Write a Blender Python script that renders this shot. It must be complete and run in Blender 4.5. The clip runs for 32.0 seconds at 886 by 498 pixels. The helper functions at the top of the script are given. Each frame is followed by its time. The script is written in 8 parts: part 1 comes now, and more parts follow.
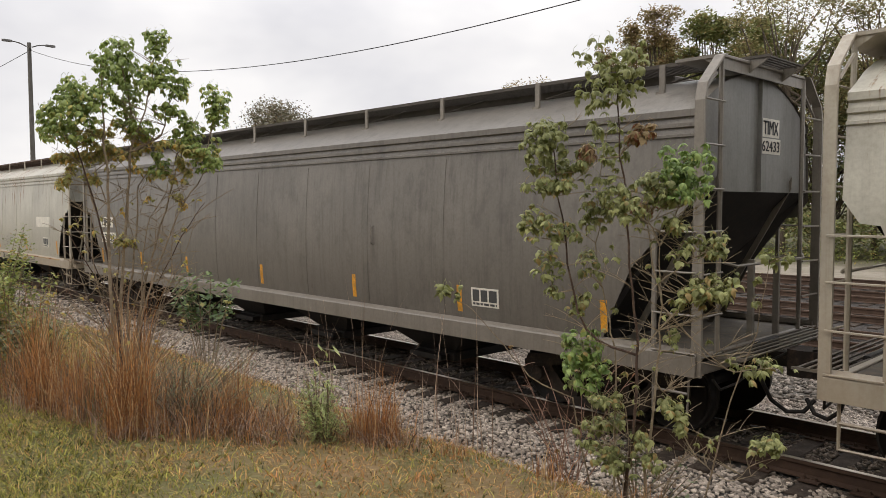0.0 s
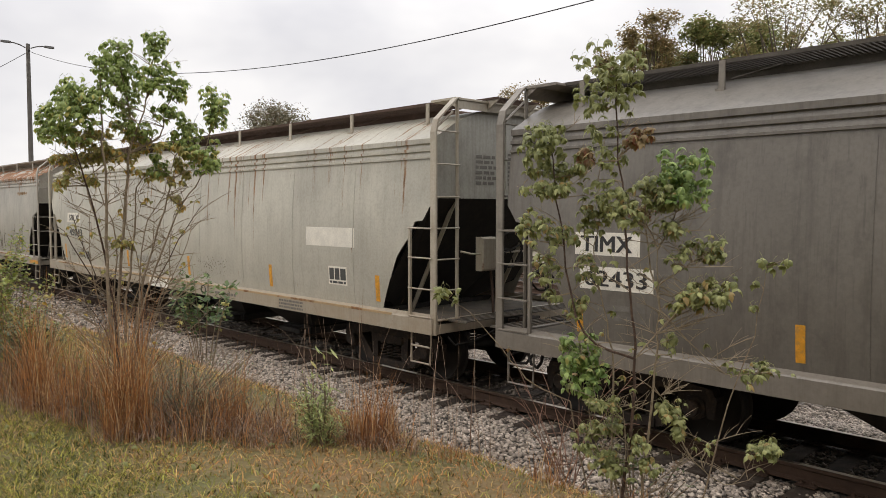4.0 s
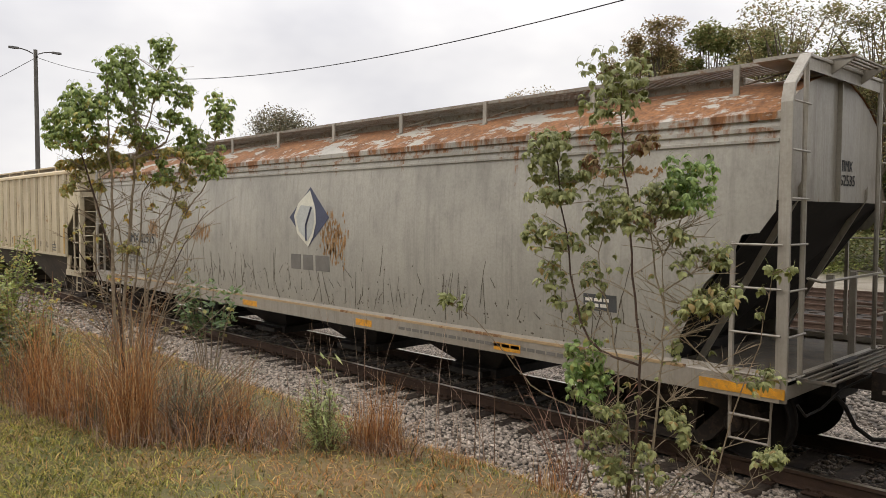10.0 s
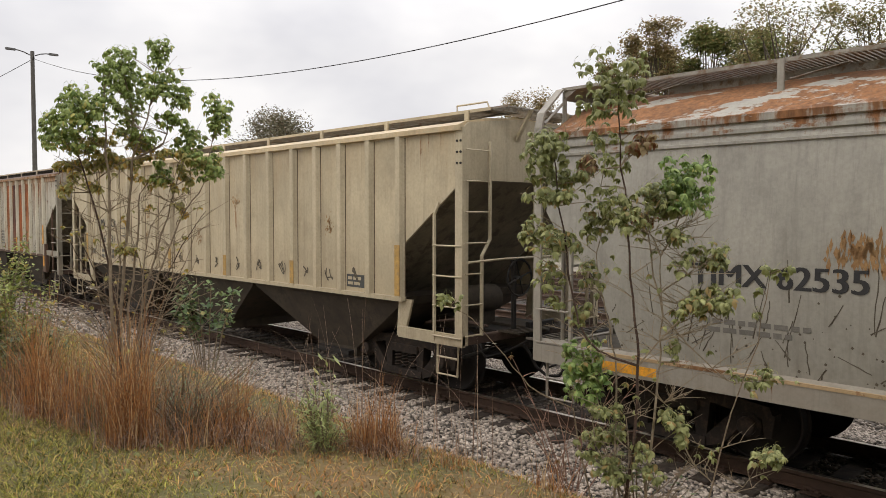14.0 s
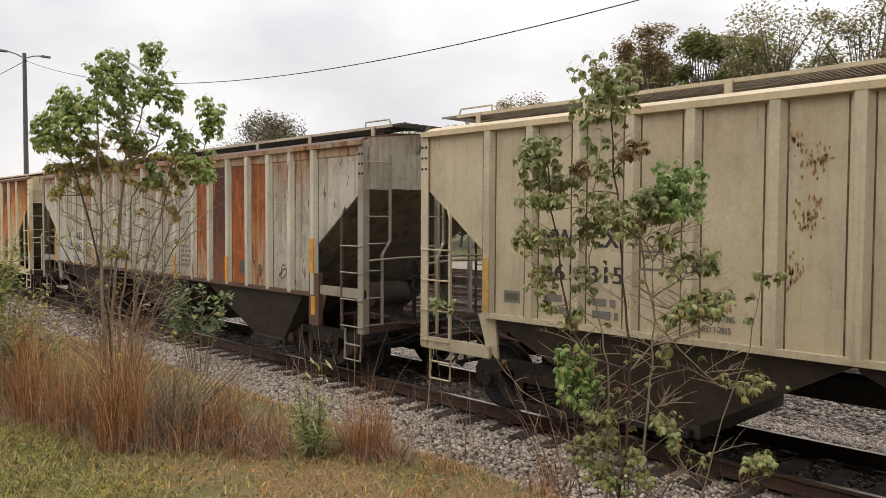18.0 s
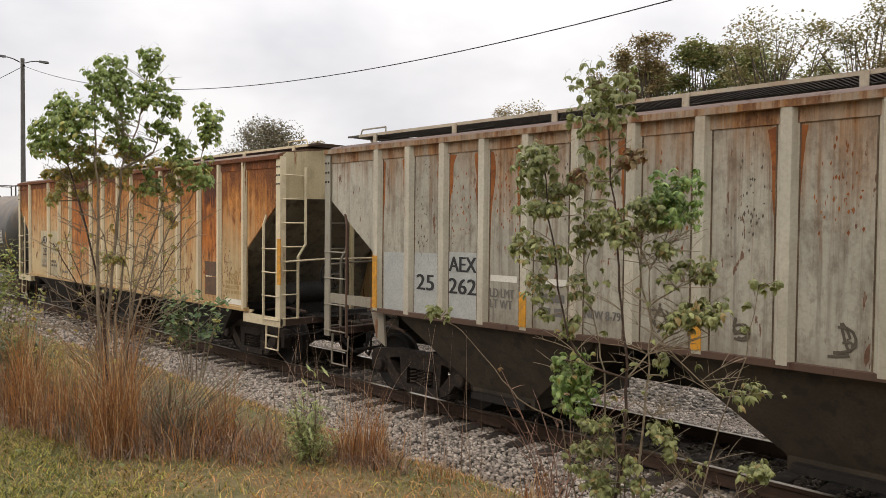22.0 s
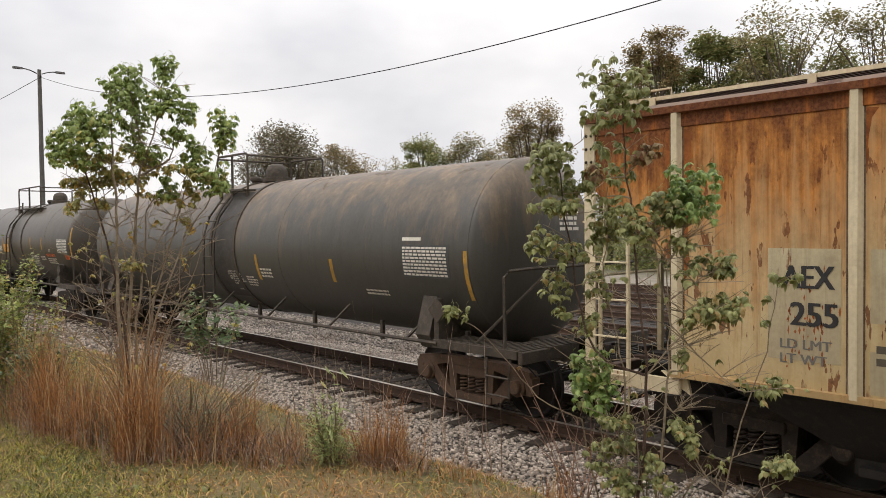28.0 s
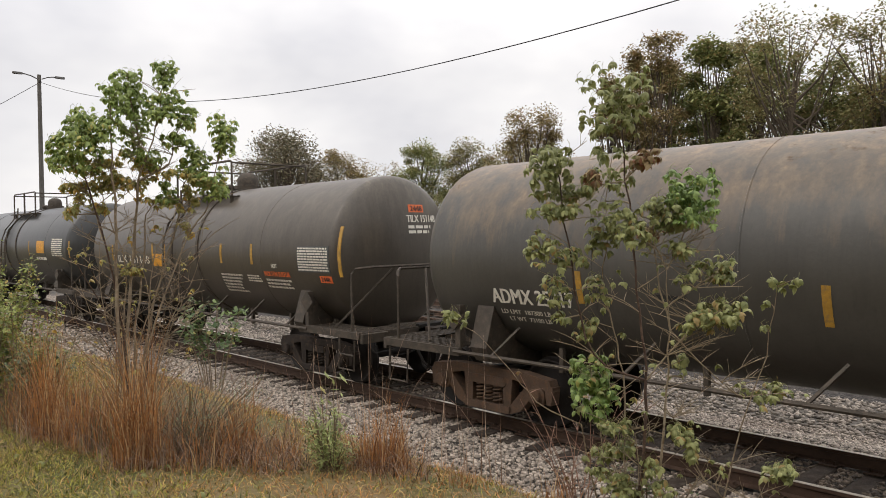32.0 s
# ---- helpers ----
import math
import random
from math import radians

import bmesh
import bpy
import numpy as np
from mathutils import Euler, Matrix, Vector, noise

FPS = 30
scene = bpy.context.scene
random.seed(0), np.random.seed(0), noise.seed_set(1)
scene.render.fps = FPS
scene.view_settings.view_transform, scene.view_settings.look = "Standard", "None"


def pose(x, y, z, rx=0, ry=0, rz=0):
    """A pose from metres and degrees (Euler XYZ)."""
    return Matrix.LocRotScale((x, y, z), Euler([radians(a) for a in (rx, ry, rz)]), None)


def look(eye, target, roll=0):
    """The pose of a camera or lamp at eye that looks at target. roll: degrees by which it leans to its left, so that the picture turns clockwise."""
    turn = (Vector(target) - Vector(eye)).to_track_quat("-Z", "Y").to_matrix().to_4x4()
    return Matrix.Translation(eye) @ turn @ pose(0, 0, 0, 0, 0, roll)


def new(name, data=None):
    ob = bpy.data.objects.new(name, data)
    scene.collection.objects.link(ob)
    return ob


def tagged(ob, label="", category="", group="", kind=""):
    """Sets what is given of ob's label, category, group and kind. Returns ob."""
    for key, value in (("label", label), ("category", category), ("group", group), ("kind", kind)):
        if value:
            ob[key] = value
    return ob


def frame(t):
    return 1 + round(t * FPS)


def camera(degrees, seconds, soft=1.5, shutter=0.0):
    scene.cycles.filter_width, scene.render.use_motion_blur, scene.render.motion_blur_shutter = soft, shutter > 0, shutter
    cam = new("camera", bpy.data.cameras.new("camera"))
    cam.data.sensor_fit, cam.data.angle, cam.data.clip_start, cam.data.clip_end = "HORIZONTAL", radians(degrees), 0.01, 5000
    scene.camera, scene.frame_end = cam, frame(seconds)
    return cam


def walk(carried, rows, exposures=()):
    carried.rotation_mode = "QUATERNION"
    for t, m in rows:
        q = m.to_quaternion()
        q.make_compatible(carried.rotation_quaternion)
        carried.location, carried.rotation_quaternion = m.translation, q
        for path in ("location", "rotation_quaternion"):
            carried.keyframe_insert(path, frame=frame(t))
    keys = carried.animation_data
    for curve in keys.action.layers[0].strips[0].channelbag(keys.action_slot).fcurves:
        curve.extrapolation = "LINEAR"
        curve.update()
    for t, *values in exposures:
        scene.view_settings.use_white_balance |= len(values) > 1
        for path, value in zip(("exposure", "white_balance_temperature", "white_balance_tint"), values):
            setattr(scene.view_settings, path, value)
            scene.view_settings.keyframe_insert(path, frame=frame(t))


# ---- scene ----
# camera: a hand-held telephone on the bank, standing still
EYE = (0.0, -8.78, 2.64)
cam = camera(60.56, 32.0, soft=0.5)
walk(cam, [(t, pose(*EYE, rx, ry, rz)) for t, rx, ry, rz in (
    (0, 86.72, 0.19, 46.38), (0.5, 86.52, 0.08, 46.76), (1, 86.25, 0.27, 46.85), (1.5, 86.39, -0.07, 46.64), (2, 86.27, -0.02, 46.82),
    (2.5, 86.68, -0.02, 46.75), (4.5, 87.00, -0.08, 46.17), (5, 87.14, -0.10, 46.17), (5.5, 87.11, 0.11, 46.45), (6, 87.22, 0.13, 46.56),
    (6.5, 87.28, 0.18, 46.58), (7, 87.59, 0.17, 46.67), (7.5, 87.63, 0.10, 46.70), (8, 87.59, 0.23, 47.07), (8.5, 87.47, 0.09, 47.31),
    (9, 87.58, -0.14, 47.26), (9.5, 87.53, -0.24, 46.80), (10, 87.38, -0.18, 46.62), (10.5, 87.45, -0.05, 46.66), (11, 87.35, -0.00, 46.60),
    (11.5, 87.27, 0.01, 46.56), (12, 87.19, 0.14, 46.99), (12.5, 87.47, -0.15, 46.49), (13, 87.47, -0.06, 46.48), (13.5, 87.50, -0.02, 46.22),
    (14, 87.44, -0.06, 46.45), (14.5, 87.27, 0.01, 46.23), (15, 87.41, -0.28, 46.57), (15.5, 87.13, -0.26, 46.41), (17.5, 87.81, -0.48, 45.88),
    (18, 87.77, -0.30, 45.92), (18.5, 87.84, -0.24, 46.26), (19, 87.87, -0.33, 46.35), (19.5, 88.09, -0.63, 45.54), (20, 88.05, -0.56, 45.56),
    (20.5, 88.15, -0.46, 45.58), (21, 88.08, -0.45, 45.63), (21.5, 88.28, -0.40, 45.69), (22, 88.32, -0.59, 45.71), (22.5, 88.65, -0.88, 46.04),
    (23, 88.89, -1.17, 45.83), (23.5, 88.70, -0.79, 46.00), (24, 88.72, -0.53, 46.17), (24.5, 88.69, -0.24, 46.50), (25, 88.72, -0.20, 46.53),
    (25.5, 88.54, 0.03, 46.63), (27.5, 88.48, 0.38, 46.76), (28, 88.33, 0.69, 46.88), (28.5, 88.39, 0.51, 46.82), (29, 88.38, 0.52, 46.83),
    (29.5, 88.44, 0.59, 46.83), (30, 88.56, 0.72, 46.59), (30.5, 88.71, 0.67, 46.77), (31, 88.70, 0.58, 46.87), (31.5, 88.72, 0.66, 46.87),
    (32, 88.70, 0.69, 46.83),
)], exposures=[(0.0, -0.06, 7050, 15), (32.0, -0.06, 7050, 15)])

# how far the train has rolled along +x, every two seconds
ROLLED = [0.0, 7.63, 15.29, 22.9, 30.45, 38.06, 45.71, 53.25, 60.73, 68.18, 75.5, 82.76, 89.99, 97.17, 104.22, 111.24, 118.07]


def rolled(t):
    """Metres that the train has rolled by t seconds."""
    i = min(int(t / 2), len(ROLLED) - 2)
    a, b = ROLLED[i], ROLLED[i + 1]
    p = ROLLED[i - 1] if i else 2 * a - b
    q = ROLLED[i + 2] if i + 2 < len(ROLLED) else 2 * b - a
    u = t / 2 - i
    ma, mb = (b - p) / 2, (q - a) / 2
    return (2*u**3 - 3*u*u + 1) * a + (u**3 - 2*u*u + u) * ma + (3*u*u - 2*u**3) * b + (u**3 - u*u) * mb


# ---- overcast sky and a weak, wide sun ----
SUN_EL, SUN_AZ = 48.0, 205.0
world = bpy.data.worlds.new("overcast")
scene.world = world
world.use_nodes = True
wn, wl = world.node_tree.nodes, world.node_tree.links
wn.clear()
w_out = wn.new("ShaderNodeOutputWorld")
w_bg = wn.new("ShaderNodeBackground")
w_sky = wn.new("ShaderNodeTexSky")
w_sky.sky_type, w_sky.sun_disc = "NISHITA", False
w_sky.sun_elevation, w_sky.sun_rotation = radians(SUN_EL), radians(SUN_AZ)
w_dim = wn.new("ShaderNodeVectorMath")
w_dim.operation = "SCALE"
w_dim.inputs["Scale"].default_value = 0.1
w_geo = wn.new("ShaderNodeTexCoord")
w_map = wn.new("ShaderNodeMapping")
w_map.inputs["Scale"].default_value = (1.0, 1.0, 2.0)
w_noise = wn.new("ShaderNodeTexNoise")
w_noise.inputs["Scale"].default_value = 1.7
w_noise.inputs["Detail"].default_value = 5
w_noise.inputs["Roughness"].default_value = 0.52
w_ramp = wn.new("ShaderNodeValToRGB")
w_ramp.color_ramp.elements[0].position, w_ramp.color_ramp.elements[0].color = 0.38, (0.64, 0.685, 0.76, 1)
w_ramp.color_ramp.elements[1].position, w_ramp.color_ramp.elements[1].color = 0.58, (0.93, 0.98, 1.02, 1)
w_mix = wn.new("ShaderNodeMix")
w_mix.data_type = "RGBA"
w_mix.inputs["Factor"].default_value = 0.93
wl.new(w_sky.outputs["Color"], w_dim.inputs[0])
wl.new(w_geo.outputs["Generated"], w_map.inputs["Vector"])
wl.new(w_map.outputs["Vector"], w_noise.inputs["Vector"])
wl.new(w_noise.outputs["Fac"], w_ramp.inputs["Fac"])
wl.new(w_dim.outputs["Vector"], w_mix.inputs["A"])
wl.new(w_ramp.outputs["Color"], w_mix.inputs["B"])
wl.new(w_mix.outputs["Result"], w_bg.inputs["Color"])
# an overcast sky is brightest overhead
w_up = wn.new("ShaderNodeSeparateXYZ")
w_rise = wn.new("ShaderNodeMapRange")
for key_, value_ in (("From Min", 0.20), ("From Max", 1.0), ("To Min", 1.08), ("To Max", 2.45)):
    w_rise.inputs[key_].default_value = value_
wl.new(w_geo.outputs["Generated"], w_up.inputs[0])
wl.new(w_up.outputs["Z"], w_rise.inputs["Value"])
wl.new(w_rise.outputs["Result"], w_bg.inputs["Strength"])
wl.new(w_bg.outputs["Background"], w_out.inputs["Surface"])

sun_data = bpy.data.lights.new("sun", "SUN")
sun_data.energy, sun_data.angle, sun_data.color = 0.5, radians(25), (1.0, 0.96, 0.9)
sun = new("sun", sun_data)
_az, _el = radians(SUN_AZ), radians(SUN_EL)
sun.matrix_world = look((0, 0, 60), (-60 * math.cos(_el) * math.sin(_az), -60 * math.cos(_el) * math.cos(_az), 60 - 60 * math.sin(_el)))


# ---- materials ----
def mat_new(name, rough=0.7, metal=0.0):
    m = bpy.data.materials.new(name)
    m.use_nodes = True
    b = m.node_tree.nodes["Principled BSDF"]
    b.inputs["Roughness"].default_value, b.inputs["Metallic"].default_value = rough, metal
    return m, m.node_tree.nodes, m.node_tree.links, b


def n_noise(N, L, vec, scale, detail=4.0, rough=0.55):
    n = N.new("ShaderNodeTexNoise")
    n.inputs["Scale"].default_value, n.inputs["Detail"].default_value, n.inputs["Roughness"].default_value = scale, detail, rough
    L.new(vec, n.inputs["Vector"])
    return n.outputs["Fac"]


def n_map(N, L, vec, scale, loc=(0, 0, 0)):
    m = N.new("ShaderNodeMapping")
    m.inputs["Scale"].default_value, m.inputs["Location"].default_value = scale, loc
    L.new(vec, m.inputs["Vector"])
    return m.outputs["Vector"]


def n_range(N, L, val, a, b, c=0.0, d=1.0):
    r = N.new("ShaderNodeMapRange")
    for k, x in zip(("From Min", "From Max", "To Min", "To Max"), (a, b, c, d)):
        r.inputs[k].default_value = x
    L.new(val, r.inputs["Value"])
    return r.outputs["Result"]


def n_math(N, L, op, a, b):
    m = N.new("ShaderNodeMath")
    m.operation = op
    for i, x in enumerate((a, b)):
        if isinstance(x, (int, float)):
            m.inputs[i].default_value = x
        else:
            L.new(x, m.inputs[i])
    return m.outputs["Value"]


def n_mix(N, L, fac, a, b):
    m = N.new("ShaderNodeMix")
    m.data_type = "RGBA"
    for k, x in (("Factor", fac), ("A", a), ("B", b)):
        if isinstance(x, (int, float)):
            m.inputs[k].default_value = x
        elif isinstance(x, tuple):
            m.inputs[k].default_value = (*x, 1)
        else:
            L.new(x, m.inputs[k])
    return m.outputs["Result"]


def n_bump(N, L, b, height, strength, dist):
    n = N.new("ShaderNodeBump")
    n.inputs["Strength"].default_value, n.inputs["Distance"].default_value = strength, dist
    L.new(height, n.inputs["Height"])
    L.new(n.outputs["Normal"], b.inputs["Normal"])


def tint(c, k):
    """A colour made lighter or darker."""
    return tuple(min(1.0, x * k) for x in c)


def warmed(c):
    """A colour made warmer: the warm cast over the whole place, put into the colour."""
    return (min(1.0, c[0] * 1.06), c[1], c[2] * 0.88)


def surface(name, base, rough=0.75, metal=0.0, scale=3.0, var=0.25, bump=0.15, dist=0.01, other=None, random_tone=0.0):
    """A plain rough surface: grain at two scales, an optional second colour in patches."""
    m, N, L, b = mat_new(name, rough, metal)
    base, other = warmed(base), other and warmed(other)
    v = N.new("ShaderNodeTexCoord").outputs["Object"]
    big, fine = n_noise(N, L, v, scale, 5), n_noise(N, L, v, scale * 14, 3)
    col = n_mix(N, L, n_range(N, L, big, 0.3, 0.7), tint(base, 1 - var), tint(base, 1 + var))
    if other:
        col = n_mix(N, L, n_range(N, L, n_noise(N, L, v, scale * 2.3, 6, 0.65), 0.5, 0.62), col, other)
    col = n_mix(N, L, n_range(N, L, fine, 0.35, 0.65, 0, 0.5), col, tint(base, 0.65))
    if random_tone:
        r = N.new("ShaderNodeObjectInfo").outputs["Random"]
        col = n_mix(N, L, n_range(N, L, r, 0, 1, 0, random_tone), col, tint(base, 0.45))
    L.new(col, b.inputs["Base Color"])
    n_bump(N, L, b, fine, bump, dist)
    return m


def weathered(name, base, rust=(0.23, 0.075, 0.025), amount=0.2, streak=0.3, grime=(0.10, 0.095, 0.085), dirty=0.35, rough=0.55, seed=0.0,
              top=None, spots=0.3, drip=None, deep=0.5, stain=None):
    """Old paint on steel: faded patches, vertical runs, rust blooms, chips, darker low down for splashed dirt and for
    the weaker light there. top: (height, amount) of rust on the roof above it. drip: (from, down to, amount) of rust
    runs out of a seam. stain: (from height, full at height, amount, colour) of thin rust wash, on the tanks of the
    light along their tops.
    """
    rough *= 0.78
    m, N, L, b = mat_new(name, rough)
    base, grime = warmed(base), warmed(grime)
    obj = N.new("ShaderNodeTexCoord").outputs["Object"]
    v = n_map(N, L, obj, (1, 1, 1), (seed * 7.3, seed * 3.1, seed))
    faded = n_noise(N, L, v, 0.7, 6, 0.6)
    col = n_mix(N, L, n_range(N, L, faded, 0.35, 0.68), tint(base, 0.82), tint(base, 1.12))
    runs = n_noise(N, L, n_map(N, L, v, (3.2, 3.2, 0.16)), 2.2, 7, 0.65)
    blotch = n_noise(N, L, v, 1.1, 8, 0.68)
    fine = n_noise(N, L, v, 26, 4, 0.6)
    z = N.new("ShaderNodeSeparateXYZ")
    L.new(obj, z.inputs[0])
    # dark runs of soot and water
    col = n_mix(N, L, n_range(N, L, runs, 0.50, 0.74, 0, dirty), col, grime)
    thin_runs = n_noise(N, L, n_map(N, L, v, (11, 11, 0.35), (5, 3, 8)), 2.0, 6, 0.7)
    col = n_mix(N, L, n_range(N, L, thin_runs, 0.54, 0.72, 0, dirty * 0.8), col, tint(grime, 0.8))
    # smudges
    smudge = n_noise(N, L, n_map(N, L, v, (1, 1, 0.6), (4, 1, 6)), 3.6, 8, 0.7)
    col = n_mix(N, L, n_range(N, L, smudge, 0.50, 0.70, 0, dirty * 0.9), col, grime)
    # darker low down: road dirt, plus painted shade where the side turns under
    low = n_math(N, L, "MULTIPLY", n_range(N, L, z.outputs["Z"], 2.4, 0.8), n_range(N, L, faded, 0.3, 0.62))
    col = n_mix(N, L, n_math(N, L, "MULTIPLY", low, min(0.85, dirty * 1.5)), col, tint(grime, 1.4))
    if stain:
        wash = n_noise(N, L, n_map(N, L, v, (1.7, 1.7, 0.30), (8, 1, 4)), 1.5, 7, 0.7)
        level = n_math(N, L, "ADD", z.outputs["Z"], n_range(N, L, wash, 0.25, 0.75, -1.0, 1.0))
        soaked = n_math(N, L, "MULTIPLY", n_range(N, L, level, stain[0], stain[1]), n_range(N, L, blotch, 0.25, 0.6, 0.55, 1.0))
        mottled = n_noise(N, L, n_map(N, L, v, (1, 1, 0.45), (1, 7, 5)), 7, 8, 0.75)
        hue = n_mix(N, L, n_range(N, L, mottled, 0.38, 0.66), stain[3], tint(stain[3], 0.58))
        hue = n_mix(N, L, n_range(N, L, runs, 0.48, 0.62, 0, 0.7), hue, tint(stain[3], 1.5))
        col = n_mix(N, L, n_math(N, L, "MULTIPLY", soaked, stain[2]), col, hue)
    # rust runs and blooms
    runs2 = n_noise(N, L, n_map(N, L, v, (2.6, 2.6, 0.22), (11, 5, 3)), 1.9, 8, 0.7)
    rr = n_math(N, L, "MULTIPLY", n_range(N, L, runs2, 0.69 - 0.3 * streak, 0.76 - 0.27 * streak), n_range(N, L, blotch, 0.36, 0.56))
    bloom = n_range(N, L, blotch, 0.74 - 0.34 * amount, 0.80 - 0.30 * amount)
    both = n_math(N, L, "MAXIMUM", n_math(N, L, "MULTIPLY", rr, 0.85), bloom)
    if top:
        ragged = n_math(N, L, "ADD", z.outputs["Z"], n_range(N, L, runs2, 0.3, 0.7, -(top[2:] or (0.42,))[0], (top[2:] or (0.42,))[0]))
        zone = n_range(N, L, ragged, top[0] - 0.38, top[0] + 0.12)
        worn = n_range(N, L, n_noise(N, L, n_map(N, L, v, (0.8, 1, 3)), 1.4, 7, 0.66), 0.62 - 0.3 * top[1], 0.62 + (top[3:] or (0.05,))[0] - 0.3 * top[1])
        both = n_math(N, L, "MAXIMUM", both, n_math(N, L, "MULTIPLY", zone, worn))
    if drip:
        fall = n_range(N, L, z.outputs["Z"], drip[1], drip[0], 0, 1)
        under = n_range(N, L, z.outputs["Z"], drip[0] + 0.03, drip[0])
        thin = n_noise(N, L, n_map(N, L, v, (7.5, 0.3, 0.10), (2, 9, 1)), 1.6, 6, 0.7)
        line = n_range(N, L, n_math(N, L, "ADD", thin, n_math(N, L, "MULTIPLY", fall, 0.16)), 0.80 - 0.14 * drip[2], 0.90 - 0.14 * drip[2], 0, 0.68)
        both = n_math(N, L, "MAXIMUM", both, n_math(N, L, "MULTIPLY", line, under))
    chips = n_range(N, L, n_noise(N, L, n_map(N, L, v, (1, 1, 0.4)), 10, 5, 0.7), 0.78 - 0.08 * spots, 0.82 - 0.08 * spots, 0, 0.8)
    both = n_math(N, L, "MAXIMUM", both, chips)
    # ragged, flaking edges
    flake = n_noise(N, L, n_map(N, L, v, (1, 1, 0.5), (6, 2, 9)), 9, 6, 0.7)
    both = n_range(N, L, n_math(N, L, "ADD", both, n_range(N, L, flake, 0.3, 0.7, -0.28, 0.28)), 0.30, 0.72)
    rusty = n_mix(N, L, n_range(N, L, n_noise(N, L, n_map(N, L, v, (1, 1, 0.28)), 16, 5, 0.65), 0.32, 0.68), tint(rust, 0.55), tint(rust, 1.35))
    rusty = n_mix(N, L, n_range(N, L, n_noise(N, L, n_map(N, L, v, (1.5, 1.5, 0.42), (3, 8, 2)), 1.3, 7, 0.68), 0.47, 0.64, 0, deep), rusty, tint(rust, 0.30))
    col = n_mix(N, L, both, col, rusty)
    col = n_mix(N, L, n_range(N, L, fine, 0.4, 0.7, 0, 0.22), col, grime)
    L.new(col, b.inputs["Base Color"])
    L.new(n_range(N, L, both, 0, 1, rough, 0.92), b.inputs["Roughness"])
    dents = n_math(N, L, "ADD", n_math(N, L, "MULTIPLY", faded, 1.0), n_math(N, L, "MULTIPLY", fine, 0.06))
    n_bump(N, L, b, dents, 0.35, 0.04)
    return m


def rusting(name, base, wash, rust, seed, wash_z, rust_z, loose=0.5, runs_part=0.5, flakes=0.4, grime=(0.20, 0.15, 0.09), dirty=0.3, differ=0.5, cover=1.0):
    """Pale paint over rusting steel: a wash that thins out downwards from the roof, dark rust near the top, thin runs, hanging flakes low down. wash_z, rust_z: (none at, full at) heights; differ: how far one sheet is rusted lower than the next."""
    m, N, L, b = mat_new(name, 0.68)
    base, grime = warmed(base), warmed(grime)
    obj = N.new("ShaderNodeTexCoord").outputs["Object"]
    v = n_map(N, L, obj, (1, 1, 1), (seed * 5.7, seed * 2.3, seed * 1.1))
    z = N.new("ShaderNodeSeparateXYZ")
    L.new(obj, z.inputs[0])
    own = n_range(N, L, N.new("ShaderNodeObjectInfo").outputs["Random"], 0, 1, -differ, differ)
    height = n_math(N, L, "ADD", z.outputs["Z"], own)
    broad = n_noise(N, L, n_map(N, L, v, (1, 1, 0.45)), 1.3, 7, 0.65)
    tall = n_noise(N, L, n_map(N, L, v, (5.5, 5.5, 0.22), (3, 1, 7)), 1.7, 7, 0.68)
    hair = n_noise(N, L, n_map(N, L, v, (17, 17, 0.5), (9, 4, 2)), 1.5, 6, 0.7)
    mottle = n_noise(N, L, n_map(N, L, v, (1, 1, 0.55), (2, 6, 4)), 6.5, 8, 0.72)
    fine = n_noise(N, L, v, 28, 4, 0.6)
    col = n_mix(N, L, n_range(N, L, broad, 0.34, 0.66), tint(base, 0.84), tint(base, 1.12))
    col = n_mix(N, L, n_range(N, L, mottle, 0.48, 0.68, 0, dirty), col, grime)
    col = n_mix(N, L, n_range(N, L, tall, 0.50, 0.70, 0, dirty), col, tint(grime, 0.8))
    col = n_mix(N, L, n_range(N, L, z.outputs["Z"], 1.7, 1.0, 0, dirty), col, grime)
    # the wash from above
    level = n_math(N, L, "ADD", height, n_range(N, L, tall, 0.3, 0.7, -loose, loose))
    level = n_math(N, L, "ADD", level, n_range(N, L, broad, 0.3, 0.7, -0.7 * loose, 0.7 * loose))
    wet = n_range(N, L, level, wash_z[0], wash_z[1], 0, cover)
    hue = n_mix(N, L, n_range(N, L, mottle, 0.34, 0.66), tint(wash, 1.35), tint(wash, 0.62))
    hue = n_mix(N, L, n_range(N, L, hair, 0.46, 0.66, 0, 0.6), hue, tint(wash, 0.5))
    col = n_mix(N, L, wet, col, hue)
    # thin runs at every height
    far = n_math(N, L, "MULTIPLY", n_range(N, L, hair, 0.60, 0.72, 0, runs_part), n_range(N, L, broad, 0.36, 0.56))
    col = n_mix(N, L, far, col, tint(rust, 1.5))
    # dark rust
    level = n_math(N, L, "ADD", height, n_range(N, L, tall, 0.3, 0.7, -0.8 * loose, 0.8 * loose))
    level = n_math(N, L, "ADD", level, n_range(N, L, mottle, 0.3, 0.7, -0.35, 0.35))
    level = n_math(N, L, "ADD", level, n_range(N, L, broad, 0.3, 0.7, -0.45, 0.45))
    eaten = n_range(N, L, level, rust_z[0], rust_z[1], 0, 0.92)
    hang = n_noise(N, L, n_map(N, L, v, (1.6, 1.6, 0.42), (7, 7, 1)), 7, 4, 0.55)
    chips = n_math(N, L, "MULTIPLY", n_range(N, L, hang, 0.70 - 0.10 * flakes, 0.715 - 0.10 * flakes, 0, 0.85), n_range(N, L, broad, 0.44, 0.50))
    eaten = n_math(N, L, "MAXIMUM", eaten, chips)
    dark = n_mix(N, L, n_range(N, L, fine, 0.35, 0.65), tint(rust, 0.6), tint(rust, 1.4))
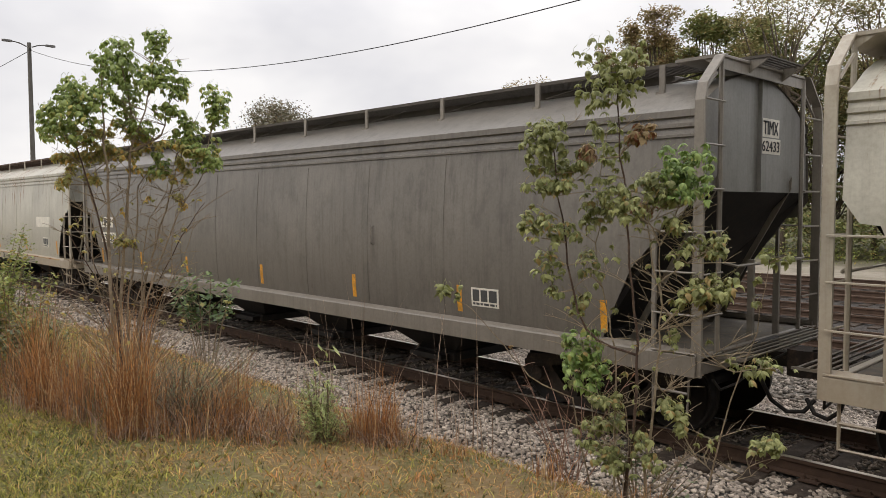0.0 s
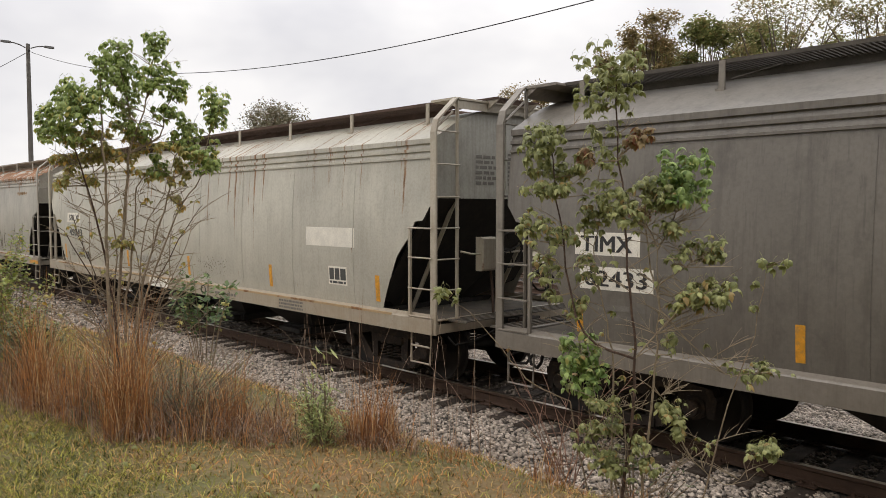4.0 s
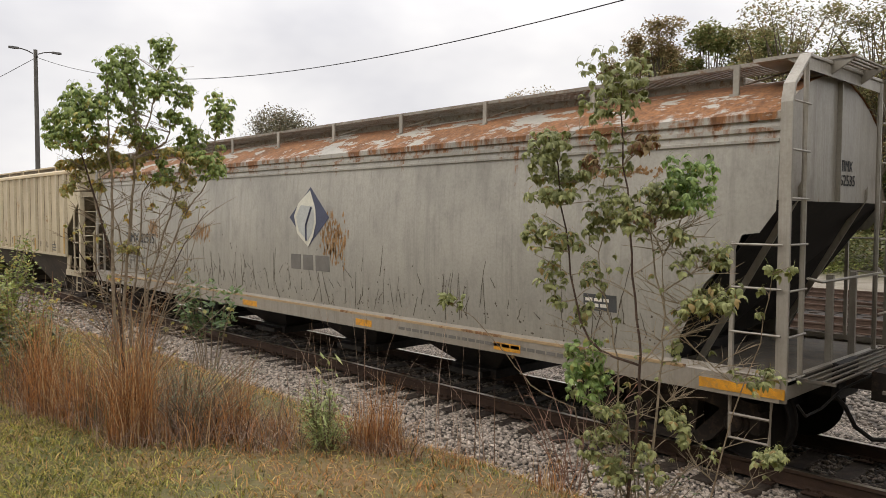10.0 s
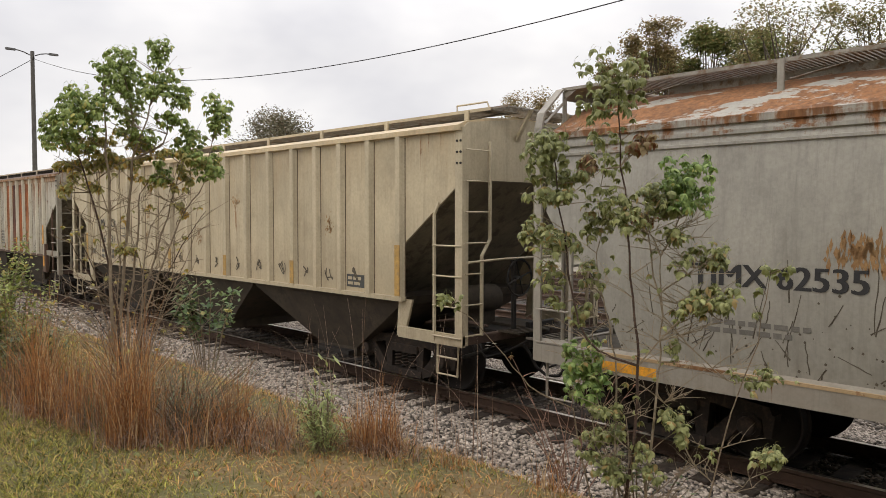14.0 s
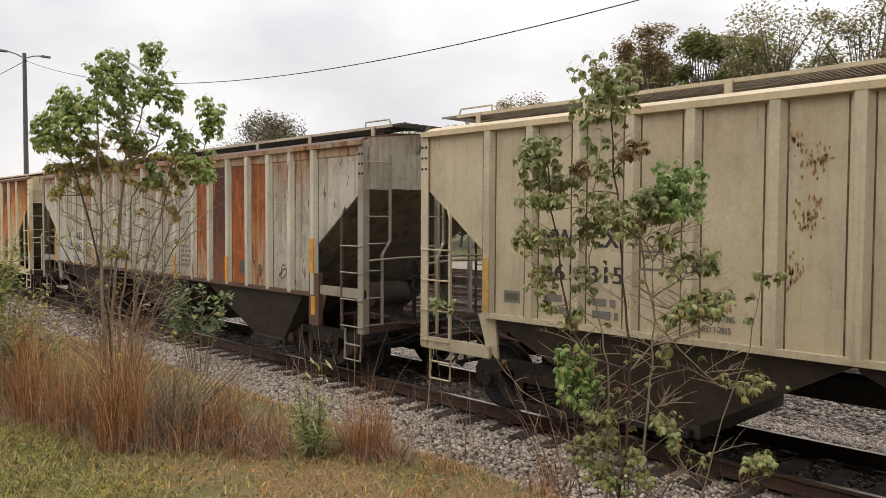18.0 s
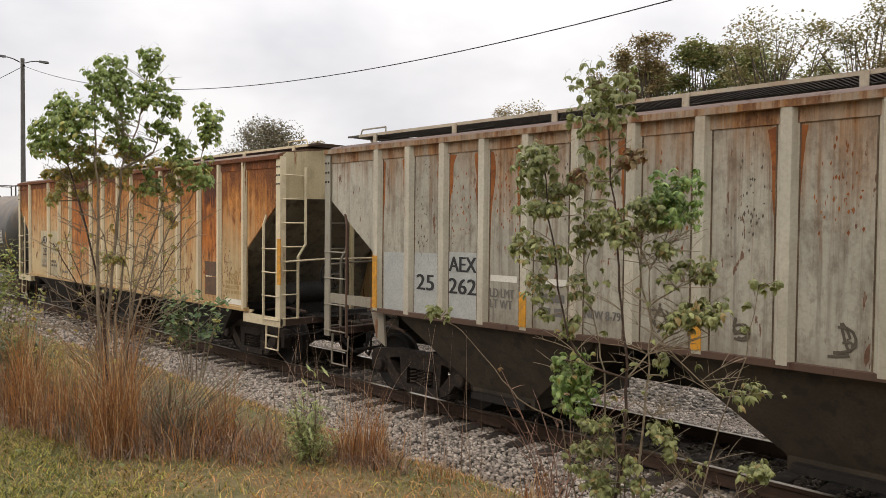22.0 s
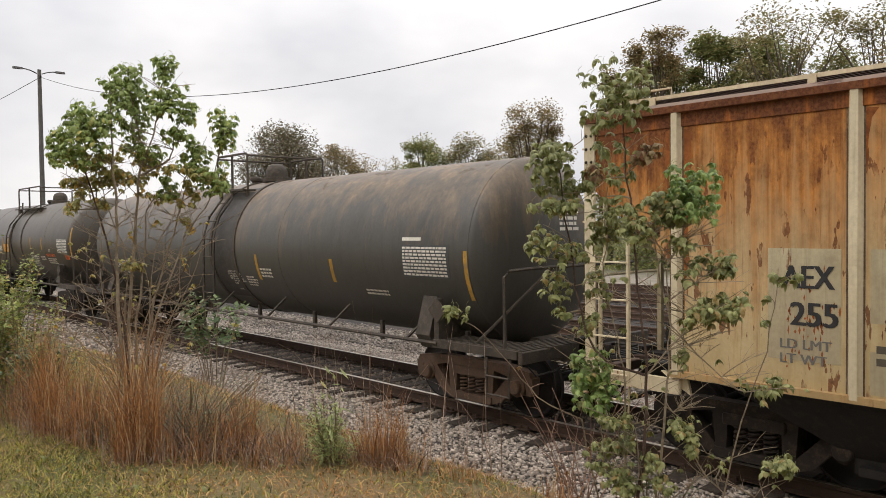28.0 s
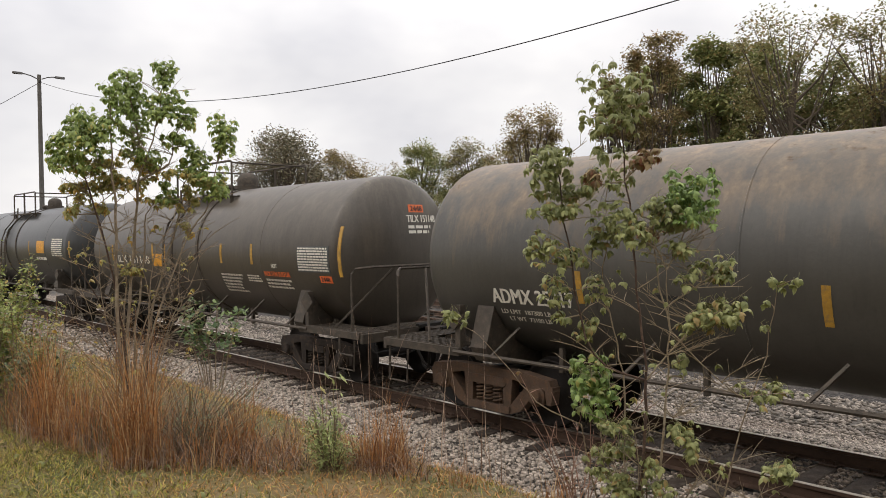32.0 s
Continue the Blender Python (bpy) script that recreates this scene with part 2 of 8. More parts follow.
    dark = n_mix(N, L, n_range(N, L, broad, 0.50, 0.66, 0, 0.6), dark, tint(rust, 0.42))
    col = n_mix(N, L, eaten, col, dark)
    col = n_mix(N, L, n_range(N, L, fine, 0.42, 0.7, 0, 0.2), col, grime)
    L.new(col, b.inputs["Base Color"])
    L.new(n_range(N, L, n_math(N, L, "MAXIMUM", eaten, wet), 0, 1, 0.5, 0.9), b.inputs["Roughness"])
    dents = n_math(N, L, "ADD", broad, n_math(N, L, "MULTIPLY", mottle, 0.12))
    n_bump(N, L, b, dents, 0.35, 0.04)
    return m


def leafy(name, a, c, dry=(0.20, 0.10, 0.035), dry_part=0.12, island=False, rough=0.6, mottle=0.5):
    """Leaves: tone differs from leaf to leaf, a part of them dry, light shines through a little."""
    m, N, L, b = mat_new(name, rough)
    if island:
        r = N.new("ShaderNodeNewGeometry").outputs["Random Per Island"]
    else:
        r = N.new("ShaderNodeObjectInfo").outputs["Random"]
    v = N.new("ShaderNodeTexCoord").outputs["Object"]
    col = n_mix(N, L, n_range(N, L, r, dry_part, 1), a, c)
    col = n_mix(N, L, n_range(N, L, r, dry_part, dry_part * 0.8), col, dry)
    col = n_mix(N, L, n_range(N, L, n_noise(N, L, v, 18, 3), 0.45, 0.7, 0, mottle), col, tint(a, 0.6))
    L.new(col, b.inputs["Base Color"])
    t = N.new("ShaderNodeBsdfTranslucent")
    L.new(col, t.inputs["Color"])
    s = N.new("ShaderNodeMixShader")
    s.inputs[0].default_value = 0.3
    out = N["Material Output"]
    L.new(b.outputs[0], s.inputs[1])
    L.new(t.outputs[0], s.inputs[2])
    L.new(s.outputs[0], out.inputs["Surface"])
    return m


def gravelly(name, base, scale=26.0, other=None):
    m, N, L, b = mat_new(name, 0.9)
    v = N.new("ShaderNodeTexCoord").outputs["Object"]
    vo = N.new("ShaderNodeTexVoronoi")
    vo.inputs["Scale"].default_value = scale
    L.new(v, vo.inputs["Vector"])
    col = n_mix(N, L, n_range(N, L, vo.outputs["Color"], 0.1, 0.9), tint(base, 0.45), tint(base, 1.5))
    col = n_mix(N, L, n_range(N, L, vo.outputs["Distance"], 0.3, 0.7), col, tint(base, 0.35))
    if other:
        col = n_mix(N, L, n_range(N, L, n_noise(N, L, v, 0.5, 6, 0.6), 0.45, 0.65, 0, 0.8), col, other)
    L.new(col, b.inputs["Base Color"])
    n_bump(N, L, b, n_range(N, L, vo.outputs["Distance"], 0, 1, 1, 0), 0.9, 0.03)
    return m


def island_stone(name, base):
    m, N, L, b = mat_new(name, 0.9)
    r = N.new("ShaderNodeNewGeometry").outputs["Random Per Island"]
    v = N.new("ShaderNodeTexCoord").outputs["Object"]
    col = n_mix(N, L, r, tint(base, 0.28), tint(base, 1.85))
    col = n_mix(N, L, n_range(N, L, n_noise(N, L, v, 60, 3), 0.4, 0.65, 0, 0.4), col, tint(base, 0.5))
    col = n_mix(N, L, n_range(N, L, n_noise(N, L, v, 0.6, 4), 0.52, 0.7, 0, 0.5), col, (0.16, 0.11, 0.08))
    L.new(col, b.inputs["Base Color"])
    return m


# black fittings; slopes and bays under cars also take it as painted shade
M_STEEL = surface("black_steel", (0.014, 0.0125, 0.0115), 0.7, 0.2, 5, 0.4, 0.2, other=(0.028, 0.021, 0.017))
M_TRUCK = surface("truck_casting", (0.022, 0.016, 0.0125), 0.9, 0.1, 4, 0.35, 0.3, other=(0.055, 0.036, 0.025))
M_RUSTTRUCK = surface("rusty_casting", (0.095, 0.062, 0.045), 0.9, 0.1, 4, 0.35, 0.3, other=(0.13, 0.075, 0.045))
M_WHEEL = surface("wheel_steel", (0.018, 0.015, 0.014), 0.65, 0.4, 6, 0.3, 0.1)
M_RAIL = surface("rail_rust", (0.062, 0.036, 0.025), 0.85, 0.1, 7, 0.3, 0.25)
M_RAILTOP = surface("rail_head", (0.62, 0.60, 0.58), 0.28, 1.0, 3, 0.1, 0.05)
M_RAILDULL = surface("siding_rail", (0.10, 0.065, 0.05), 0.8, 0.2, 5, 0.3, 0.2)
M_TIE = surface("tie_wood", (0.052, 0.037, 0.029), 0.95, 0, 6, 0.4, 0.5, 0.02, other=(0.10, 0.085, 0.07), random_tone=0.5)
# bed coloured dark to pass for shadowed gaps between the loose stones
M_BALLAST = gravelly("ballast_bed", (0.062, 0.053, 0.045), 22, other=(0.06, 0.045, 0.035))
M_STONE = island_stone("ballast_stone", (0.365, 0.308, 0.252))
M_YELLOW = surface("reflective_yellow", (0.66, 0.31, 0.025), 0.5, 0, 9, 0.3, 0.05, other=(0.40, 0.22, 0.06))
M_TANKSTRIPE = surface("dulled_yellow", (0.42, 0.24, 0.035), 0.6, 0, 7, 0.35, 0.05, other=(0.26, 0.17, 0.06))
M_FADEDYELLOW = surface("faded_yellow", (0.46, 0.29, 0.09), 0.6, 0, 6, 0.3, 0.05, other=(0.34, 0.24, 0.12))
M_WHITE = surface("white_lettering", (0.72, 0.72, 0.70), 0.6, 0, 5, 0.12, 0.05)
M_BLACK = surface("black_lettering", (0.025, 0.025, 0.028), 0.6, 0, 5, 0.2, 0.05)
M_GREYTEXT = surface("faded_lettering", (0.16, 0.155, 0.15), 0.7, 0, 5, 0.2, 0.05)
M_PANELGREY = surface("grey_patch", (0.42, 0.45, 0.47), 0.6, 0, 3, 0.15, 0.05)
M_PLACARD = surface("dark_placard", (0.06, 0.065, 0.07), 0.5, 0, 5, 0.2, 0.05)
M_ORANGE = surface("orange_placard", (0.80, 0.16, 0.04), 0.5, 0, 6, 0.15, 0.05)
M_BARK = surface("young_bark", (0.21, 0.165, 0.12), 0.9, 0, 12, 0.35, 0.4, other=(0.34, 0.28, 0.21))
M_PALEBARK = surface("pale_bark", (0.30, 0.25, 0.19), 0.9, 0, 12, 0.35, 0.4, other=(0.40, 0.34, 0.27))
M_GREYBARK = surface("grey_bark", (0.265, 0.215, 0.165), 0.9, 0, 12, 0.35, 0.4, other=(0.36, 0.30, 0.235))
M_STEM = surface("dark_stem", (0.085, 0.055, 0.045), 0.9, 0, 12, 0.35, 0.4, other=(0.15, 0.10, 0.075))
M_DARKBARK = surface("dark_bark", (0.115, 0.095, 0.078), 0.95, 0, 6, 0.35, 0.4)
M_POLE = surface("pole_wood", (0.115, 0.112, 0.112), 0.9, 0, 5, 0.25, 0.3)
M_LAMPGREY = surface("lamp_casing", (0.10, 0.10, 0.105), 0.6, 0.2, 5, 0.2, 0.1)
M_WIRE = surface("cable", (0.02, 0.02, 0.022), 0.6)
M_LEAF = leafy("sapling_leaf", (0.12, 0.19, 0.040), (0.46, 0.54, 0.16), (0.52, 0.46, 0.12), 0.08, island=True, rough=0.45, mottle=0.35)
M_FRESH = leafy("fresh_leaf", (0.10, 0.18, 0.035), (0.40, 0.52, 0.16), (0.46, 0.44, 0.13), 0.05, island=True, rough=0.45, mottle=0.35)
M_LEAF2 = leafy("wilted_leaf", (0.14, 0.16, 0.045), (0.48, 0.49, 0.20), (0.40, 0.28, 0.10), 0.10, island=True, rough=0.5, mottle=0.4)
M_YELLOWING = leafy("yellowing_leaf", (0.24, 0.24, 0.06), (0.60, 0.52, 0.19), (0.58, 0.36, 0.08), 0.2, island=True, rough=0.5, mottle=0.3)
M_WITHERED = leafy("withered_leaf", (0.22, 0.13, 0.06), (0.52, 0.40, 0.19), (0.28, 0.11, 0.05), 0.25, island=True, mottle=0.3)
M_LAWN = leafy("lawn_blade", (0.045, 0.060, 0.010), (0.62, 0.57, 0.125), (0.62, 0.42, 0.16), 0.22, island=True, mottle=0.7)
M_DRYLAWN = leafy("dry_lawn_blade", (0.09, 0.058, 0.020), (0.86, 0.57, 0.22), (0.70, 0.33, 0.12), 0.32, island=True, mottle=0.7)
M_SEDGE = leafy("dry_sedge", (0.17, 0.065, 0.024), (0.68, 0.33, 0.12), (0.72, 0.50, 0.27), 0.22, island=True)
M_STRAW = leafy("dry_stalk", (0.24, 0.145, 0.10), (0.58, 0.43, 0.31), (0.22, 0.13, 0.08), 0.2, island=True)
M_SHRUB = leafy("shrub_leaf", (0.05, 0.095, 0.030), (0.20, 0.27, 0.10), (0.34, 0.30, 0.10), 0.06, island=True, mottle=0.3)
M_DEADSTEM = leafy("dead_stem", (0.06, 0.042, 0.030), (0.21, 0.155, 0.115), (0.36, 0.28, 0.21), 0.15, island=True)
M_WEED = leafy("weed_leaf", (0.12, 0.155, 0.035), (0.40, 0.44, 0.13), (0.46, 0.34, 0.10), 0.15, island=True)
M_GREENWEED = leafy("narrow_weed_leaf", (0.15, 0.19, 0.055), (0.46, 0.50, 0.20), (0.48, 0.42, 0.15), 0.08, island=True, mottle=0.3)
M_GREYWEED = leafy("grey_weed", (0.075, 0.10, 0.05), (0.25, 0.30, 0.15), (0.24, 0.15, 0.09), 0.2, island=True)
M_CROWN_A = leafy("dark_foliage", (0.15, 0.185, 0.065), (0.42, 0.43, 0.17), (0.42, 0.32, 0.14), 0.15, island=True)
M_CROWN_B = leafy("olive_foliage", (0.17, 0.165, 0.068), (0.44, 0.40, 0.18), (0.36, 0.25, 0.12), 0.2, island=True)
M_CROWN_D = leafy("grey_brown_foliage", (0.12, 0.11, 0.07), (0.30, 0.275, 0.17), (0.26, 0.19, 0.12), 0.2, island=True)
M_CROWN_C = leafy("autumn_foliage", (0.20, 0.165, 0.078), (0.48, 0.385, 0.18), (0.36, 0.23, 0.11), 0.25, island=True)


# ---- mesh tools ----
class Geo:
    """Collects vertices and faces of one mesh."""

    def __init__(self):
        self.v, self.f = [], []

    def add(self, verts, faces):
        o = len(self.v)
        self.v += [tuple(p) for p in verts]
        self.f += [tuple(i + o for i in q) for q in faces]
        return self

    def box(self, x0, x1, y0, y1, z0, z1, c=0.0):
        if c:
            pts = [(x0, y0 + c, z0 + c), (x0, y1 - c, z0 + c), (x0, y1 - c, z1 - c), (x0, y0 + c, z1 - c),
                   (x0 + c, y0, z0), (x0 + c, y1, z0), (x0 + c, y1, z1), (x0 + c, y0, z1)]
            pts += [(x0 + x1 - x, y, z) for x, y, z in pts]
            fs = [(0, 1, 2, 3), (11, 10, 9, 8)]
            for k in range(4):
                j = (k + 1) % 4
                fs += [(k, k + 4, j + 4, j), (k + 8, j + 8, j + 12, k + 12), (k + 4, k + 12, j + 12, j + 4)]
            return self.add(pts, fs)
        pts = [(x, y, z) for x in (x0, x1) for y in (y0, y1) for z in (z0, z1)]
        return self.add(pts, [(0, 1, 3, 2), (4, 6, 7, 5), (0, 4, 5, 1), (2, 3, 7, 6), (0, 2, 6, 4), (1, 5, 7, 3)])

    def prism(self, poly, axis, a, b):
        """poly in the two other axes, in order, pushed from a to b along the axis."""
        def put(p, w):
            return {"x": (w, p[0], p[1]), "y": (p[0], w, p[1]), "z": (p[0], p[1], w)}[axis]
        n = len(poly)
        pts = [put(p, a) for p in poly] + [put(p, b) for p in poly]
        return self.add(pts, [tuple(range(n)), tuple(range(2 * n - 1, n - 1, -1))] + [(i, (i + 1) % n, n + (i + 1) % n, n + i) for i in range(n)])

    def loft(self, rings, closed=True, caps=True):
        n = len(rings[0])
        pts = [p for r in rings for p in r]
        fs = []
        for k in range(len(rings) - 1):
            for i in range(n if closed else n - 1):
                j = (i + 1) % n
                fs.append((k * n + i, k * n + j, (k + 1) * n + j, (k + 1) * n + i))
        if caps:
            fs += [tuple(range(n)), tuple(range((len(rings) - 1) * n, len(rings) * n))]
        return self.add(pts, fs)

    def tube(self, points, r, n=6):
        pts = [Vector(p) for p in points]
        rs = r if isinstance(r, (list, tuple)) else [r] * len(pts)
        rings = []
        for i, p in enumerate(pts):
            d = (pts[min(i + 1, len(pts) - 1)] - pts[max(i - 1, 0)]).normalized()
            up = Vector((0, 0, 1)) if abs(d.z) < 0.9 else Vector((1, 0, 0))
            a = d.cross(up).normalized()
            b = d.cross(a)
            rings.append([tuple(p + rs[i] * (math.cos(2 * math.pi * k / n) * a + math.sin(2 * math.pi * k / n) * b)) for k in range(n)])
        return self.loft(rings)

    def lathe(self, profile, n=20, axis="y"):
        """profile of (r, along), turned about the axis."""
        rings = []
        for r, w in profile:
            ring = []
            for k in range(n):
                a = 2 * math.pi * k / n
                c, s = r * math.cos(a), r * math.sin(a)
                ring.append({"y": (c, w, s), "x": (w, c, s), "z": (c, s, w)}[axis])
            rings.append(ring)
        return self.loft(rings)

    def moved(self, x=0, y=0, z=0):
        self.v = [(a + x, b + y, c + z) for a, b, c in self.v]
        return self

    def mesh(self, name, material, smooth=False):
        me = bpy.data.meshes.new(name)
        me.from_pydata(self.v, [], self.f)
        bm = bmesh.new()
        bm.from_mesh(me)
        bmesh.ops.recalc_face_normals(bm, faces=bm.faces)
        bm.to_mesh(me)
        bm.free()
        me.materials.append(material)
        if smooth:
            me.shade_smooth()
            if smooth != "all":
                me.set_sharp_from_angle(angle=radians(38))
        return me


def part(name, geo, material, parent, label="", smooth=False, at=None):
    """Links a mesh as one object under a thing or a part."""
    me = geo if isinstance(geo, bpy.types.Mesh) else geo.mesh(name, material, smooth)
    ob = new(name, me)
    ob.parent = parent
    if at is not None:
        ob.matrix_basis = at
    if label:
        ob["label"] = label
    return ob


def thing(name, label, category, m=None, group="", kind=""):
    ob = new(name)
    ob.empty_display_size = 0.3
    if m is not None:
        ob.matrix_basis = m
    return tagged(ob, label, category, group, kind)


def bulk(name, verts, faces, material, smooth=False):
    """A mesh from numpy arrays of triangles or quads."""
    me = bpy.data.meshes.new(name)
    k = faces.shape[1]
    me.vertices.add(len(verts))
    me.vertices.foreach_set("co", verts.astype(np.float32).ravel())
    me.loops.add(faces.size)
    me.loops.foreach_set("vertex_index", faces.astype(np.int32).ravel())
    me.polygons.add(len(faces))
    me.polygons.foreach_set("loop_start", np.arange(0, faces.size, k, dtype=np.int32))
    me.update(calc_edges=True)
    me.materials.append(material)
    if smooth:
        me.shade_smooth()
    return me


def text_geo(words, x0, x1, z0, z1, surf, lift=0.006):
    """Letters with the built-in font, fitted into a box on the near side of a car; surf(z) gives the side's y there."""
    cu = bpy.data.curves.new("words", "FONT")
    cu.body, cu.resolution_u = words, 3
    tmp = bpy.data.objects.new("words", cu)
    scene.collection.objects.link(tmp)
    bpy.context.view_layer.update()
    me = bpy.data.meshes.new_from_object(tmp.evaluated_get(bpy.context.evaluated_depsgraph_get()))
    co = np.array([v.co for v in me.vertices])
    lo, hi = co.min(0), co.max(0)
    g = Geo()
    pts = []
    for x, y, _ in co:
        z = z0 + (y - lo[1]) / (hi[1] - lo[1]) * (z1 - z0)
        pts.append((x0 + (x - lo[0]) / (hi[0] - lo[0]) * (x1 - x0), surf(z) - lift, z))
    faces = [tuple(p.vertices) for p in me.polygons]
    bold = 0.05 * (z1 - z0)
    g.add([(x - bold, y, z) for x, y, z in pts], faces)
    g.add([(x + bold, y - 0.001, z) for x, y, z in pts], faces)
    bpy.data.objects.remove(tmp)
    bpy.data.curves.remove(cu)
    bpy.data.meshes.remove(me)
    return g


def plate(x0, x1, z0, z1, surf, lift=0.003, lean=0.0):
    """A thin plate that follows the side of a car."""
    g, n = Geo(), max(2, int((z1 - z0) / 0.12) + 1)
    rings = []
    for i in range(n + 1):
        z = z0 + (z1 - z0) * i / n
        y, d = surf(z), lean * (z - z0)
        rings.append([(x0 + d, y + 0.01, z), (x0 + d, y - lift, z), (x1 + d, y - lift, z), (x1 + d, y + 0.01, z)])
    return g.loft(rings)


def bars_geo(x0, x1, z0, z1, rows, surf, rng, lift=0.006, fill=0.8):
    """Lines of writing too small to read, as plain bars."""
    g = Geo()
    h = (z1 - z0) / rows
    for r in range(rows):
        z = z1 - (r + 1) * h
        x = x0
        end = x1 - (x1 - x0) * rng.uniform(0, 1 - fill)
        while x < end - 0.02:
            w = min(rng.uniform(0.25, 0.7) * h * 3, end - x)
            y = surf(z) - lift
            g.add([(x, y, z + 0.2 * h), (x + w, y, z + 0.2 * h), (x + w, surf(z + h) - lift, z + 0.8 * h), (x, surf(z + h) - lift, z + 0.8 * h)], [(0, 1, 2, 3)])
            x += w + 0.35 * h
    return g


# ---- running gear, shared by all cars ----
RIM = 0.457


def side_frame_geo():
    g = Geo()
    y0, y1 = -0.08, 0.08
    g.prism([(-1.16, 0.54), (-1.10, 0.68), (-0.62, 0.74), (0.62, 0.74), (1.10, 0.68), (1.16, 0.54), (0.80, 0.56), (0.50, 0.62), (-0.50, 0.62), (-0.80, 0.56)], "y", y0, y1)
    g.prism([(-0.42, 0.14), (0.42, 0.14), (0.42, 0.24), (-0.42, 0.24)], "y", y0 - 0.03, y1)
    for s in (-1, 1):
        g.prism([(s * 0.42, 0.14), (s * 0.42, 0.26), (s * 0.74, 0.60), (s * 0.92, 0.56), (s * 0.60, 0.20)], "y", y0, y1)
        g.prism([(s * 0.30, 0.22), (s * 0.42, 0.22), (s * 0.46, 0.64), (s * 0.28, 0.64)], "y", y0, y1)
        g.prism([(s * 1.02, 0.60), (s * 1.16, 0.60), (s * 1.13, 0.36), (s * 1.05, 0.36)], "y", y0, y1)
        g.prism([(s * 0.70, 0.60), (s * 0.80, 0.60), (s * 0.77, 0.38), (s * 0.70, 0.40)], "y", y0, y1)
        prof = [(0.0, -0.17), (0.085, -0.17), (0.10, -0.155), (0.10, -0.10), (0.14, -0.09), (0.14, 0.06), (0.0, 0.06)]
        b = Geo().lathe(prof, 12, "y")
        b.moved(s * 0.89, 0, 0.457)
        g.add(b.v, b.f)
    g.box(-0.34, 0.34, -0.11, 0.1, 0.50, 0.62, 0.02)
    return g


def spring_geo():
    g = Geo()
    for x in (-0.16, 0.0, 0.16):
        turns, n = 5, 50
        pts = [(x + 0.066 * math.cos(2 * math.pi * turns * k / n), -0.03 + 0.066 * math.sin(2 * math.pi * turns * k / n), 0.25 + 0.25 * k / n) for k in range(n + 1)]
        g.tube(pts, 0.016, 4)
    return g


def wheelset_geo():
    g = Geo()
    for s in (-1, 1):
        prof = [(0.07, 0.82), (0.12, 0.82), (0.13, 0.79), (0.20, 0.755), (0.33, 0.745), (0.395, 0.775), (0.425, 0.805), (0.45, 0.805),
                (0.457, 0.70), (0.470, 0.695), (0.482, 0.68), (0.482, 0.67), (0.46, 0.665), (0.40, 0.668), (0.36, 0.70), (0.20, 0.715), (0.12, 0.68), (0.07, 0.66)]
        prof = [(r, s * w) for r, w in prof]
        g.lathe(prof, 28, "y")
        for k in range(4):
            a = k * math.pi / 2 + 0.4
            g.box(0.24 * math.cos(a) - 0.03, 0.24 * math.cos(a) + 0.03, s * 0.742 - 0.012, s * 0.742 + 0.012, 0.24 * math.sin(a) - 0.03, 0.24 * math.sin(a) + 0.03)
    g.lathe([(0.07, -1.0), (0.07, 1.0)], 10, "y")
    return g


ME_FRAME = {k: side_frame_geo().mesh("side_frame", m, True) for k, m in (("dark", M_TRUCK), ("rust", M_RUSTTRUCK))}
ME_SPRING = {k: spring_geo().mesh("spring_nest", m, True) for k, m in (("dark", M_TRUCK), ("rust", M_RUSTTRUCK))}
ME_AXLE = wheelset_geo().mesh("wheelset", M_WHEEL, True)
_b = Geo().box(-0.17, 0.17, -0.95, 0.95, 0.50, 0.66, 0.02).box(-0.30, 0.30, -0.30, 0.30, 0.66, 0.80, 0.02)
_b.box(-0.75, -0.71, -0.75, 0.75, 0.40, 0.50).box(0.71, 0.75, -0.75, 0.75, 0.40, 0.50)
ME_BOLSTER = _b.mesh("truck", M_TRUCK)
ME_SHOE = Geo().prism([(0.0, 0.15), (0.05, 0.16), (0.03, 0.0), (0.05, -0.16), (0.0, -0.15), (-0.02, 0.0)], "y", -0.05, 0.05).mesh("brake_shoe", M_TRUCK)
AXLES = []
CARS = []


def add_truck(car, x, look_="dark"):
    tr = part("truck", ME_BOLSTER, None, car, at=pose(x, 0, 0))
    for s in (-1, 1):
        part("side_frame", ME_FRAME[look_], None, tr, at=pose(0, s * 1.0, 0, 0, 0, 0 if s < 0 else 180))
        part("spring_nest", ME_SPRING[look_], None, tr, at=pose(0, s * 1.0, 0, 0, 0, 0 if s < 0 else 180))
        ax = part("wheelset", ME_AXLE, None, tr, at=pose(s * 0.89, 0, RIM))
        AXLES.append((ax, s * 0.89))
        for side in (-1, 1):
            part("brake_shoe", ME_SHOE, None, tr, at=pose(s * 0.40, side * 0.75, 0.45, 0, 0, 0 if s > 0 else 180))
    return tr


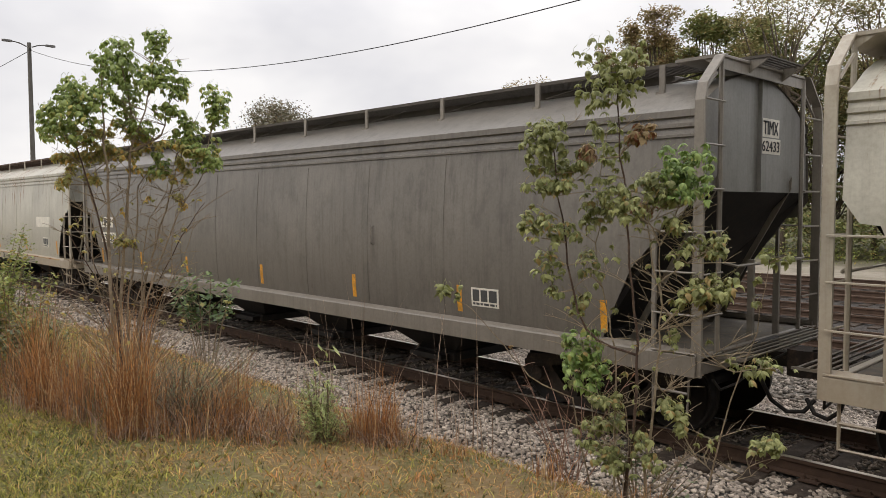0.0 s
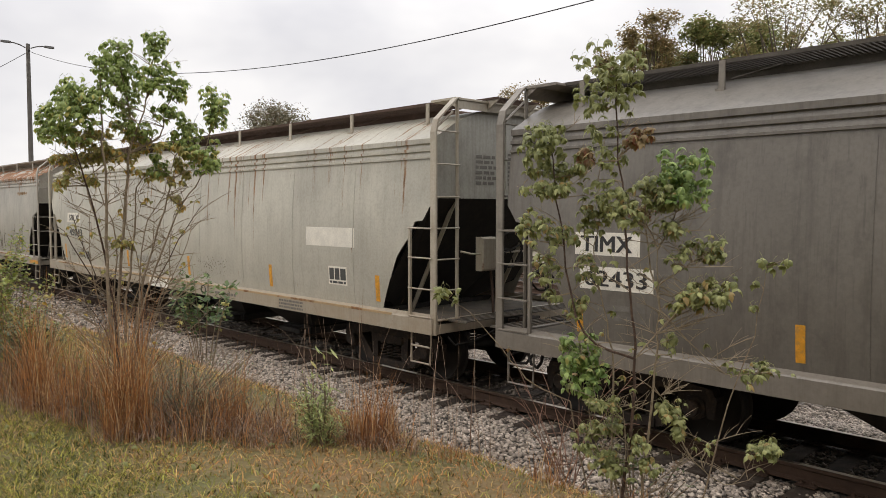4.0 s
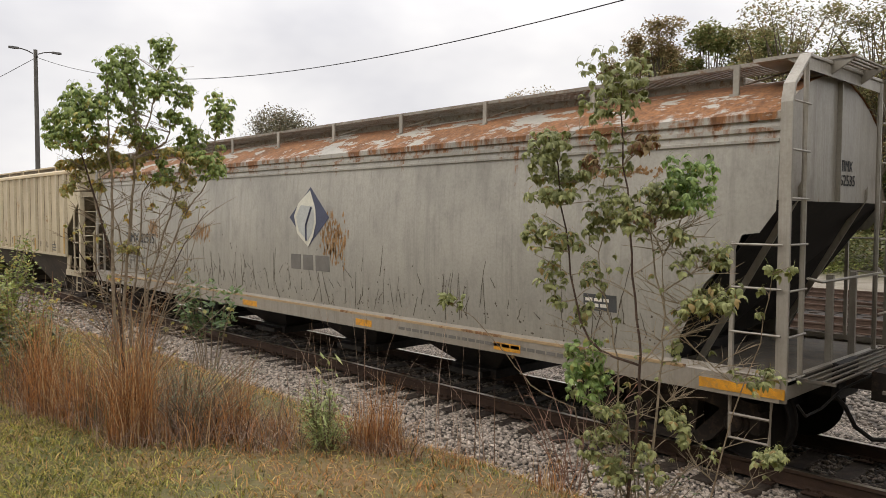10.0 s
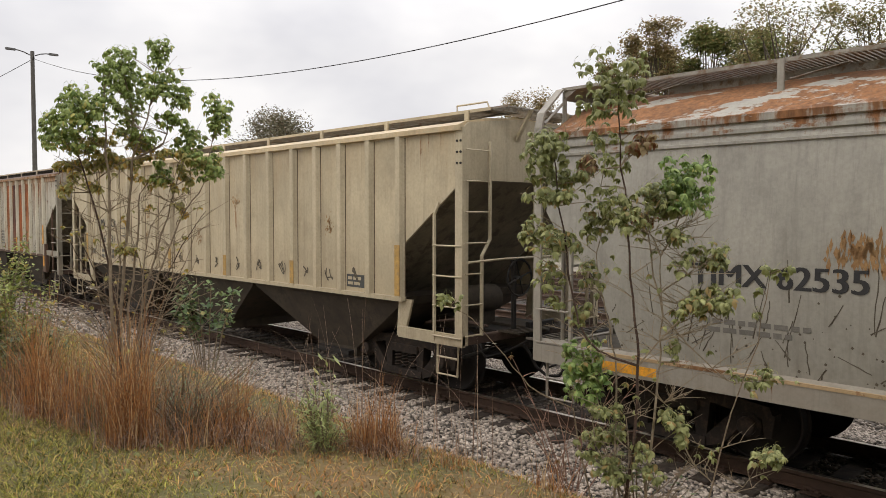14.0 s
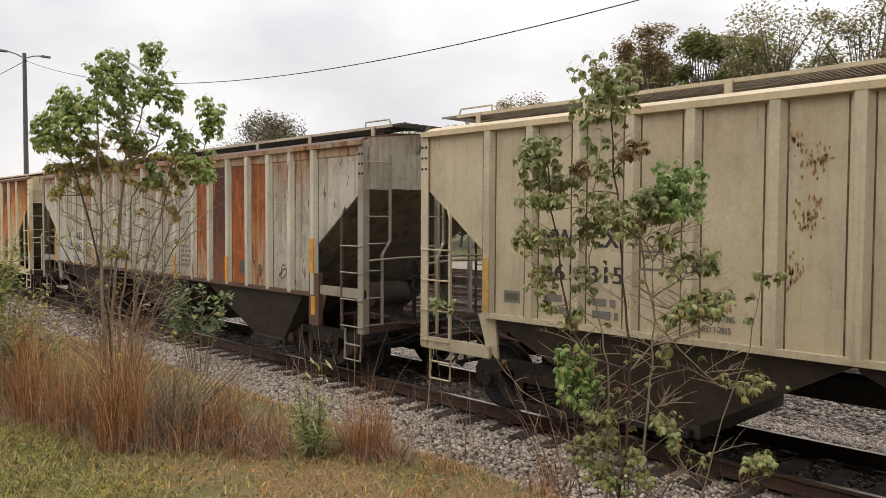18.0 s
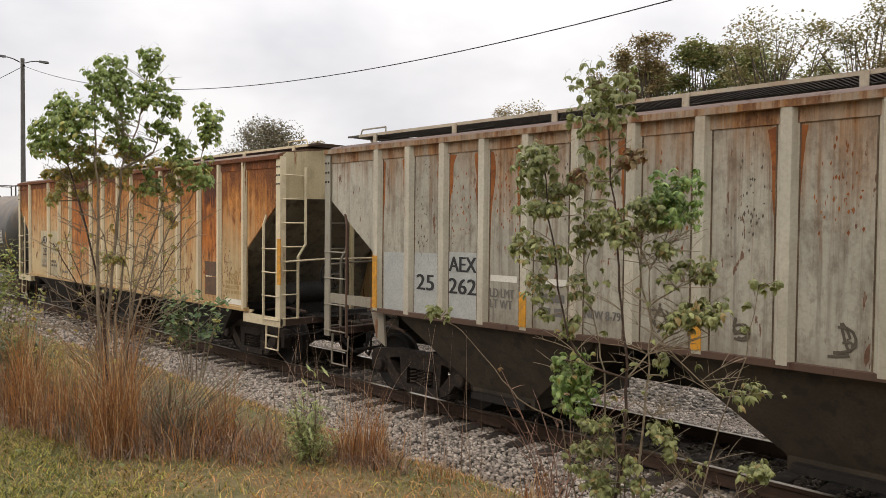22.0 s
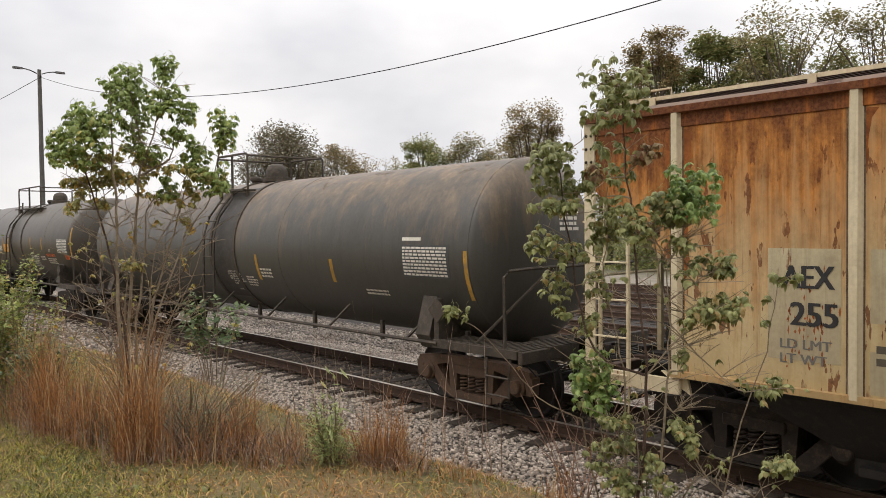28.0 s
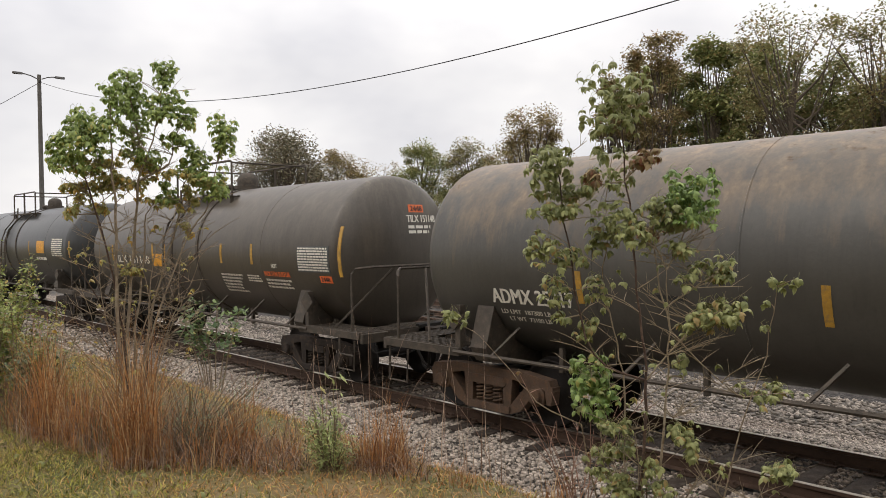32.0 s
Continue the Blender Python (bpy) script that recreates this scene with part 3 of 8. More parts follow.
def add_coupler(car, x, s):
    """Coupler, cut lever and air hose at the end x; s is the way out."""
    g = Geo()
    g.box(min(x - s * 0.5, x + s * 0.34), max(x - s * 0.5, x + s * 0.34), -0.08, 0.08, 0.80, 0.96, 0.02)
    g.prism([(x + s * 0.30, -0.16), (x + s * 0.46, -0.19), (x + s * 0.60, -0.12), (x + s * 0.62, 0.0), (x + s * 0.50, 0.03), (x + s * 0.50, 0.12),
             (x + s * 0.44, 0.18), (x + s * 0.30, 0.14)], "z", 0.72, 1.02)
    part("coupler", g, M_TRUCK, car)
    part("striker", Geo().box(min(x - s * 0.05, x + s * 0.03), max(x - s * 0.05, x + s * 0.03), -0.30, 0.30, 0.68, 1.08, 0.015), M_STEEL, car)
    pts = [(x + s * 0.05, -0.45, 0.78), (x + s * 0.14, -0.42, 0.66), (x + s * 0.22, -0.36, 0.46), (x + s * 0.36, -0.28, 0.34), (x + s * 0.52, -0.22, 0.36), (x + s * 0.62, -0.18, 0.50)]
    part("air_hose", Geo().tube(pts, 0.024, 7), M_STEEL, car, smooth=True)
    lever = [(x + s * 0.02, -1.35, 0.82), (x + s * 0.06, -1.25, 0.70), (x + s * 0.08, -0.9, 0.72), (x + s * 0.10, -0.4, 0.84), (x + s * 0.3, -0.12, 0.98)]
    part("cut_lever", Geo().tube(lever, 0.014, 5), M_STEEL, car, smooth=True)


def new_car(name, label, x0, x1):
    """The x range is where the car stands at the start."""
    c = (x0 + x1) / 2
    car = thing(name, label, "freight car", pose(c, 0, 0), group="cars of the train")
    CARS.append((car, c))
    return car, c, (x1 - x0) / 2


def rungs(car, mat, pairs, r=0.012, name="rung"):
    """One bar for each pair of ends, standing a little off."""
    for a, b in pairs:
        part(name, Geo().tube([a, b], r, 5), mat, car, smooth=True)


def sill_steps(car, mat, h, s):
    """Stirrup step under the corner."""
    x = s * (h - 0.32)
    pts = [(x - 0.21, -1.5, 0.90), (x - 0.20, -1.52, 0.42), (x + 0.20, -1.52, 0.42), (x + 0.21, -1.5, 0.90)]
    part("stirrup_step", Geo().tube(pts, 0.02, 5), mat, car)
    part("stirrup_step", Geo().tube([(x - 0.20, -1.52, 0.66), (x + 0.20, -1.52, 0.66)], 0.016, 5), mat, car)


def brake_wheel(car, mat, x, y, z):
    g = Geo()
    n = 18
    g.tube([(x, y + 0.26 * math.cos(2 * math.pi * k / n), z + 0.26 * math.sin(2 * math.pi * k / n)) for k in range(n + 1)], 0.016, 5)
    for k in range(4):
        a = k * math.pi / 2 + 0.3
        g.tube([(x, y, z), (x, y + 0.26 * math.cos(a), z + 0.26 * math.sin(a))], 0.013, 4)
    g.tube([(x - 0.12, y, z), (x + 0.03, y, z)], 0.03, 6)
    part("brake_wheel", g, mat, car, smooth=True)


def grating(x0, x1, y0, y1, z, pitch=0.075):
    g = Geo()
    g.box(x0, x1, y0 - 0.008, y0 + 0.008, z - 0.018, z + 0.012).box(x0, x1, y1 - 0.008, y1 + 0.008, z - 0.018, z + 0.012)
    n = int((x1 - x0) / pitch)
    for k in range(n):
        x = x0 + (k + 0.5) * (x1 - x0) / n
        g.box(x - 0.016, x + 0.016, y0, y1, z - 0.012, z + 0.004)
    return g


M_DECK = surface("worn_deck", (0.115, 0.105, 0.095), 0.8, 0.1, 3, 0.35, 0.2, other=(0.16, 0.13, 0.10))


# ---- round-sided covered hopper ----
PROFILE = [(0.0, 4.13), (0.40, 4.10), (0.75, 4.00), (1.05, 3.87), (1.28, 3.73), (1.42, 3.66), (1.47, 3.63), (1.47, 3.56), (1.435, 3.55), (1.45, 3.49), (1.48, 3.49),
           (1.48, 3.45), (1.45, 3.44), (1.465, 3.38), (1.495, 3.375), (1.495, 3.345), (1.472, 3.34), (1.505, 3.0), (1.535, 2.6), (1.55, 2.2), (1.55, 1.8), (1.53, 1.4), (1.50, 1.08)]


def round_side(z):
    zs = [q[1] for q in PROFILE[::-1]]
    ys = [q[0] for q in PROFILE[::-1]]
    return -float(np.interp(z, zs, ys))


def cut_height(d):
    """The lower edge of the side sheet, d metres in from the end."""
    return float(np.interp(d, [0.0, 0.06, 0.25, 0.42, 0.49, 0.80, 1.08, 1.20], [2.82, 2.74, 2.47, 2.45, 2.28, 1.94, 1.36, 1.08]))


def shell_rings(h, off=0.0):
    xs = [0.10, 0.14, 0.25, 0.42, 0.49, 0.66, 0.80, 0.94, 1.08, 1.20]
    stations = [-h + d for d in xs] + list(np.linspace(-h + 1.6, h - 1.6, 26)) + [h - d for d in xs[::-1]]
    rings = []
    for x in stations:
        low = cut_height(h - abs(x))
        half = []
        for y, z in PROFILE:
            z2 = max(z, low)
            half.append((-round_side(z2) if z2 > z else y, z2))
        rings.append([(x, -y - off, z) for y, z in half[::-1]] + [(x, y + off, z) for y, z in half[1:]])
    return rings


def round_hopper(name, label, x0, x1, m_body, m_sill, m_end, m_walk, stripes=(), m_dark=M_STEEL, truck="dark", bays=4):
    car, c, h = new_car(name, label, x0, x1)
    part("body", Geo().loft(shell_rings(h), closed=False, caps=False), m_body, car, smooth=True)
    # ends: upright sheet, then the slope down to the middle
    for s in (-1, 1):
        x = s * (h - 0.12)
        up = [(-y, z) for y, z in PROFILE[::-1] if z > 2.8] + [(y, z) for y, z in PROFILE[1:] if z > 2.8]
        up = [(-1.52, 2.79)] + up + [(1.52, 2.79)]
        part("end_sheet", Geo().prism([(y * 0.995, z - 0.005) for y, z in up], "x", x - s * 0.02, x), m_end, car)
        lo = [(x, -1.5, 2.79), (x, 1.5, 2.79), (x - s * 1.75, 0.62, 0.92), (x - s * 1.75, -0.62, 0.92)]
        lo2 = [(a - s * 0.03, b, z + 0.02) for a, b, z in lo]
        # dark underside colour holds the shade below the end
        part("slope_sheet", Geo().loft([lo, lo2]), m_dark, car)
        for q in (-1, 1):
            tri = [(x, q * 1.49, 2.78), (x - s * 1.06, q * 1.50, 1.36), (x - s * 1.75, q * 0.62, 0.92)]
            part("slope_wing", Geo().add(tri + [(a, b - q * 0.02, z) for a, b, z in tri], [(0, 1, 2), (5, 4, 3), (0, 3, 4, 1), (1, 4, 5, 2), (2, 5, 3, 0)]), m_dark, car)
        # platform, sub-sill, bolster web
        part("end_platform", Geo().box(min(x - s * 1.2, x + s * 0.12), max(x - s * 1.2, x + s * 0.12), -1.48, 1.48, 1.0, 1.04), M_DECK, car)
        part("end_beam", Geo().box(min(x + s * 0.03, x + s * 0.12), max(x + s * 0.03, x + s * 0.12), -1.5, 1.5, 0.86, 1.06, 0.01), m_sill, car)
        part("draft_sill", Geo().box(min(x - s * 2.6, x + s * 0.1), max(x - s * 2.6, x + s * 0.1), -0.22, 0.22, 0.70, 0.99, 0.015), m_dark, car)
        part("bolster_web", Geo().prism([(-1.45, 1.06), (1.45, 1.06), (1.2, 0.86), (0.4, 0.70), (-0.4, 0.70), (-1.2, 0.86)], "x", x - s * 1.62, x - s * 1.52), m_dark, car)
        step = grating(-0.22, 0.22, -1.3, 1.3, 0.0)
        part("crossover_step", Geo().add([(x + s * 0.30 + a, b, 1.06 + z) for a, b, z in step.v], step.f), M_DECK, car)
        # corner posts that bend in over the roof, and the bar across
        for q in (-1, 1):
            post = Geo()
            ring = [(x + s * 0.12 + a, b) for a, b in ((-0.06, 0), (0.05, 0), (0.05, 0.035), (-0.06, 0.035))]
            prof = [(1.57, 0.86), (1.57, 3.70), (1.52, 3.88), (1.16, 4.20), (1.10, 4.22)]
            post.loft([[(a, q * (y - b), z) for a, b in ring] for y, z in prof])
            part("corner_post", post, m_sill, car)
            part("roof_brace", Geo().tube([(x + s * 0.08, q * 1.5, 3.75), (x + s * 0.08, q * 1.15, 4.02)], 0.018, 5), m_sill, car)
            e = [(x + s * 0.10, q * 1.08, 0.98), (x + s * 0.10, q * 1.08, 4.18)]
            part("ladder_stile", Geo().tube(e, 0.028, 6), m_sill, car)
            rungs(car, m_sill, [((x + s * 0.15, q * 1.55, z), (x + s * 0.14, q * 1.07, z)) for z in (3.72, 3.26, 2.80, 2.36, 1.92, 1.48, 1.06)])
            part("ladder_stile", Geo().box(min(s * (h - 0.52), s * (h - 0.48)), max(s * (h - 0.52), s * (h - 0.48)), q * 1.56 - 0.02, q * 1.56 + 0.02, 1.04, 2.38), m_sill, car)
            rungs(car, m_sill, [((s * (h - 0.5), q * 1.60, z), (s * h, q * 1.60, z)) for z in (2.36, 1.94, 1.50, 1.10)])
            part("guard_rail", Geo().tube([(x + s * 0.14, q * 1.05, 2.02), (x + s * 0.22, q * 0.9, 1.98), (x + s * 0.22, 0, 1.98)], 0.016, 5), m_sill, car)
        part("end_walk", Geo().box(min(x - s * 0.42, x + s * 0.12), max(x - s * 0.42, x + s * 0.12), -1.12, 1.12, 4.19, 4.225, 0.006), m_sill, car)
        part("end_bracket", Geo().prism([(x + s * 0.10, 4.19), (x + s * 0.10, 4.07), (x - s * 0.10, 4.19)], "y", -1.1, 1.1), m_sill, car)
        tread = grating(-0.30, 0.34, -0.46, 0.46, 4.262, 0.06)
        part("tread", Geo().add([(x + s * a, b, z) for a, b, z in tread.v], tread.f), m_walk, car)
        for q in (-0.44, 0.44):
            part("tread_bracket", Geo().prism([(x + s * 0.06, 4.24), (x + s * 0.34, 4.245), (x + s * 0.05, 4.06)], "y", q - 0.010, q + 0.010), m_sill, car)
            part("slope_brace", Geo().prism([(x + s * 0.03, 2.98), (x + s * 0.03, 2.84), (x - s * 0.98, 1.04), (x - s * 1.06, 1.04)], "y", q * 2.2 - 0.012, q * 2.2 + 0.012), m_sill, car)
            part("end_post", Geo().box(x + s * 0.02 - 0.035, x + s * 0.02 + 0.035, q * 0.8 + 0.22, q * 0.8 + 0.27, 1.04, 2.0), m_dark if m_dark is not M_STEEL else m_sill, car)
        part("end_stiffener", Geo().box(min(x, x + s * 0.05), max(x, x + s * 0.05), 0.03, 0.05, 2.80, 4.08), m_end, car)
        sill_steps(car, m_sill, h, s)
        add_coupler(car, s * (h + 0.05), s)
        add_truck(car, s * (h - 1.55), truck)
    # side sills with their lip
    for q in (-1, 1):
        g = Geo().prism([(q * 1.48, 1.13), (q * 1.585, 1.09), (q * 1.60, 1.07), (q * 1.60, 0.86), (q * 1.54, 0.85), (q * 1.54, 1.05), (q * 1.48, 1.07)], "x", -h, h)
        part("side_sill", g, m_sill, car)
    # hatches, running boards on their stands
    part("hatch_trough", Geo().box(-h + 1.0, h - 1.0, -0.32, 0.32, 4.08, 4.215, 0.02), m_walk, car)
    for q in (-1, 1):
        y0, y1 = sorted((q * 0.34, q * 0.90))
        part("running_board", grating(-h + 0.1, h - 0.1, y0, y1, 4.215, 0.055), m_walk, car)
        part("board_edge", Geo().box(-h + 0.1, h - 0.1, q * 0.914 - 0.008, q * 0.914 + 0.008, 4.195, 4.238), m_walk, car)
        n = int((2 * h - 1.6) / 1.7) + 1
        for k in range(n):
            x = -h + 0.8 + k * (2 * h - 1.6) / (n - 1)
            st = Geo().box(x - 0.034, x + 0.034, q * 0.935 - 0.012, q * 0.935 + 0.012, 3.91, 4.225).box(x - 0.05, x + 0.05, q * 0.965 - 0.03, q * 0.965 + 0.03, 3.88, 3.92)
            part("board_stand", st, m_sill, car)
            part("board_strut", Geo().tube([(x + 0.5, q * 0.5, 4.19), (x + 0.06, q * 0.85, 4.03)], 0.012, 4), m_walk, car)
    # gates below, near-black for the shade under the car
    for k in range(bays):
        x = -h + 3.4 + (k + 0.5) * (2 * h - 6.8) / bays
        top, w = 1.1, (2 * h - 6.8) / bays * 0.5
        rings = [[(x - w, -1.42, top), (x + w, -1.42, top), (x + w, 1.42, top), (x - w, 1.42, top)],
                 [(x - 0.42, -0.72, 0.42), (x + 0.42, -0.72, 0.42), (x + 0.42, 0.72, 0.42), (x - 0.42, 0.72, 0.42)],
                 [(x - 0.46, -0.80, 0.40), (x + 0.46, -0.80, 0.40), (x + 0.46, 0.80, 0.40), (x - 0.46, 0.80, 0.40)],
                 [(x - 0.46, -0.80, 0.28), (x + 0.46, -0.80, 0.28), (x + 0.46, 0.80, 0.28), (x - 0.46, 0.80, 0.28)]]
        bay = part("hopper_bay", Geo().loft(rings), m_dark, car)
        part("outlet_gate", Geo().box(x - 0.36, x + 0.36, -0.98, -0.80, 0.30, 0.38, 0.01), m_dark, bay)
    for k in range(len(stripes)):
        xs, z0_, z1_, w = stripes[k]
        part("reflector_stripe", plate(xs - c - w, xs - c + w, z0_, z1_, round_side), M_YELLOW, car)
    return car, c, h


# ---- rib-sided covered hopper ----
M_WALKRUST = surface("walk_rust", (0.085, 0.055, 0.045), 0.9, 0.1, 5, 0.35, 0.2)
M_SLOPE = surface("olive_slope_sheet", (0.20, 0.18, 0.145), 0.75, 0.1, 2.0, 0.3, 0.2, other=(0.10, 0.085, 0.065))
M_POSTEDGE = surface("dark_post_edge", (0.11, 0.075, 0.05), 0.85, 0.0, 2.0, 0.5, 0.2, other=(0.22, 0.17, 0.12))


ME_BOLT = Geo().lathe([(0.0, -0.014), (0.014, -0.012), (0.018, 0.0), (0.018, 0.012)], 8, "y").mesh("bolt", M_STEEL)


def rib_hopper(name, label, x0, x1, posts, zb, zt, m_panels, m_rib, m_roof, m_end, m_walk, m_dark, yellow=(), truck="dark", zc=(3.12, 2.2), frame_mat=None, bleed=None, pw=1.0, bz=0.33, chord=None, m_stripe=None, bay_top=1.0, beam=(0.84, 1.0), m_stile=None):
    car, c, h = new_car(name, label, x0, x1)
    fm = frame_mat or m_rib
    ps = sorted(p - c for p in posts)
    for q in (-1, 1):
        y = q * 1.535
        # sheets between the posts
        edges = [-h] + ps + [h]
        for k in range(len(edges) - 1):
            a, b = edges[k], edges[k + 1]
            if k == 0:
                poly = [(b, zb), (b, zt), (a, zt), (a, zc[0]), (b - 0.06, zc[1]), (b - 0.06, zb)]
            elif k == len(edges) - 2:
                poly = [(a, zb), (a, zt), (b, zt), (b, zc[0]), (a + 0.06, zc[1]), (a + 0.06, zb)]
            else:
                poly = [(a, zb), (b, zb), (b, zt), (a, zt)]
            mt = m_panels(k, (a + b) / 2 + c)
            part("side_panel", Geo().prism(poly, "y", min(y, y - q * 0.03), max(y, y - q * 0.03)), mt, car)
        for p in ps:
            sec = [(p + pw * a, y + q * b) for a, b in ((-0.10, 0), (-0.085, 0.012), (-0.05, 0.065), (0.05, 0.065), (0.085, 0.012), (0.10, 0))]
            part("side_post", Geo().prism(sec, "z", zb - 0.02, zt - 0.02), m_rib, car)
        if q < 0 and bleed:
            rb = random.Random(len(ps) + int(h * 100))
            for p in ps:
                for e in (-1, 1):
                    if rb.random() < 0.6:
                        w_, lo_ = rb.uniform(0.05, 0.16), zb + (zt - zb) * rb.uniform(0.05, 0.75)
                        x_ = p + e * 0.10 * pw if e > 0 else p - 0.10 * pw - w_
                        up_, n_ = zt - 0.04 - (0.14 if chord else 0.0), 7
                        edge_ = [(x_ + (w_ if e < 0 else 0.0), lo_), (x_ + (w_ if e < 0 else 0.0), up_)]
                        for i_ in range(n_):
                            u_ = 1 - i_ / n_
                            wide_ = w_ * (0.12 + 0.88 * u_ ** 1.4) * rb.uniform(0.55, 1.1)
                            edge_.append((x_ + (w_ - wide_ if e < 0 else wide_), lo_ + (up_ - lo_) * (u_ - 0.02)))
                        part("rust_bleed", Geo().prism(edge_, "y", y - 0.003, y), bleed, car)
        if chord:
            part("top_chord", Geo().prism([(y, zt - 0.17), (y + q * 0.014, zt - 0.165), (y + q * 0.014, zt - 0.02), (y, zt - 0.02)], "x", -h, h), chord, car)
        # dark strips beside the posts: edge shadow and rusty dirt put into colour
        for p in ps:
            for e in (-0.108 * pw, 0.108 * pw):
                if q < 0:
                    part("weld_bead", Geo().box(p + e - 0.007, p + e + 0.007, y - 0.006, y, zb + 0.02, zt - 0.04), M_POSTEDGE, car)
        part("side_plate", Geo().prism([(y - q * 0.02, zt - 0.03), (y + q * 0.07, zt - 0.02), (y + q * 0.07, zt + 0.05), (y - q * 0.02, zt + 0.06)], "x", -h, h), chord or m_roof, car)
        part("side_sill", Geo().prism([(y - q * 0.04, zb - 0.05), (y + q * 0.06, zb - 0.05), (y + q * 0.06, zb + 0.015), (y - q * 0.04, zb + 0.02)], "x", ps[0] - 0.08, ps[-1] + 0.08), m_stile or chord or m_rib, car)
    # roof with its shallow arch
    arch = [(-1.58, zt + 0.05), (-1.45, zt + 0.11), (-1.0, zt + 0.19), (-0.4, zt + 0.24), (0.4, zt + 0.24), (1.0, zt + 0.19), (1.45, zt + 0.11), (1.58, zt + 0.05)]
    part("roof", Geo().prism(arch + [(1.5, zt), (-1.5, zt)], "x", -h + 0.058, h - 0.058), m_roof, car, smooth=True)
    part("hatch_trough", Geo().box(-h + 0.8, h - 0.8, -0.34, 0.34, zt + 0.20, zt + bz, 0.02), m_walk, car)
    for q in (-1, 1):
        y0, y1 = sorted((q * 0.36, q * 0.92))
        part("running_board", grating(-h + 0.05, h - 0.05, y0, y1, zt + bz, 0.055), m_walk, car)
        part("board_edge", Geo().box(-h + 0.05, h - 0.05, q * 0.936 - 0.008, q * 0.936 + 0.008, zt + bz - 0.022, zt + bz + 0.022), m_rib, car)
        n = 9
        for k in range(n):
            x = -h + 0.5 + k * (2 * h - 1.0) / (n - 1)
            part("board_stand", Geo().box(x - 0.04, x + 0.04, q * 0.96 - 0.012, q * 0.96 + 0.012, zt + 0.17, zt + bz + 0.01), m_rib, car)
            part("board_strut", Geo().tube([(x + 0.4, q * 0.55, zt + bz - 0.03), (x + 0.05, q * 0.92, zt + bz - 0.11)], 0.012, 4), m_walk, car)
    for s in (-1, 1):
        x = s * (h - 0.03)
        part("end_sheet", Geo().prism([(-1.53, zc[0]), (-1.53, zt), (-1.4, zt + 0.10), (-0.4, zt + 0.22), (0.4, zt + 0.22), (1.4, zt + 0.10), (1.53, zt), (1.53, zc[0])], "x", x - s * 0.025, x), m_end, car)
        last = (h - ps[-1]) if s > 0 else (h + ps[0])
        lo = [(x, -1.51, zc[0]), (x, 1.51, zc[0]), (x - s * (last + 1.0), 0.9, 1.05), (x - s * (last + 1.0), -0.9, 1.05)]
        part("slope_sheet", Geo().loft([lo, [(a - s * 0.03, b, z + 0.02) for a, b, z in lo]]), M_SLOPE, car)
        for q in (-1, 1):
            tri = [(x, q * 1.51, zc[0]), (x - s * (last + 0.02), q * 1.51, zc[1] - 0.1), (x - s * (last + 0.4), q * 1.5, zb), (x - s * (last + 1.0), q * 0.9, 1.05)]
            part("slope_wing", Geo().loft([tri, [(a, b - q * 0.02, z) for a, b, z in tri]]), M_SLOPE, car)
            # corner post and ladders
            g = Geo().prism([(x - s * 0.09, q * 1.57), (x + s * 0.05, q * 1.57), (x + s * 0.05, q * 1.45), (x + s * 0.03, q * 1.45), (x + s * 0.03, q * 1.545), (x - s * 0.09, q * 1.545)], "z", 0.86, zt + 0.02)
            part("corner_post", g, fm, car)
            part("ladder_stile", Geo().tube([(x + s * 0.10, q * 1.08, zt - 0.15), (x + s * 0.10, q * 1.08, zc[1] + 0.1), (x + s * 0.08, q * 1.22, zc[1] - 0.12), (x + s * 0.08, q * 1.22, 0.98)], 0.028, 5), fm, car)
            zs = np.arange(1.0, zt - 0.1, 0.42)
            rungs(car, fm, [((x + s * 0.09, q * 1.54, z), (x + s * 0.10, q * (1.08 if z > zc[1] else 1.22), z)) for z in zs])
            xs = s * (h - 0.55)
            part("ladder_stile", Geo().tube([(xs, q * 1.55, 0.88), (xs, q * 1.55, zc[1] + 0.45), (xs + s * 0.07, q * 1.53, zc[1] + 0.62)], 0.026, 5), m_stile or fm, car)
            rungs(car, fm, [((xs, q * 1.585, z), (s * h, q * 1.585, z)) for z in np.arange(0.96, zc[1] + 0.4, 0.42)])
            w = 0.02 if q < 0 else 0.82
            part("end_post", Geo().box(x + s * 0.02 - 0.03, x + s * 0.02 + 0.03, w - 0.035, w + 0.035, 0.96, zc[0] + 0.12), m_end, car)
            g = Geo().prism([(-s * 0.0 + x - s * (last + 0.05), zb - 0.02), (x - s * (last - 0.25), zb - 0.02), (x - s * (last - 0.1), 0.95), (x - s * (last + 0.10), 0.84)], "y", q * 1.46, q * 1.5)
            part("side_gusset", g, fm, car)
            part("sill_corner", Geo().box(min(x - s * last, x + s * 0.05), max(x - s * last, x + s * 0.05), q * 1.53 - 0.03, q * 1.53 + 0.03, beam[0], beam[1], 0.008), fm, car)
        part("guard_rail", Geo().tube([(x + s * 0.1, -1.5, 2.0), (x + s * 0.18, -0.9, 2.03), (x + s * 0.18, 0.9, 2.03), (x + s * 0.1, 1.5, 2.0)], 0.018, 5), fm, car)
        part("end_platform", Geo().box(min(x - s * 0.9, x + s * 0.04), max(x - s * 0.9, x + s * 0.04), -0.62, 0.62, 0.93, 0.96), M_STEEL, car)
        part("end_beam", Geo().box(min(x - s * 0.08, x + s * 0.04), max(x - s * 0.08, x + s * 0.04), -1.48, 1.48, 0.86, 0.98, 0.01), M_WALKRUST, car)
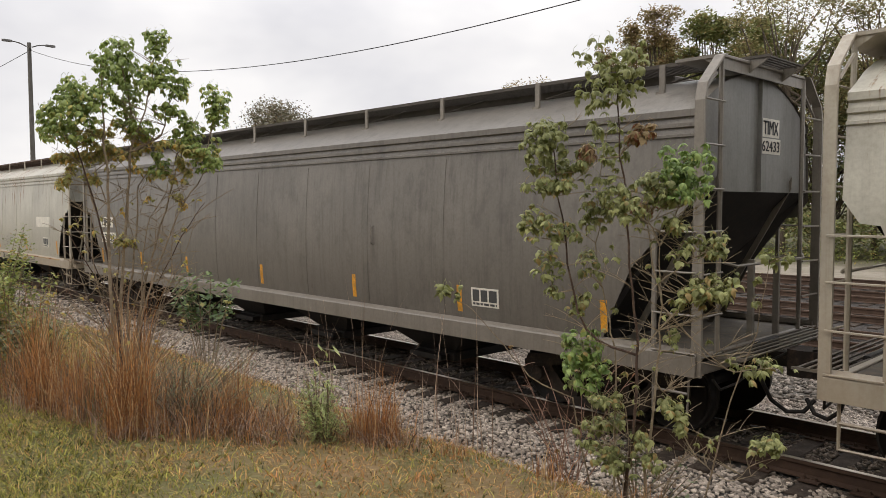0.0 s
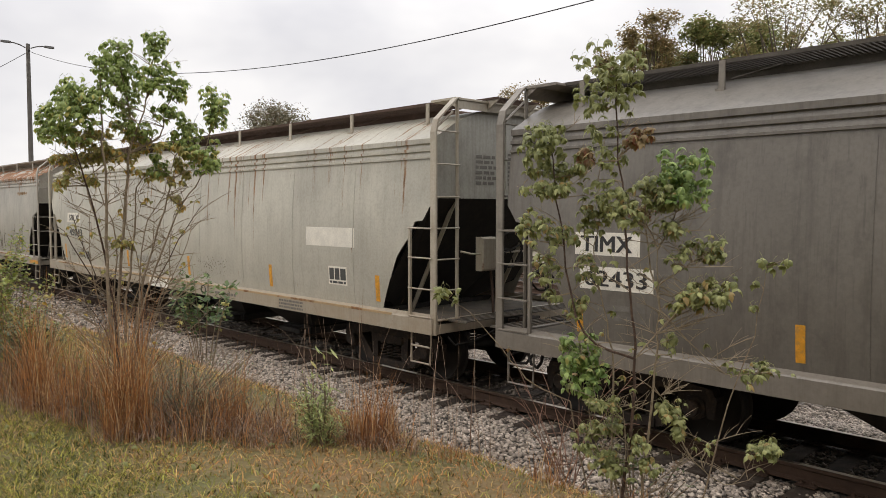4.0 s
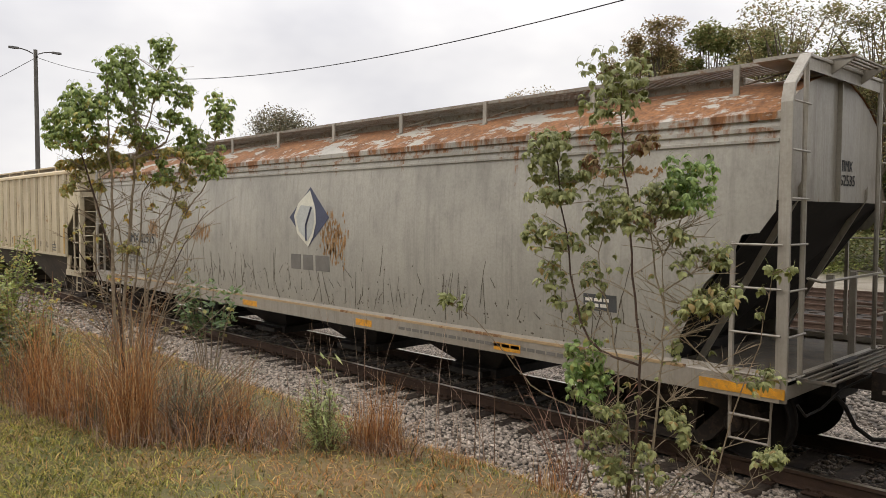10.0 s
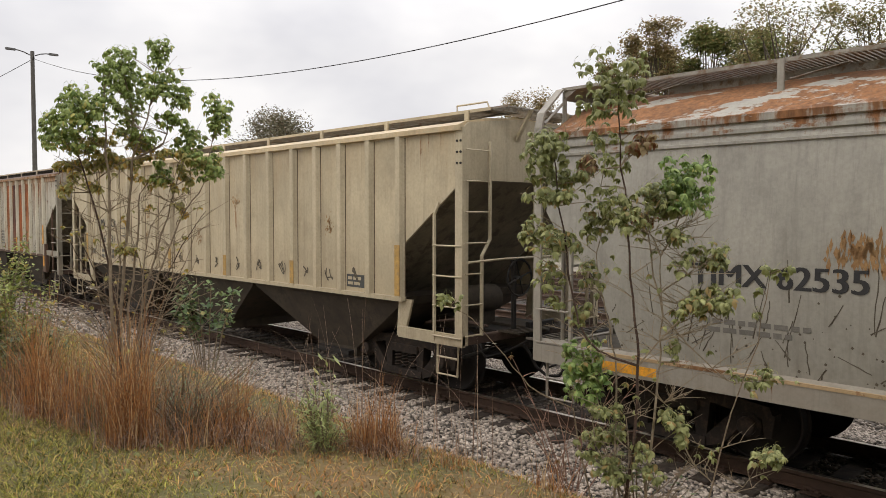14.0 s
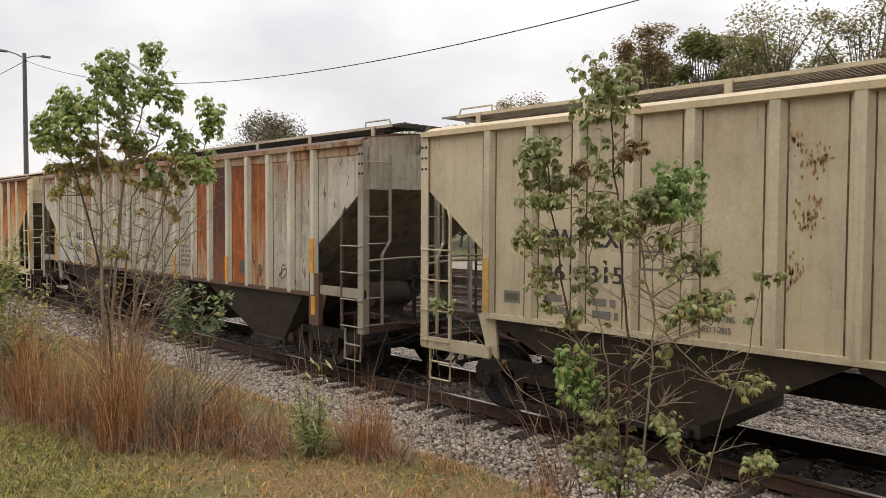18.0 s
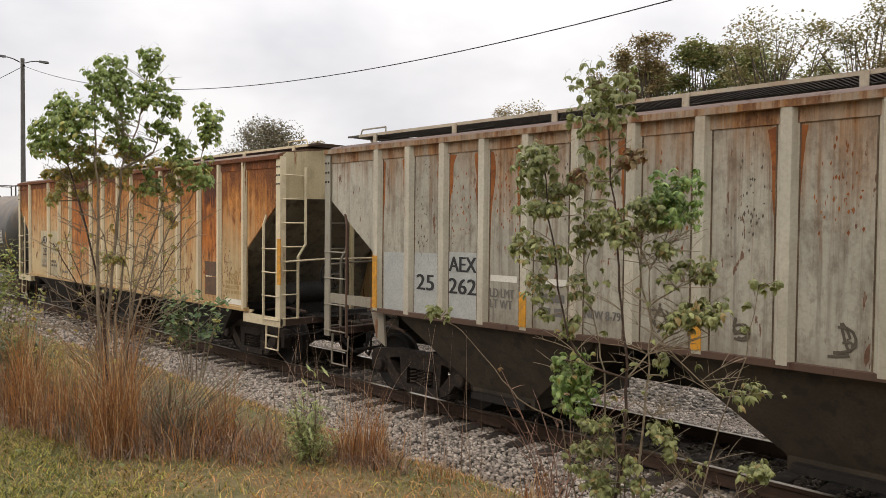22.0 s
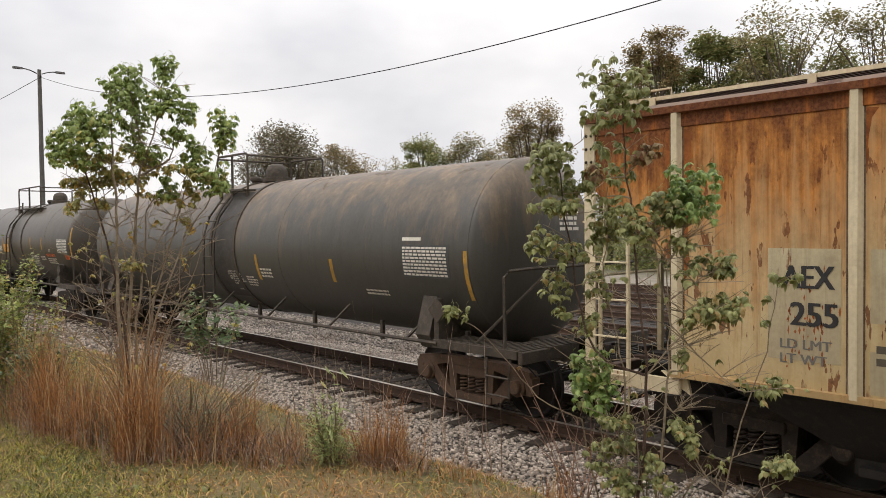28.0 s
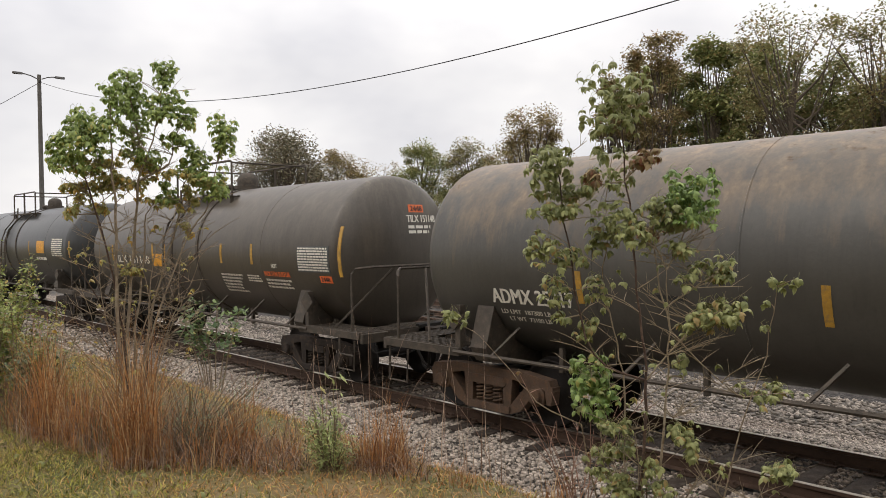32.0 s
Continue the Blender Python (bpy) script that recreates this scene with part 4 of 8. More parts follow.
        part("brake_beam", Geo().tube([(x - s * 0.3, -1.2, 0.62), (x - s * 0.5, 0.2, 0.66)], 0.03, 6), M_STEEL, car)
        part("brake_pipe", Geo().tube([(x - s * 0.1, -0.9, 1.06), (x - s * 0.7, -0.95, 1.10), (x - s * 1.3, -1.0, 1.0)], 0.022, 6), M_WALKRUST, car)
        st = grating(-0.2, 0.2, -0.8, 0.8, 0.0)
        part("crossover_step", Geo().add([(x + s * 0.22 + a, b, 1.0 + z) for a, b, z in st.v], st.f), m_dark, car)
        part("draft_sill", Geo().box(min(x - s * 3.0, x + s * 0.1), max(x - s * 3.0, x + s * 0.1), -0.22, 0.22, 0.68, 1.0, 0.015), m_dark, car)
        tread = grating(-0.40, 0.30, -0.92, 0.92, zt + bz + 0.01, 0.06)
        part("roof_tread", Geo().add([(x + s * a, b, z) for a, b, z in tread.v], tread.f), m_walk, car)
        for q in (-1, 1):
            part("tread_brace", Geo().prism([(x + s * 0.02, zt - 0.10), (x + s * 0.02, zt - 0.03), (x + s * 0.26, zt + bz), (x + s * 0.30, zt + bz)], "y", q * 0.42 - 0.03, q * 0.42 + 0.03), fm, car)
            hoop = [(x - s * 0.7, q * 0.93, zt + bz), (x - s * 0.7, q * 0.93, zt + bz + 0.10), (x - s * 0.1, q * 0.93, zt + bz + 0.10), (x - s * 0.05, q * 0.93, zt + bz)]
            part("grab_iron", Geo().tube(hoop, 0.014, 5), fm, car)
            for k in range(3):
                for dx in (-0.05, 0.02):
                    part("bolt", ME_BOLT, None, car, at=pose(x + s * dx, q * 1.572, zt - 0.16 - 0.15 * k))
        sill_steps(car, fm, h, s)
        add_coupler(car, s * (h + 0.1), s)
        add_truck(car, s * (h - 1.75), truck)
        # air gear on the platform
        part("air_reservoir", Geo().lathe([(0.0, -0.42), (0.2, -0.38), (0.22, -0.3), (0.22, 0.3), (0.2, 0.38), (0.0, 0.42)], 14).moved(x - s * 0.75, -0.45, 1.36), m_dark, car, smooth=True)
        part("reservoir_bracket", Geo().box(x - s * 0.75 - 0.1, x - s * 0.75 + 0.1, -0.75, -0.15, 0.96, 1.18), m_dark, car)
    brake_wheel(car, M_STEEL, h + 0.16, -0.55, 1.75)
    part("brake_mast", Geo().tube([(h + 0.05, -0.55, 1.0), (h + 0.05, -0.55, 2.0)], 0.04, 6), M_STEEL, car)
    # three bays: sloped sheets under the sills
    n = 3
    span = ps[-1] - ps[0]
    for k in range(n):
        x = ps[0] + (k + 0.5) * span / n
        w = span / n / 2 * bay_top
        rings = [[(x - w, -1.5, zb), (x + w, -1.5, zb), (x + w, 1.5, zb), (x - w, 1.5, zb)],
                 [(x - w * 0.97, -1.48, zb - 0.12), (x + w * 0.97, -1.48, zb - 0.12), (x + w * 0.97, 1.48, zb - 0.12), (x - w * 0.97, 1.48, zb - 0.12)],
                 [(x - 0.55, -1.12, 0.42), (x + 0.55, -1.12, 0.42), (x + 0.55, 1.12, 0.42), (x - 0.55, 1.12, 0.42)],
                 [(x - 0.55, -1.12, 0.27), (x + 0.55, -1.12, 0.27), (x + 0.55, 1.12, 0.27), (x - 0.55, 1.12, 0.27)]]
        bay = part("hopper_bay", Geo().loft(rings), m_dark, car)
        part("outlet_gate", Geo().box(x - 0.48, x + 0.48, -1.24, -1.10, 0.29, 0.37, 0.01), M_STEEL, bay)
    part("centre_sill", Geo().box(-h + 2, h - 2, -0.2, 0.2, 0.72, 0.98, 0.01), M_STEEL, car)
    for xs, z0_, z1_ in yellow:
        part("reflector_stripe", Geo().box(xs - c - 0.055, xs - c + 0.055, -1.608, -1.598, z0_, z1_), m_stripe or M_YELLOW, car)
    return car, c, h


# ---- tank car ----
TANK_R, TANK_Z, HEAD, HEAD_IN = 1.40, 2.27, 0.40, 0.57


def tank_side(z):
    d = max(-1.0, min(1.0, (z - TANK_Z) / TANK_R))
    return -TANK_R * math.sqrt(max(0.0, 1 - d * d))


def head_x(h, y, z):
    """How far out the domed head stands at that place."""
    q = (y * y + (z - TANK_Z) ** 2) / TANK_R ** 2
    return h - HEAD_IN - HEAD * (1 - math.sqrt(max(0.0, 1 - q)))


def slatted(name, car, mat, xa, xb, ya, yb, z):
    """A small walkway of single slats between two edge bars."""
    xa, xb = min(xa, xb), max(xa, xb)
    deck = part(name, Geo().box(xa, xb, ya - 0.008, ya + 0.008, z - 0.03, z + 0.012), mat, car)
    part("walk_edge", Geo().box(xa, xb, yb - 0.016, yb, z - 0.03, z + 0.012), mat, deck)
    n = int((xb - xa) / 0.075)
    slat = Geo().box(-0.018, 0.018, ya, yb - 0.016, z - 0.012, z + 0.004).mesh("slat", mat)
    for k in range(n):
        part("slat", slat, None, deck, at=pose(xa + (k + 0.5) * (xb - xa) / n, 0, 0))


def tank_car(name, label, x0, x1, m_tank, m_frame, seams=(), bands=(), platform=0.0, truck="dark", stripes=(), half=1.35, dome=None, trucks=None, outlet=True):
    car, c, h = new_car(name, label, x0, x1)
    b = h - HEAD_IN
    prof = []
    for k in range(11):
        a = k / 10 * math.pi / 2
        prof.append((max(0.002, TANK_R * math.sin(a)), -b + HEAD * (1 - math.cos(a))))
    full = prof + [(r, -x) for r, x in prof[::-1]]
    part("tank", Geo().lathe(full, 56, "x").moved(0, 0, TANK_Z), m_tank, car, smooth="all")
    for x in seams:
        part("weld_seam", Geo().lathe([(TANK_R - 0.01, x - c - 0.02), (TANK_R + 0.007, x - c - 0.006), (TANK_R + 0.007, x - c + 0.006), (TANK_R - 0.01, x - c + 0.02)], 48, "x").moved(0, 0, TANK_Z), m_tank, car, smooth=True)
    for x in bands:
        part("band", Geo().lathe([(TANK_R - 0.01, x - c - 0.05), (TANK_R + 0.022, x - c - 0.045), (TANK_R + 0.022, x - c + 0.045), (TANK_R - 0.01, x - c + 0.05)], 48, "x").moved(0, 0, TANK_Z), m_frame, car, smooth=True)
    # dome, fittings, platform with its rail
    p = platform - c
    top = TANK_Z + TANK_R
    d = p + 0.35 if dome is None else dome - c
    part("manway", Geo().lathe([(0.0, 0.34), (0.10, 0.325), (0.19, 0.27), (0.235, 0.18), (0.24, 0.08), (0.24, -0.12)], 20, "z").moved(d, 0, top + 0.06), m_frame, car, smooth=True)
    part("manway_flange", Geo().lathe([(0.30, -0.06), (0.30, 0.03), (0.24, 0.04), (0.24, -0.06)], 20, "z").moved(d, 0, top + 0.06), m_frame, car)
    for k in range(3):
        part("valve", Geo().lathe([(0.0, 0.13), (0.10, 0.12), (0.13, 0.09), (0.13, 0.04), (0.09, 0.0), (0.09, -0.1)], 12, "z").moved(d - 0.42 - 0.27 * k, 0.12 * (-1) ** k, top + 0.02), m_frame, car, smooth=True)
    for q in (-1, 1):
        y0, y1 = sorted((q * 0.74, q * 1.06))
        slatted("platform", car, m_frame, p - half, p + half, y0, y1, top - 0.20)
        part("platform_leg", Geo().box(p - half + 0.05, p - half + 0.11, q * 0.9 - 0.03, q * 0.9 + 0.03, top - 0.55, top - 0.21).box(p + half - 0.11, p + half - 0.05, q * 0.9 - 0.03, q * 0.9 + 0.03, top - 0.55, top - 0.21), m_frame, car)
        hi, yy = top + 0.55, q * 0.93
        part("platform_rail", Geo().tube([(p - half, yy, top - 0.21), (p - half, yy, hi - 0.04), (p - half + 0.05, yy, hi), (p + half - 0.05, yy, hi), (p + half, yy, hi - 0.04), (p + half, yy, top - 0.21)], 0.025, 6), m_frame, car, smooth=True)
        part("rail_post", Geo().tube([(p, yy, top - 0.21), (p, yy, hi)], 0.03, 6), m_frame, car)
    for s in (-1, 1):
        part("platform_rail", Geo().tube([(p + s * half, -0.93, top + 0.51), (p + s * half, 0.93, top + 0.51)], 0.022, 6), m_frame, car)
    # side ladder, bowed round the tank
    lx = p - half + 0.4
    for dx in (0.0, 0.46):
        pts = []
        for k in range(9):
            z = top + 0.02 - k * (top - 0.55) / 8
            pts.append((lx + dx, min(tank_side(min(z, top - 0.35)) - 0.10, -0.95) if z > TANK_Z else -TANK_R - 0.10, z))
        part("ladder_stile", Geo().tube(pts, 0.025, 5), m_frame, car, smooth=True)
    for k in range(9):
        z = top - 0.1 - k * 0.375
        y = min(tank_side(min(z, top - 0.35)) - 0.10, -0.95) if z > TANK_Z else -TANK_R - 0.10
        part("rung", Geo().tube([(lx, y, z), (lx + 0.46, y, z)], 0.013, 5), m_frame, car)
    # walk pipe along the side with its struts
    for q in (-1, 1):
        y = q * (TANK_R + 0.10)
        part("side_pipe", Geo().tube([(-h + 1.5, y, 0.98), (h - 1.5, y, 0.98)], 0.028, 6), m_frame, car)
        n = 7
        for k in range(n):
            x = -h + 2.2 + k * (2 * h - 4.4) / (n - 1)
            part("pipe_strut", Geo().tube([(x, y, 0.97), (x + 0.30, q * 1.24, 1.36)], 0.022, 4), m_frame, car)
            part("pipe_hanger", Geo().box(x + 0.7, x + 0.76, q * 0.9 - 0.03, q * 0.9 + 0.03, 0.78, 1.1), m_frame, car)
    for s in (-1, 1):
        x = s * h
        # stub sill, saddle, end platform, hand rails
        part("draft_sill", Geo().box(min(x - s * 3.0, x), max(x - s * 3.0, x), -0.25, 0.25, 0.72, 1.0, 0.02), m_frame, car)
        saddle = [(-1.25, 1.62), (-1.05, 1.35), (-0.6, 1.02), (0.0, 0.9), (0.6, 1.02), (1.05, 1.35), (1.25, 1.62), (1.42, 1.06), (1.3, 0.86), (0.4, 0.72), (-0.4, 0.72), (-1.3, 0.86), (-1.42, 1.06)]
        part("saddle", Geo().prism(saddle, "x", x - s * 2.05, x - s * 1.75), m_frame, car)
        slatted("end_walk", car, m_frame, x - s * 1.5, x + s * 0.05, -1.45, -0.95, 1.03)
        slatted("end_walk", car, m_frame, x - s * 0.45, x + s * 0.1, -0.95, 0.95, 1.03)
        part("end_beam", Geo().box(min(x, x + s * 0.08), max(x, x + s * 0.08), -1.48, 1.48, 0.86, 1.02, 0.01), m_frame, car)
        part("corner_sill", Geo().box(min(x - s * 1.6, x), max(x - s * 1.6, x), -1.5, -1.44, 0.92, 1.03), m_frame, car)
        rail = [(x - s * 0.25, -1.44, 1.0), (x - s * 0.25, -1.44, 1.98), (x - s * 0.20, -1.40, 2.05), (x - s * 0.02, -1.2, 2.08), (x, 0, 2.08), (x - s * 0.02, 1.2, 2.08), (x - s * 0.25, 1.44, 1.98), (x - s * 0.25, 1.44, 1.0)]
        part("end_rail", Geo().tube(rail, 0.024, 6), m_frame, car, smooth=True)
        part("rail_brace", Geo().tube([(x - s * 0.05, -0.7, 2.06), (x - s * 0.85, -1.35, 1.04)], 0.022, 5), m_frame, car)
        part("side_bracket", Geo().box(x - s * 1.55 - 0.05, x - s * 1.55 + 0.05, -1.46, -1.36, 1.03, 1.62), m_frame, car)
        sill_steps(car, m_frame, h, s)
        add_coupler(car, s * (h + 0.05), s)
        add_truck(car, s * (h - 1.9) if trucks is None else trucks[(s + 1) // 2] - c, truck)
        part("placard_holder", Geo().prism([(x - s * 1.5 - 0.18, 1.45), (x - s * 1.5, 1.27), (x - s * 1.5 + 0.18, 1.45), (x - s * 1.5, 1.63)], "y", -1.50, -1.48), m_frame, car)
    if outlet:
        part("bottom_outlet", Geo().box(-0.3, 0.3, -0.3, 0.3, 0.72, 0.95, 0.03), m_frame, car)
    for xs, z0_, z1_ in stripes:
        part("reflector_stripe", plate(xs - c - 0.042, xs - c + 0.042, z0_, z1_, tank_side, 0.004), M_TANKSTRIPE, car)
    return car, c, h


# ---- the cars, in the order in which they pass ----
RNG = random.Random(11)
M_GREYBODY = weathered("dark_grey_paint", (0.172, 0.164, 0.156), (0.10, 0.06, 0.04), 0.02, 0.05, (0.06, 0.054, 0.05), 0.55, 0.5, 1.0, spots=0.5)
M_GREYSILL = weathered("grey_sill_paint", (0.24, 0.225, 0.21), (0.13, 0.08, 0.05), 0.05, 0.1, (0.08, 0.07, 0.06), 0.45, 0.55, 2.0)
M_GREYEND = weathered("blue_grey_end", (0.20, 0.205, 0.21), (0.12, 0.07, 0.05), 0.05, 0.1, (0.07, 0.065, 0.06), 0.4, 0.55, 3.0)
M_IVORY = weathered("ivory_paint", (0.46, 0.465, 0.44), (0.25, 0.125, 0.055), 0.02, 0.25, (0.17, 0.15, 0.125), 0.22, 0.5, 4.0, spots=0.4, drip=(4.0, 1.9, 1.05))
M_IVORYSILL = weathered("ivory_sill_paint", (0.40, 0.38, 0.34), (0.24, 0.12, 0.06), 0.12, 0.3, (0.20, 0.16, 0.12), 0.5, 0.55, 5.0)
M_IVORYEND = weathered("pale_end_paint", (0.40, 0.41, 0.40), (0.2, 0.1, 0.05), 0.05, 0.2, (0.12, 0.11, 0.10), 0.45, 0.55, 6.0)
M_PALE = weathered("pale_grey_paint", (0.365, 0.362, 0.345), (0.27, 0.115, 0.042), 0.08, 0.10, (0.13, 0.127, 0.118), 0.38, 0.55, 7.0, spots=0.6, top=(3.66, 0.66, 0.30, 0.06))
M_LEDGE = weathered("rusted_ledge", (0.46, 0.34, 0.20), (0.25, 0.12, 0.05), 0.6, 0.2, (0.2, 0.14, 0.09), 0.3, 0.8, 7.7)
M_PALESILL = weathered("pale_sill_paint", (0.36, 0.35, 0.33), (0.24, 0.12, 0.06), 0.1, 0.25, (0.15, 0.13, 0.11), 0.5, 0.55, 8.0)
M_WALKDARK = surface("walk_steel", (0.085, 0.078, 0.072), 0.7, 0.3, 5, 0.3, 0.2)
M_WALKPALE = surface("walk_galvanised", (0.30, 0.29, 0.275), 0.6, 0.4, 5, 0.25, 0.15, other=(0.2, 0.13, 0.08))
M_CREAM = weathered("cream_paint", (0.52, 0.465, 0.35), (0.27, 0.125, 0.05), 0.06, 0.22, (0.24, 0.185, 0.13), 0.40, 0.6, 9.0, spots=0.9, drip=(3.8, 2.6, 0.6), stain=(3.0, 4.8, 0.7, (0.42, 0.28, 0.14)))
M_CREAMRIB = weathered("cream_rib_paint", (0.54, 0.485, 0.375), (0.27, 0.13, 0.06), 0.03, 0.15, (0.18, 0.145, 0.10), 0.32, 0.6, 10.0)
M_CREAMROOF = weathered("cream_roof_paint", (0.62, 0.55, 0.41), (0.36, 0.19, 0.075), 0.22, 0.1, (0.24, 0.18, 0.12), 0.30, 0.6, 11.0, stain=(2.6, 4.4, 0.55, (0.55, 0.37, 0.17)))
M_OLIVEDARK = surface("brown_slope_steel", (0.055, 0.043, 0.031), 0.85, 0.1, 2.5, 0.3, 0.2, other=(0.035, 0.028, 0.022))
M_CHALK = rusting("chalky_grey_paint", (0.40, 0.39, 0.35), (0.31, 0.14, 0.046), (0.15, 0.052, 0.018), 1.0, (2.9, 4.25), (3.95, 4.5), 0.6, 0.7, 0.3, (0.135, 0.11, 0.085), 0.75, 0.35)
M_CHALKRUN = rusting("chalky_paint_with_rust_runs", (0.42, 0.35, 0.25), (0.36, 0.105, 0.020), (0.14, 0.040, 0.013), 2.0, (0.7, 2.5), (2.6, 3.7), 1.0, 1.0, 1.5, (0.16, 0.10, 0.06), 0.5, 0.1)
M_CHALKRIB = weathered("chalky_rib_paint", (0.55, 0.535, 0.47), (0.28, 0.11, 0.035), 0.14, 0.4, (0.18, 0.14, 0.10), 0.34, 0.7, 13.0, spots=1.0, stain=(3.2, 5.0, 0.6, (0.36, 0.17, 0.06)))
M_CHALKFRAME = weathered("chalky_frame_paint", (0.33, 0.32, 0.28), (0.2, 0.08, 0.03), 0.14, 0.4, (0.14, 0.11, 0.085), 0.5, 0.75, 13.3, spots=1.2)
M_CHALKEND = rusting("chalky_end_paint", (0.43, 0.42, 0.38), (0.33, 0.14, 0.045), (0.15, 0.052, 0.018), 1.5, (3.45, 4.5), (4.1, 4.7), 0.5, 0.45, 0.3, (0.16, 0.13, 0.10), 0.55, 0.05)
M_RUSTFRAME = weathered("rusty_end_frame", (0.105, 0.055, 0.036), (0.085, 0.036, 0.020), 0.4, 0.6, (0.06, 0.040, 0.030), 0.35, 0.85, 13.5)
M_BLEED = surface("bleeding_rust", (0.31, 0.105, 0.026), 0.9, 0, 3, 0.35, 0.25, other=(0.17, 0.052, 0.016))
M_OLDSTAIN = surface("old_brown_stain", (0.33, 0.20, 0.095), 0.85, 0, 3, 0.3, 0.15, other=(0.25, 0.13, 0.055))
M_OLDPATCH = weathered("old_stencil_patch", (0.50, 0.45, 0.32), (0.28, 0.12, 0.05), 0.16, 0.3, (0.22, 0.17, 0.11), 0.5, 0.7, 13.9, spots=1.2)
M_REDRUST = rusting("rusted_through_panel", (0.20, 0.062, 0.020), (0.115, 0.036, 0.018), (0.068, 0.024, 0.015), 4.0, (1.2, 2.5), (2.0, 3.1), 0.4, 0.4, 0.5, (0.075, 0.04, 0.03), 0.4, 0.1)
M_ORANGERUST = rusting("orange_rust_panel", (0.33, 0.14, 0.045), (0.33, 0.082, 0.012), (0.12, 0.033, 0.011), 3.0, (0.4, 1.6), (2.9, 3.9), 0.7, 0.8, 0.8, (0.14, 0.06, 0.03), 0.4, 0.1)
M_TANRUST = rusting("rust_streaked_cream", (0.56, 0.465, 0.285), (0.49, 0.185, 0.038), (0.155, 0.040, 0.010), 5.0, (1.5, 3.35), (3.15, 3.95), 0.65, 1.0, 0.9, (0.36, 0.235, 0.10), 0.38, 0.4)
M_TANRIB = weathered("rusty_rib_paint", (0.72, 0.655, 0.50), (0.22, 0.08, 0.025), 0.10, 0.3, (0.30, 0.22, 0.13), 0.3, 0.7, 17.0, spots=1.4, stain=(3.7, 5.2, 0.5, (0.42, 0.2, 0.07)))
# rusty roof, darkened to hold the shadow below the running boards
M_TANROOF = weathered("shaded_rust_roof", (0.15, 0.085, 0.05), (0.09, 0.035, 0.018), 0.5, 0.4, (0.08, 0.06, 0.045), 0.4, 0.85, 17.2)
M_TANEND = weathered("cream_end_paint", (0.58, 0.51, 0.345), (0.25, 0.09, 0.03), 0.12, 0.5, (0.2, 0.15, 0.1), 0.4, 0.7, 17.5, spots=1.0, drip=(4.0, 2.9, 0.9))
M_TANDARK = rusting("rusted_brown_panel", (0.54, 0.41, 0.22), (0.47, 0.145, 0.024), (0.115, 0.032, 0.011), 6.0, (0.9, 2.4), (2.75, 3.5), 0.7, 1.0, 0.9, (0.30, 0.17, 0.07), 0.4, 0.15)
# the stain on these two tanks paints in the lit upper gradient
M_TANK = weathered("sooty_lit_top_paint", (0.071, 0.069, 0.065), (0.155, 0.105, 0.068), 0.0, 0.0, (0.038, 0.036, 0.034), 0.42, 0.55, 19.0, top=(3.5, 0.4, 0.5, 0.22), spots=0.0, stain=(2.6, 3.9, 0.85, (0.25, 0.165, 0.088)))
M_TANK2 = weathered("brown_black_tank", (0.072, 0.062, 0.052), (0.12, 0.08, 0.05), 0.0, 0.05, (0.03, 0.027, 0.025), 0.4, 0.5, 20.0, spots=0.0, stain=(2.2, 4.4, 0.7, (0.155, 0.125, 0.09)))
M_TANK3 = weathered("blue_black_tank", (0.050, 0.053, 0.057), (0.08, 0.06, 0.05), 0.02, 0.05, (0.025, 0.025, 0.026), 0.4, 0.4, 21.0, spots=0.1)
M_TANKBITS = surface("tank_fittings", (0.062, 0.052, 0.043), 0.7, 0.2, 5, 0.35, 0.2, other=(0.10, 0.08, 0.065))
M_NAVY = surface("navy_mark", (0.055, 0.065, 0.12), 0.6, 0, 4, 0.2, 0.05)
M_LEAFMARK = surface("pale_leaf_mark", (0.62, 0.63, 0.58), 0.6, 0, 4, 0.1, 0.05)
M_SOOT = surface("spilled_soot", (0.035, 0.031, 0.028), 0.6, 0, 4, 0.35, 0.1, other=(0.06, 0.052, 0.045))
M_NOTICE = surface("rust_brown_notice", (0.115, 0.07, 0.045), 0.7, 0, 4, 0.25, 0.05, other=(0.16, 0.09, 0.05))
M_SPRAY = surface("faded_brown_spray", (0.37, 0.25, 0.115), 0.8, 0, 5, 0.2, 0.05, other=(0.47, 0.36, 0.19))
M_DARKRUST = surface("deep_brown_rust", (0.085, 0.030, 0.015), 0.9, 0, 4, 0.35, 0.3, other=(0.16, 0.052, 0.018))
M_SCRAWL = surface("sprayed_scrawl", (0.10, 0.085, 0.065), 0.8, 0, 5, 0.2, 0.05)


def letter(car, c, words, x0, x1, z0, z1, surf, mat=M_BLACK, lift=0.006):
    return part("lettering", text_geo(words, x0 - c, x1 - c, z0, z1, surf, lift), mat, car)


def lines(car, c, x0, x1, z0, z1, rows, surf, mat=M_GREYTEXT, lift=0.006, fill=0.8):
    return part("small_print", bars_geo(x0 - c, x1 - c, z0, z1, rows, surf, RNG, lift, fill), mat, car)


def patch(car, c, x0, x1, z0, z1, surf, mat, name="patch", lift=0.003, label=""):
    return part(name, plate(x0 - c, x1 - c, z0, z1, surf, lift), mat, car, label)


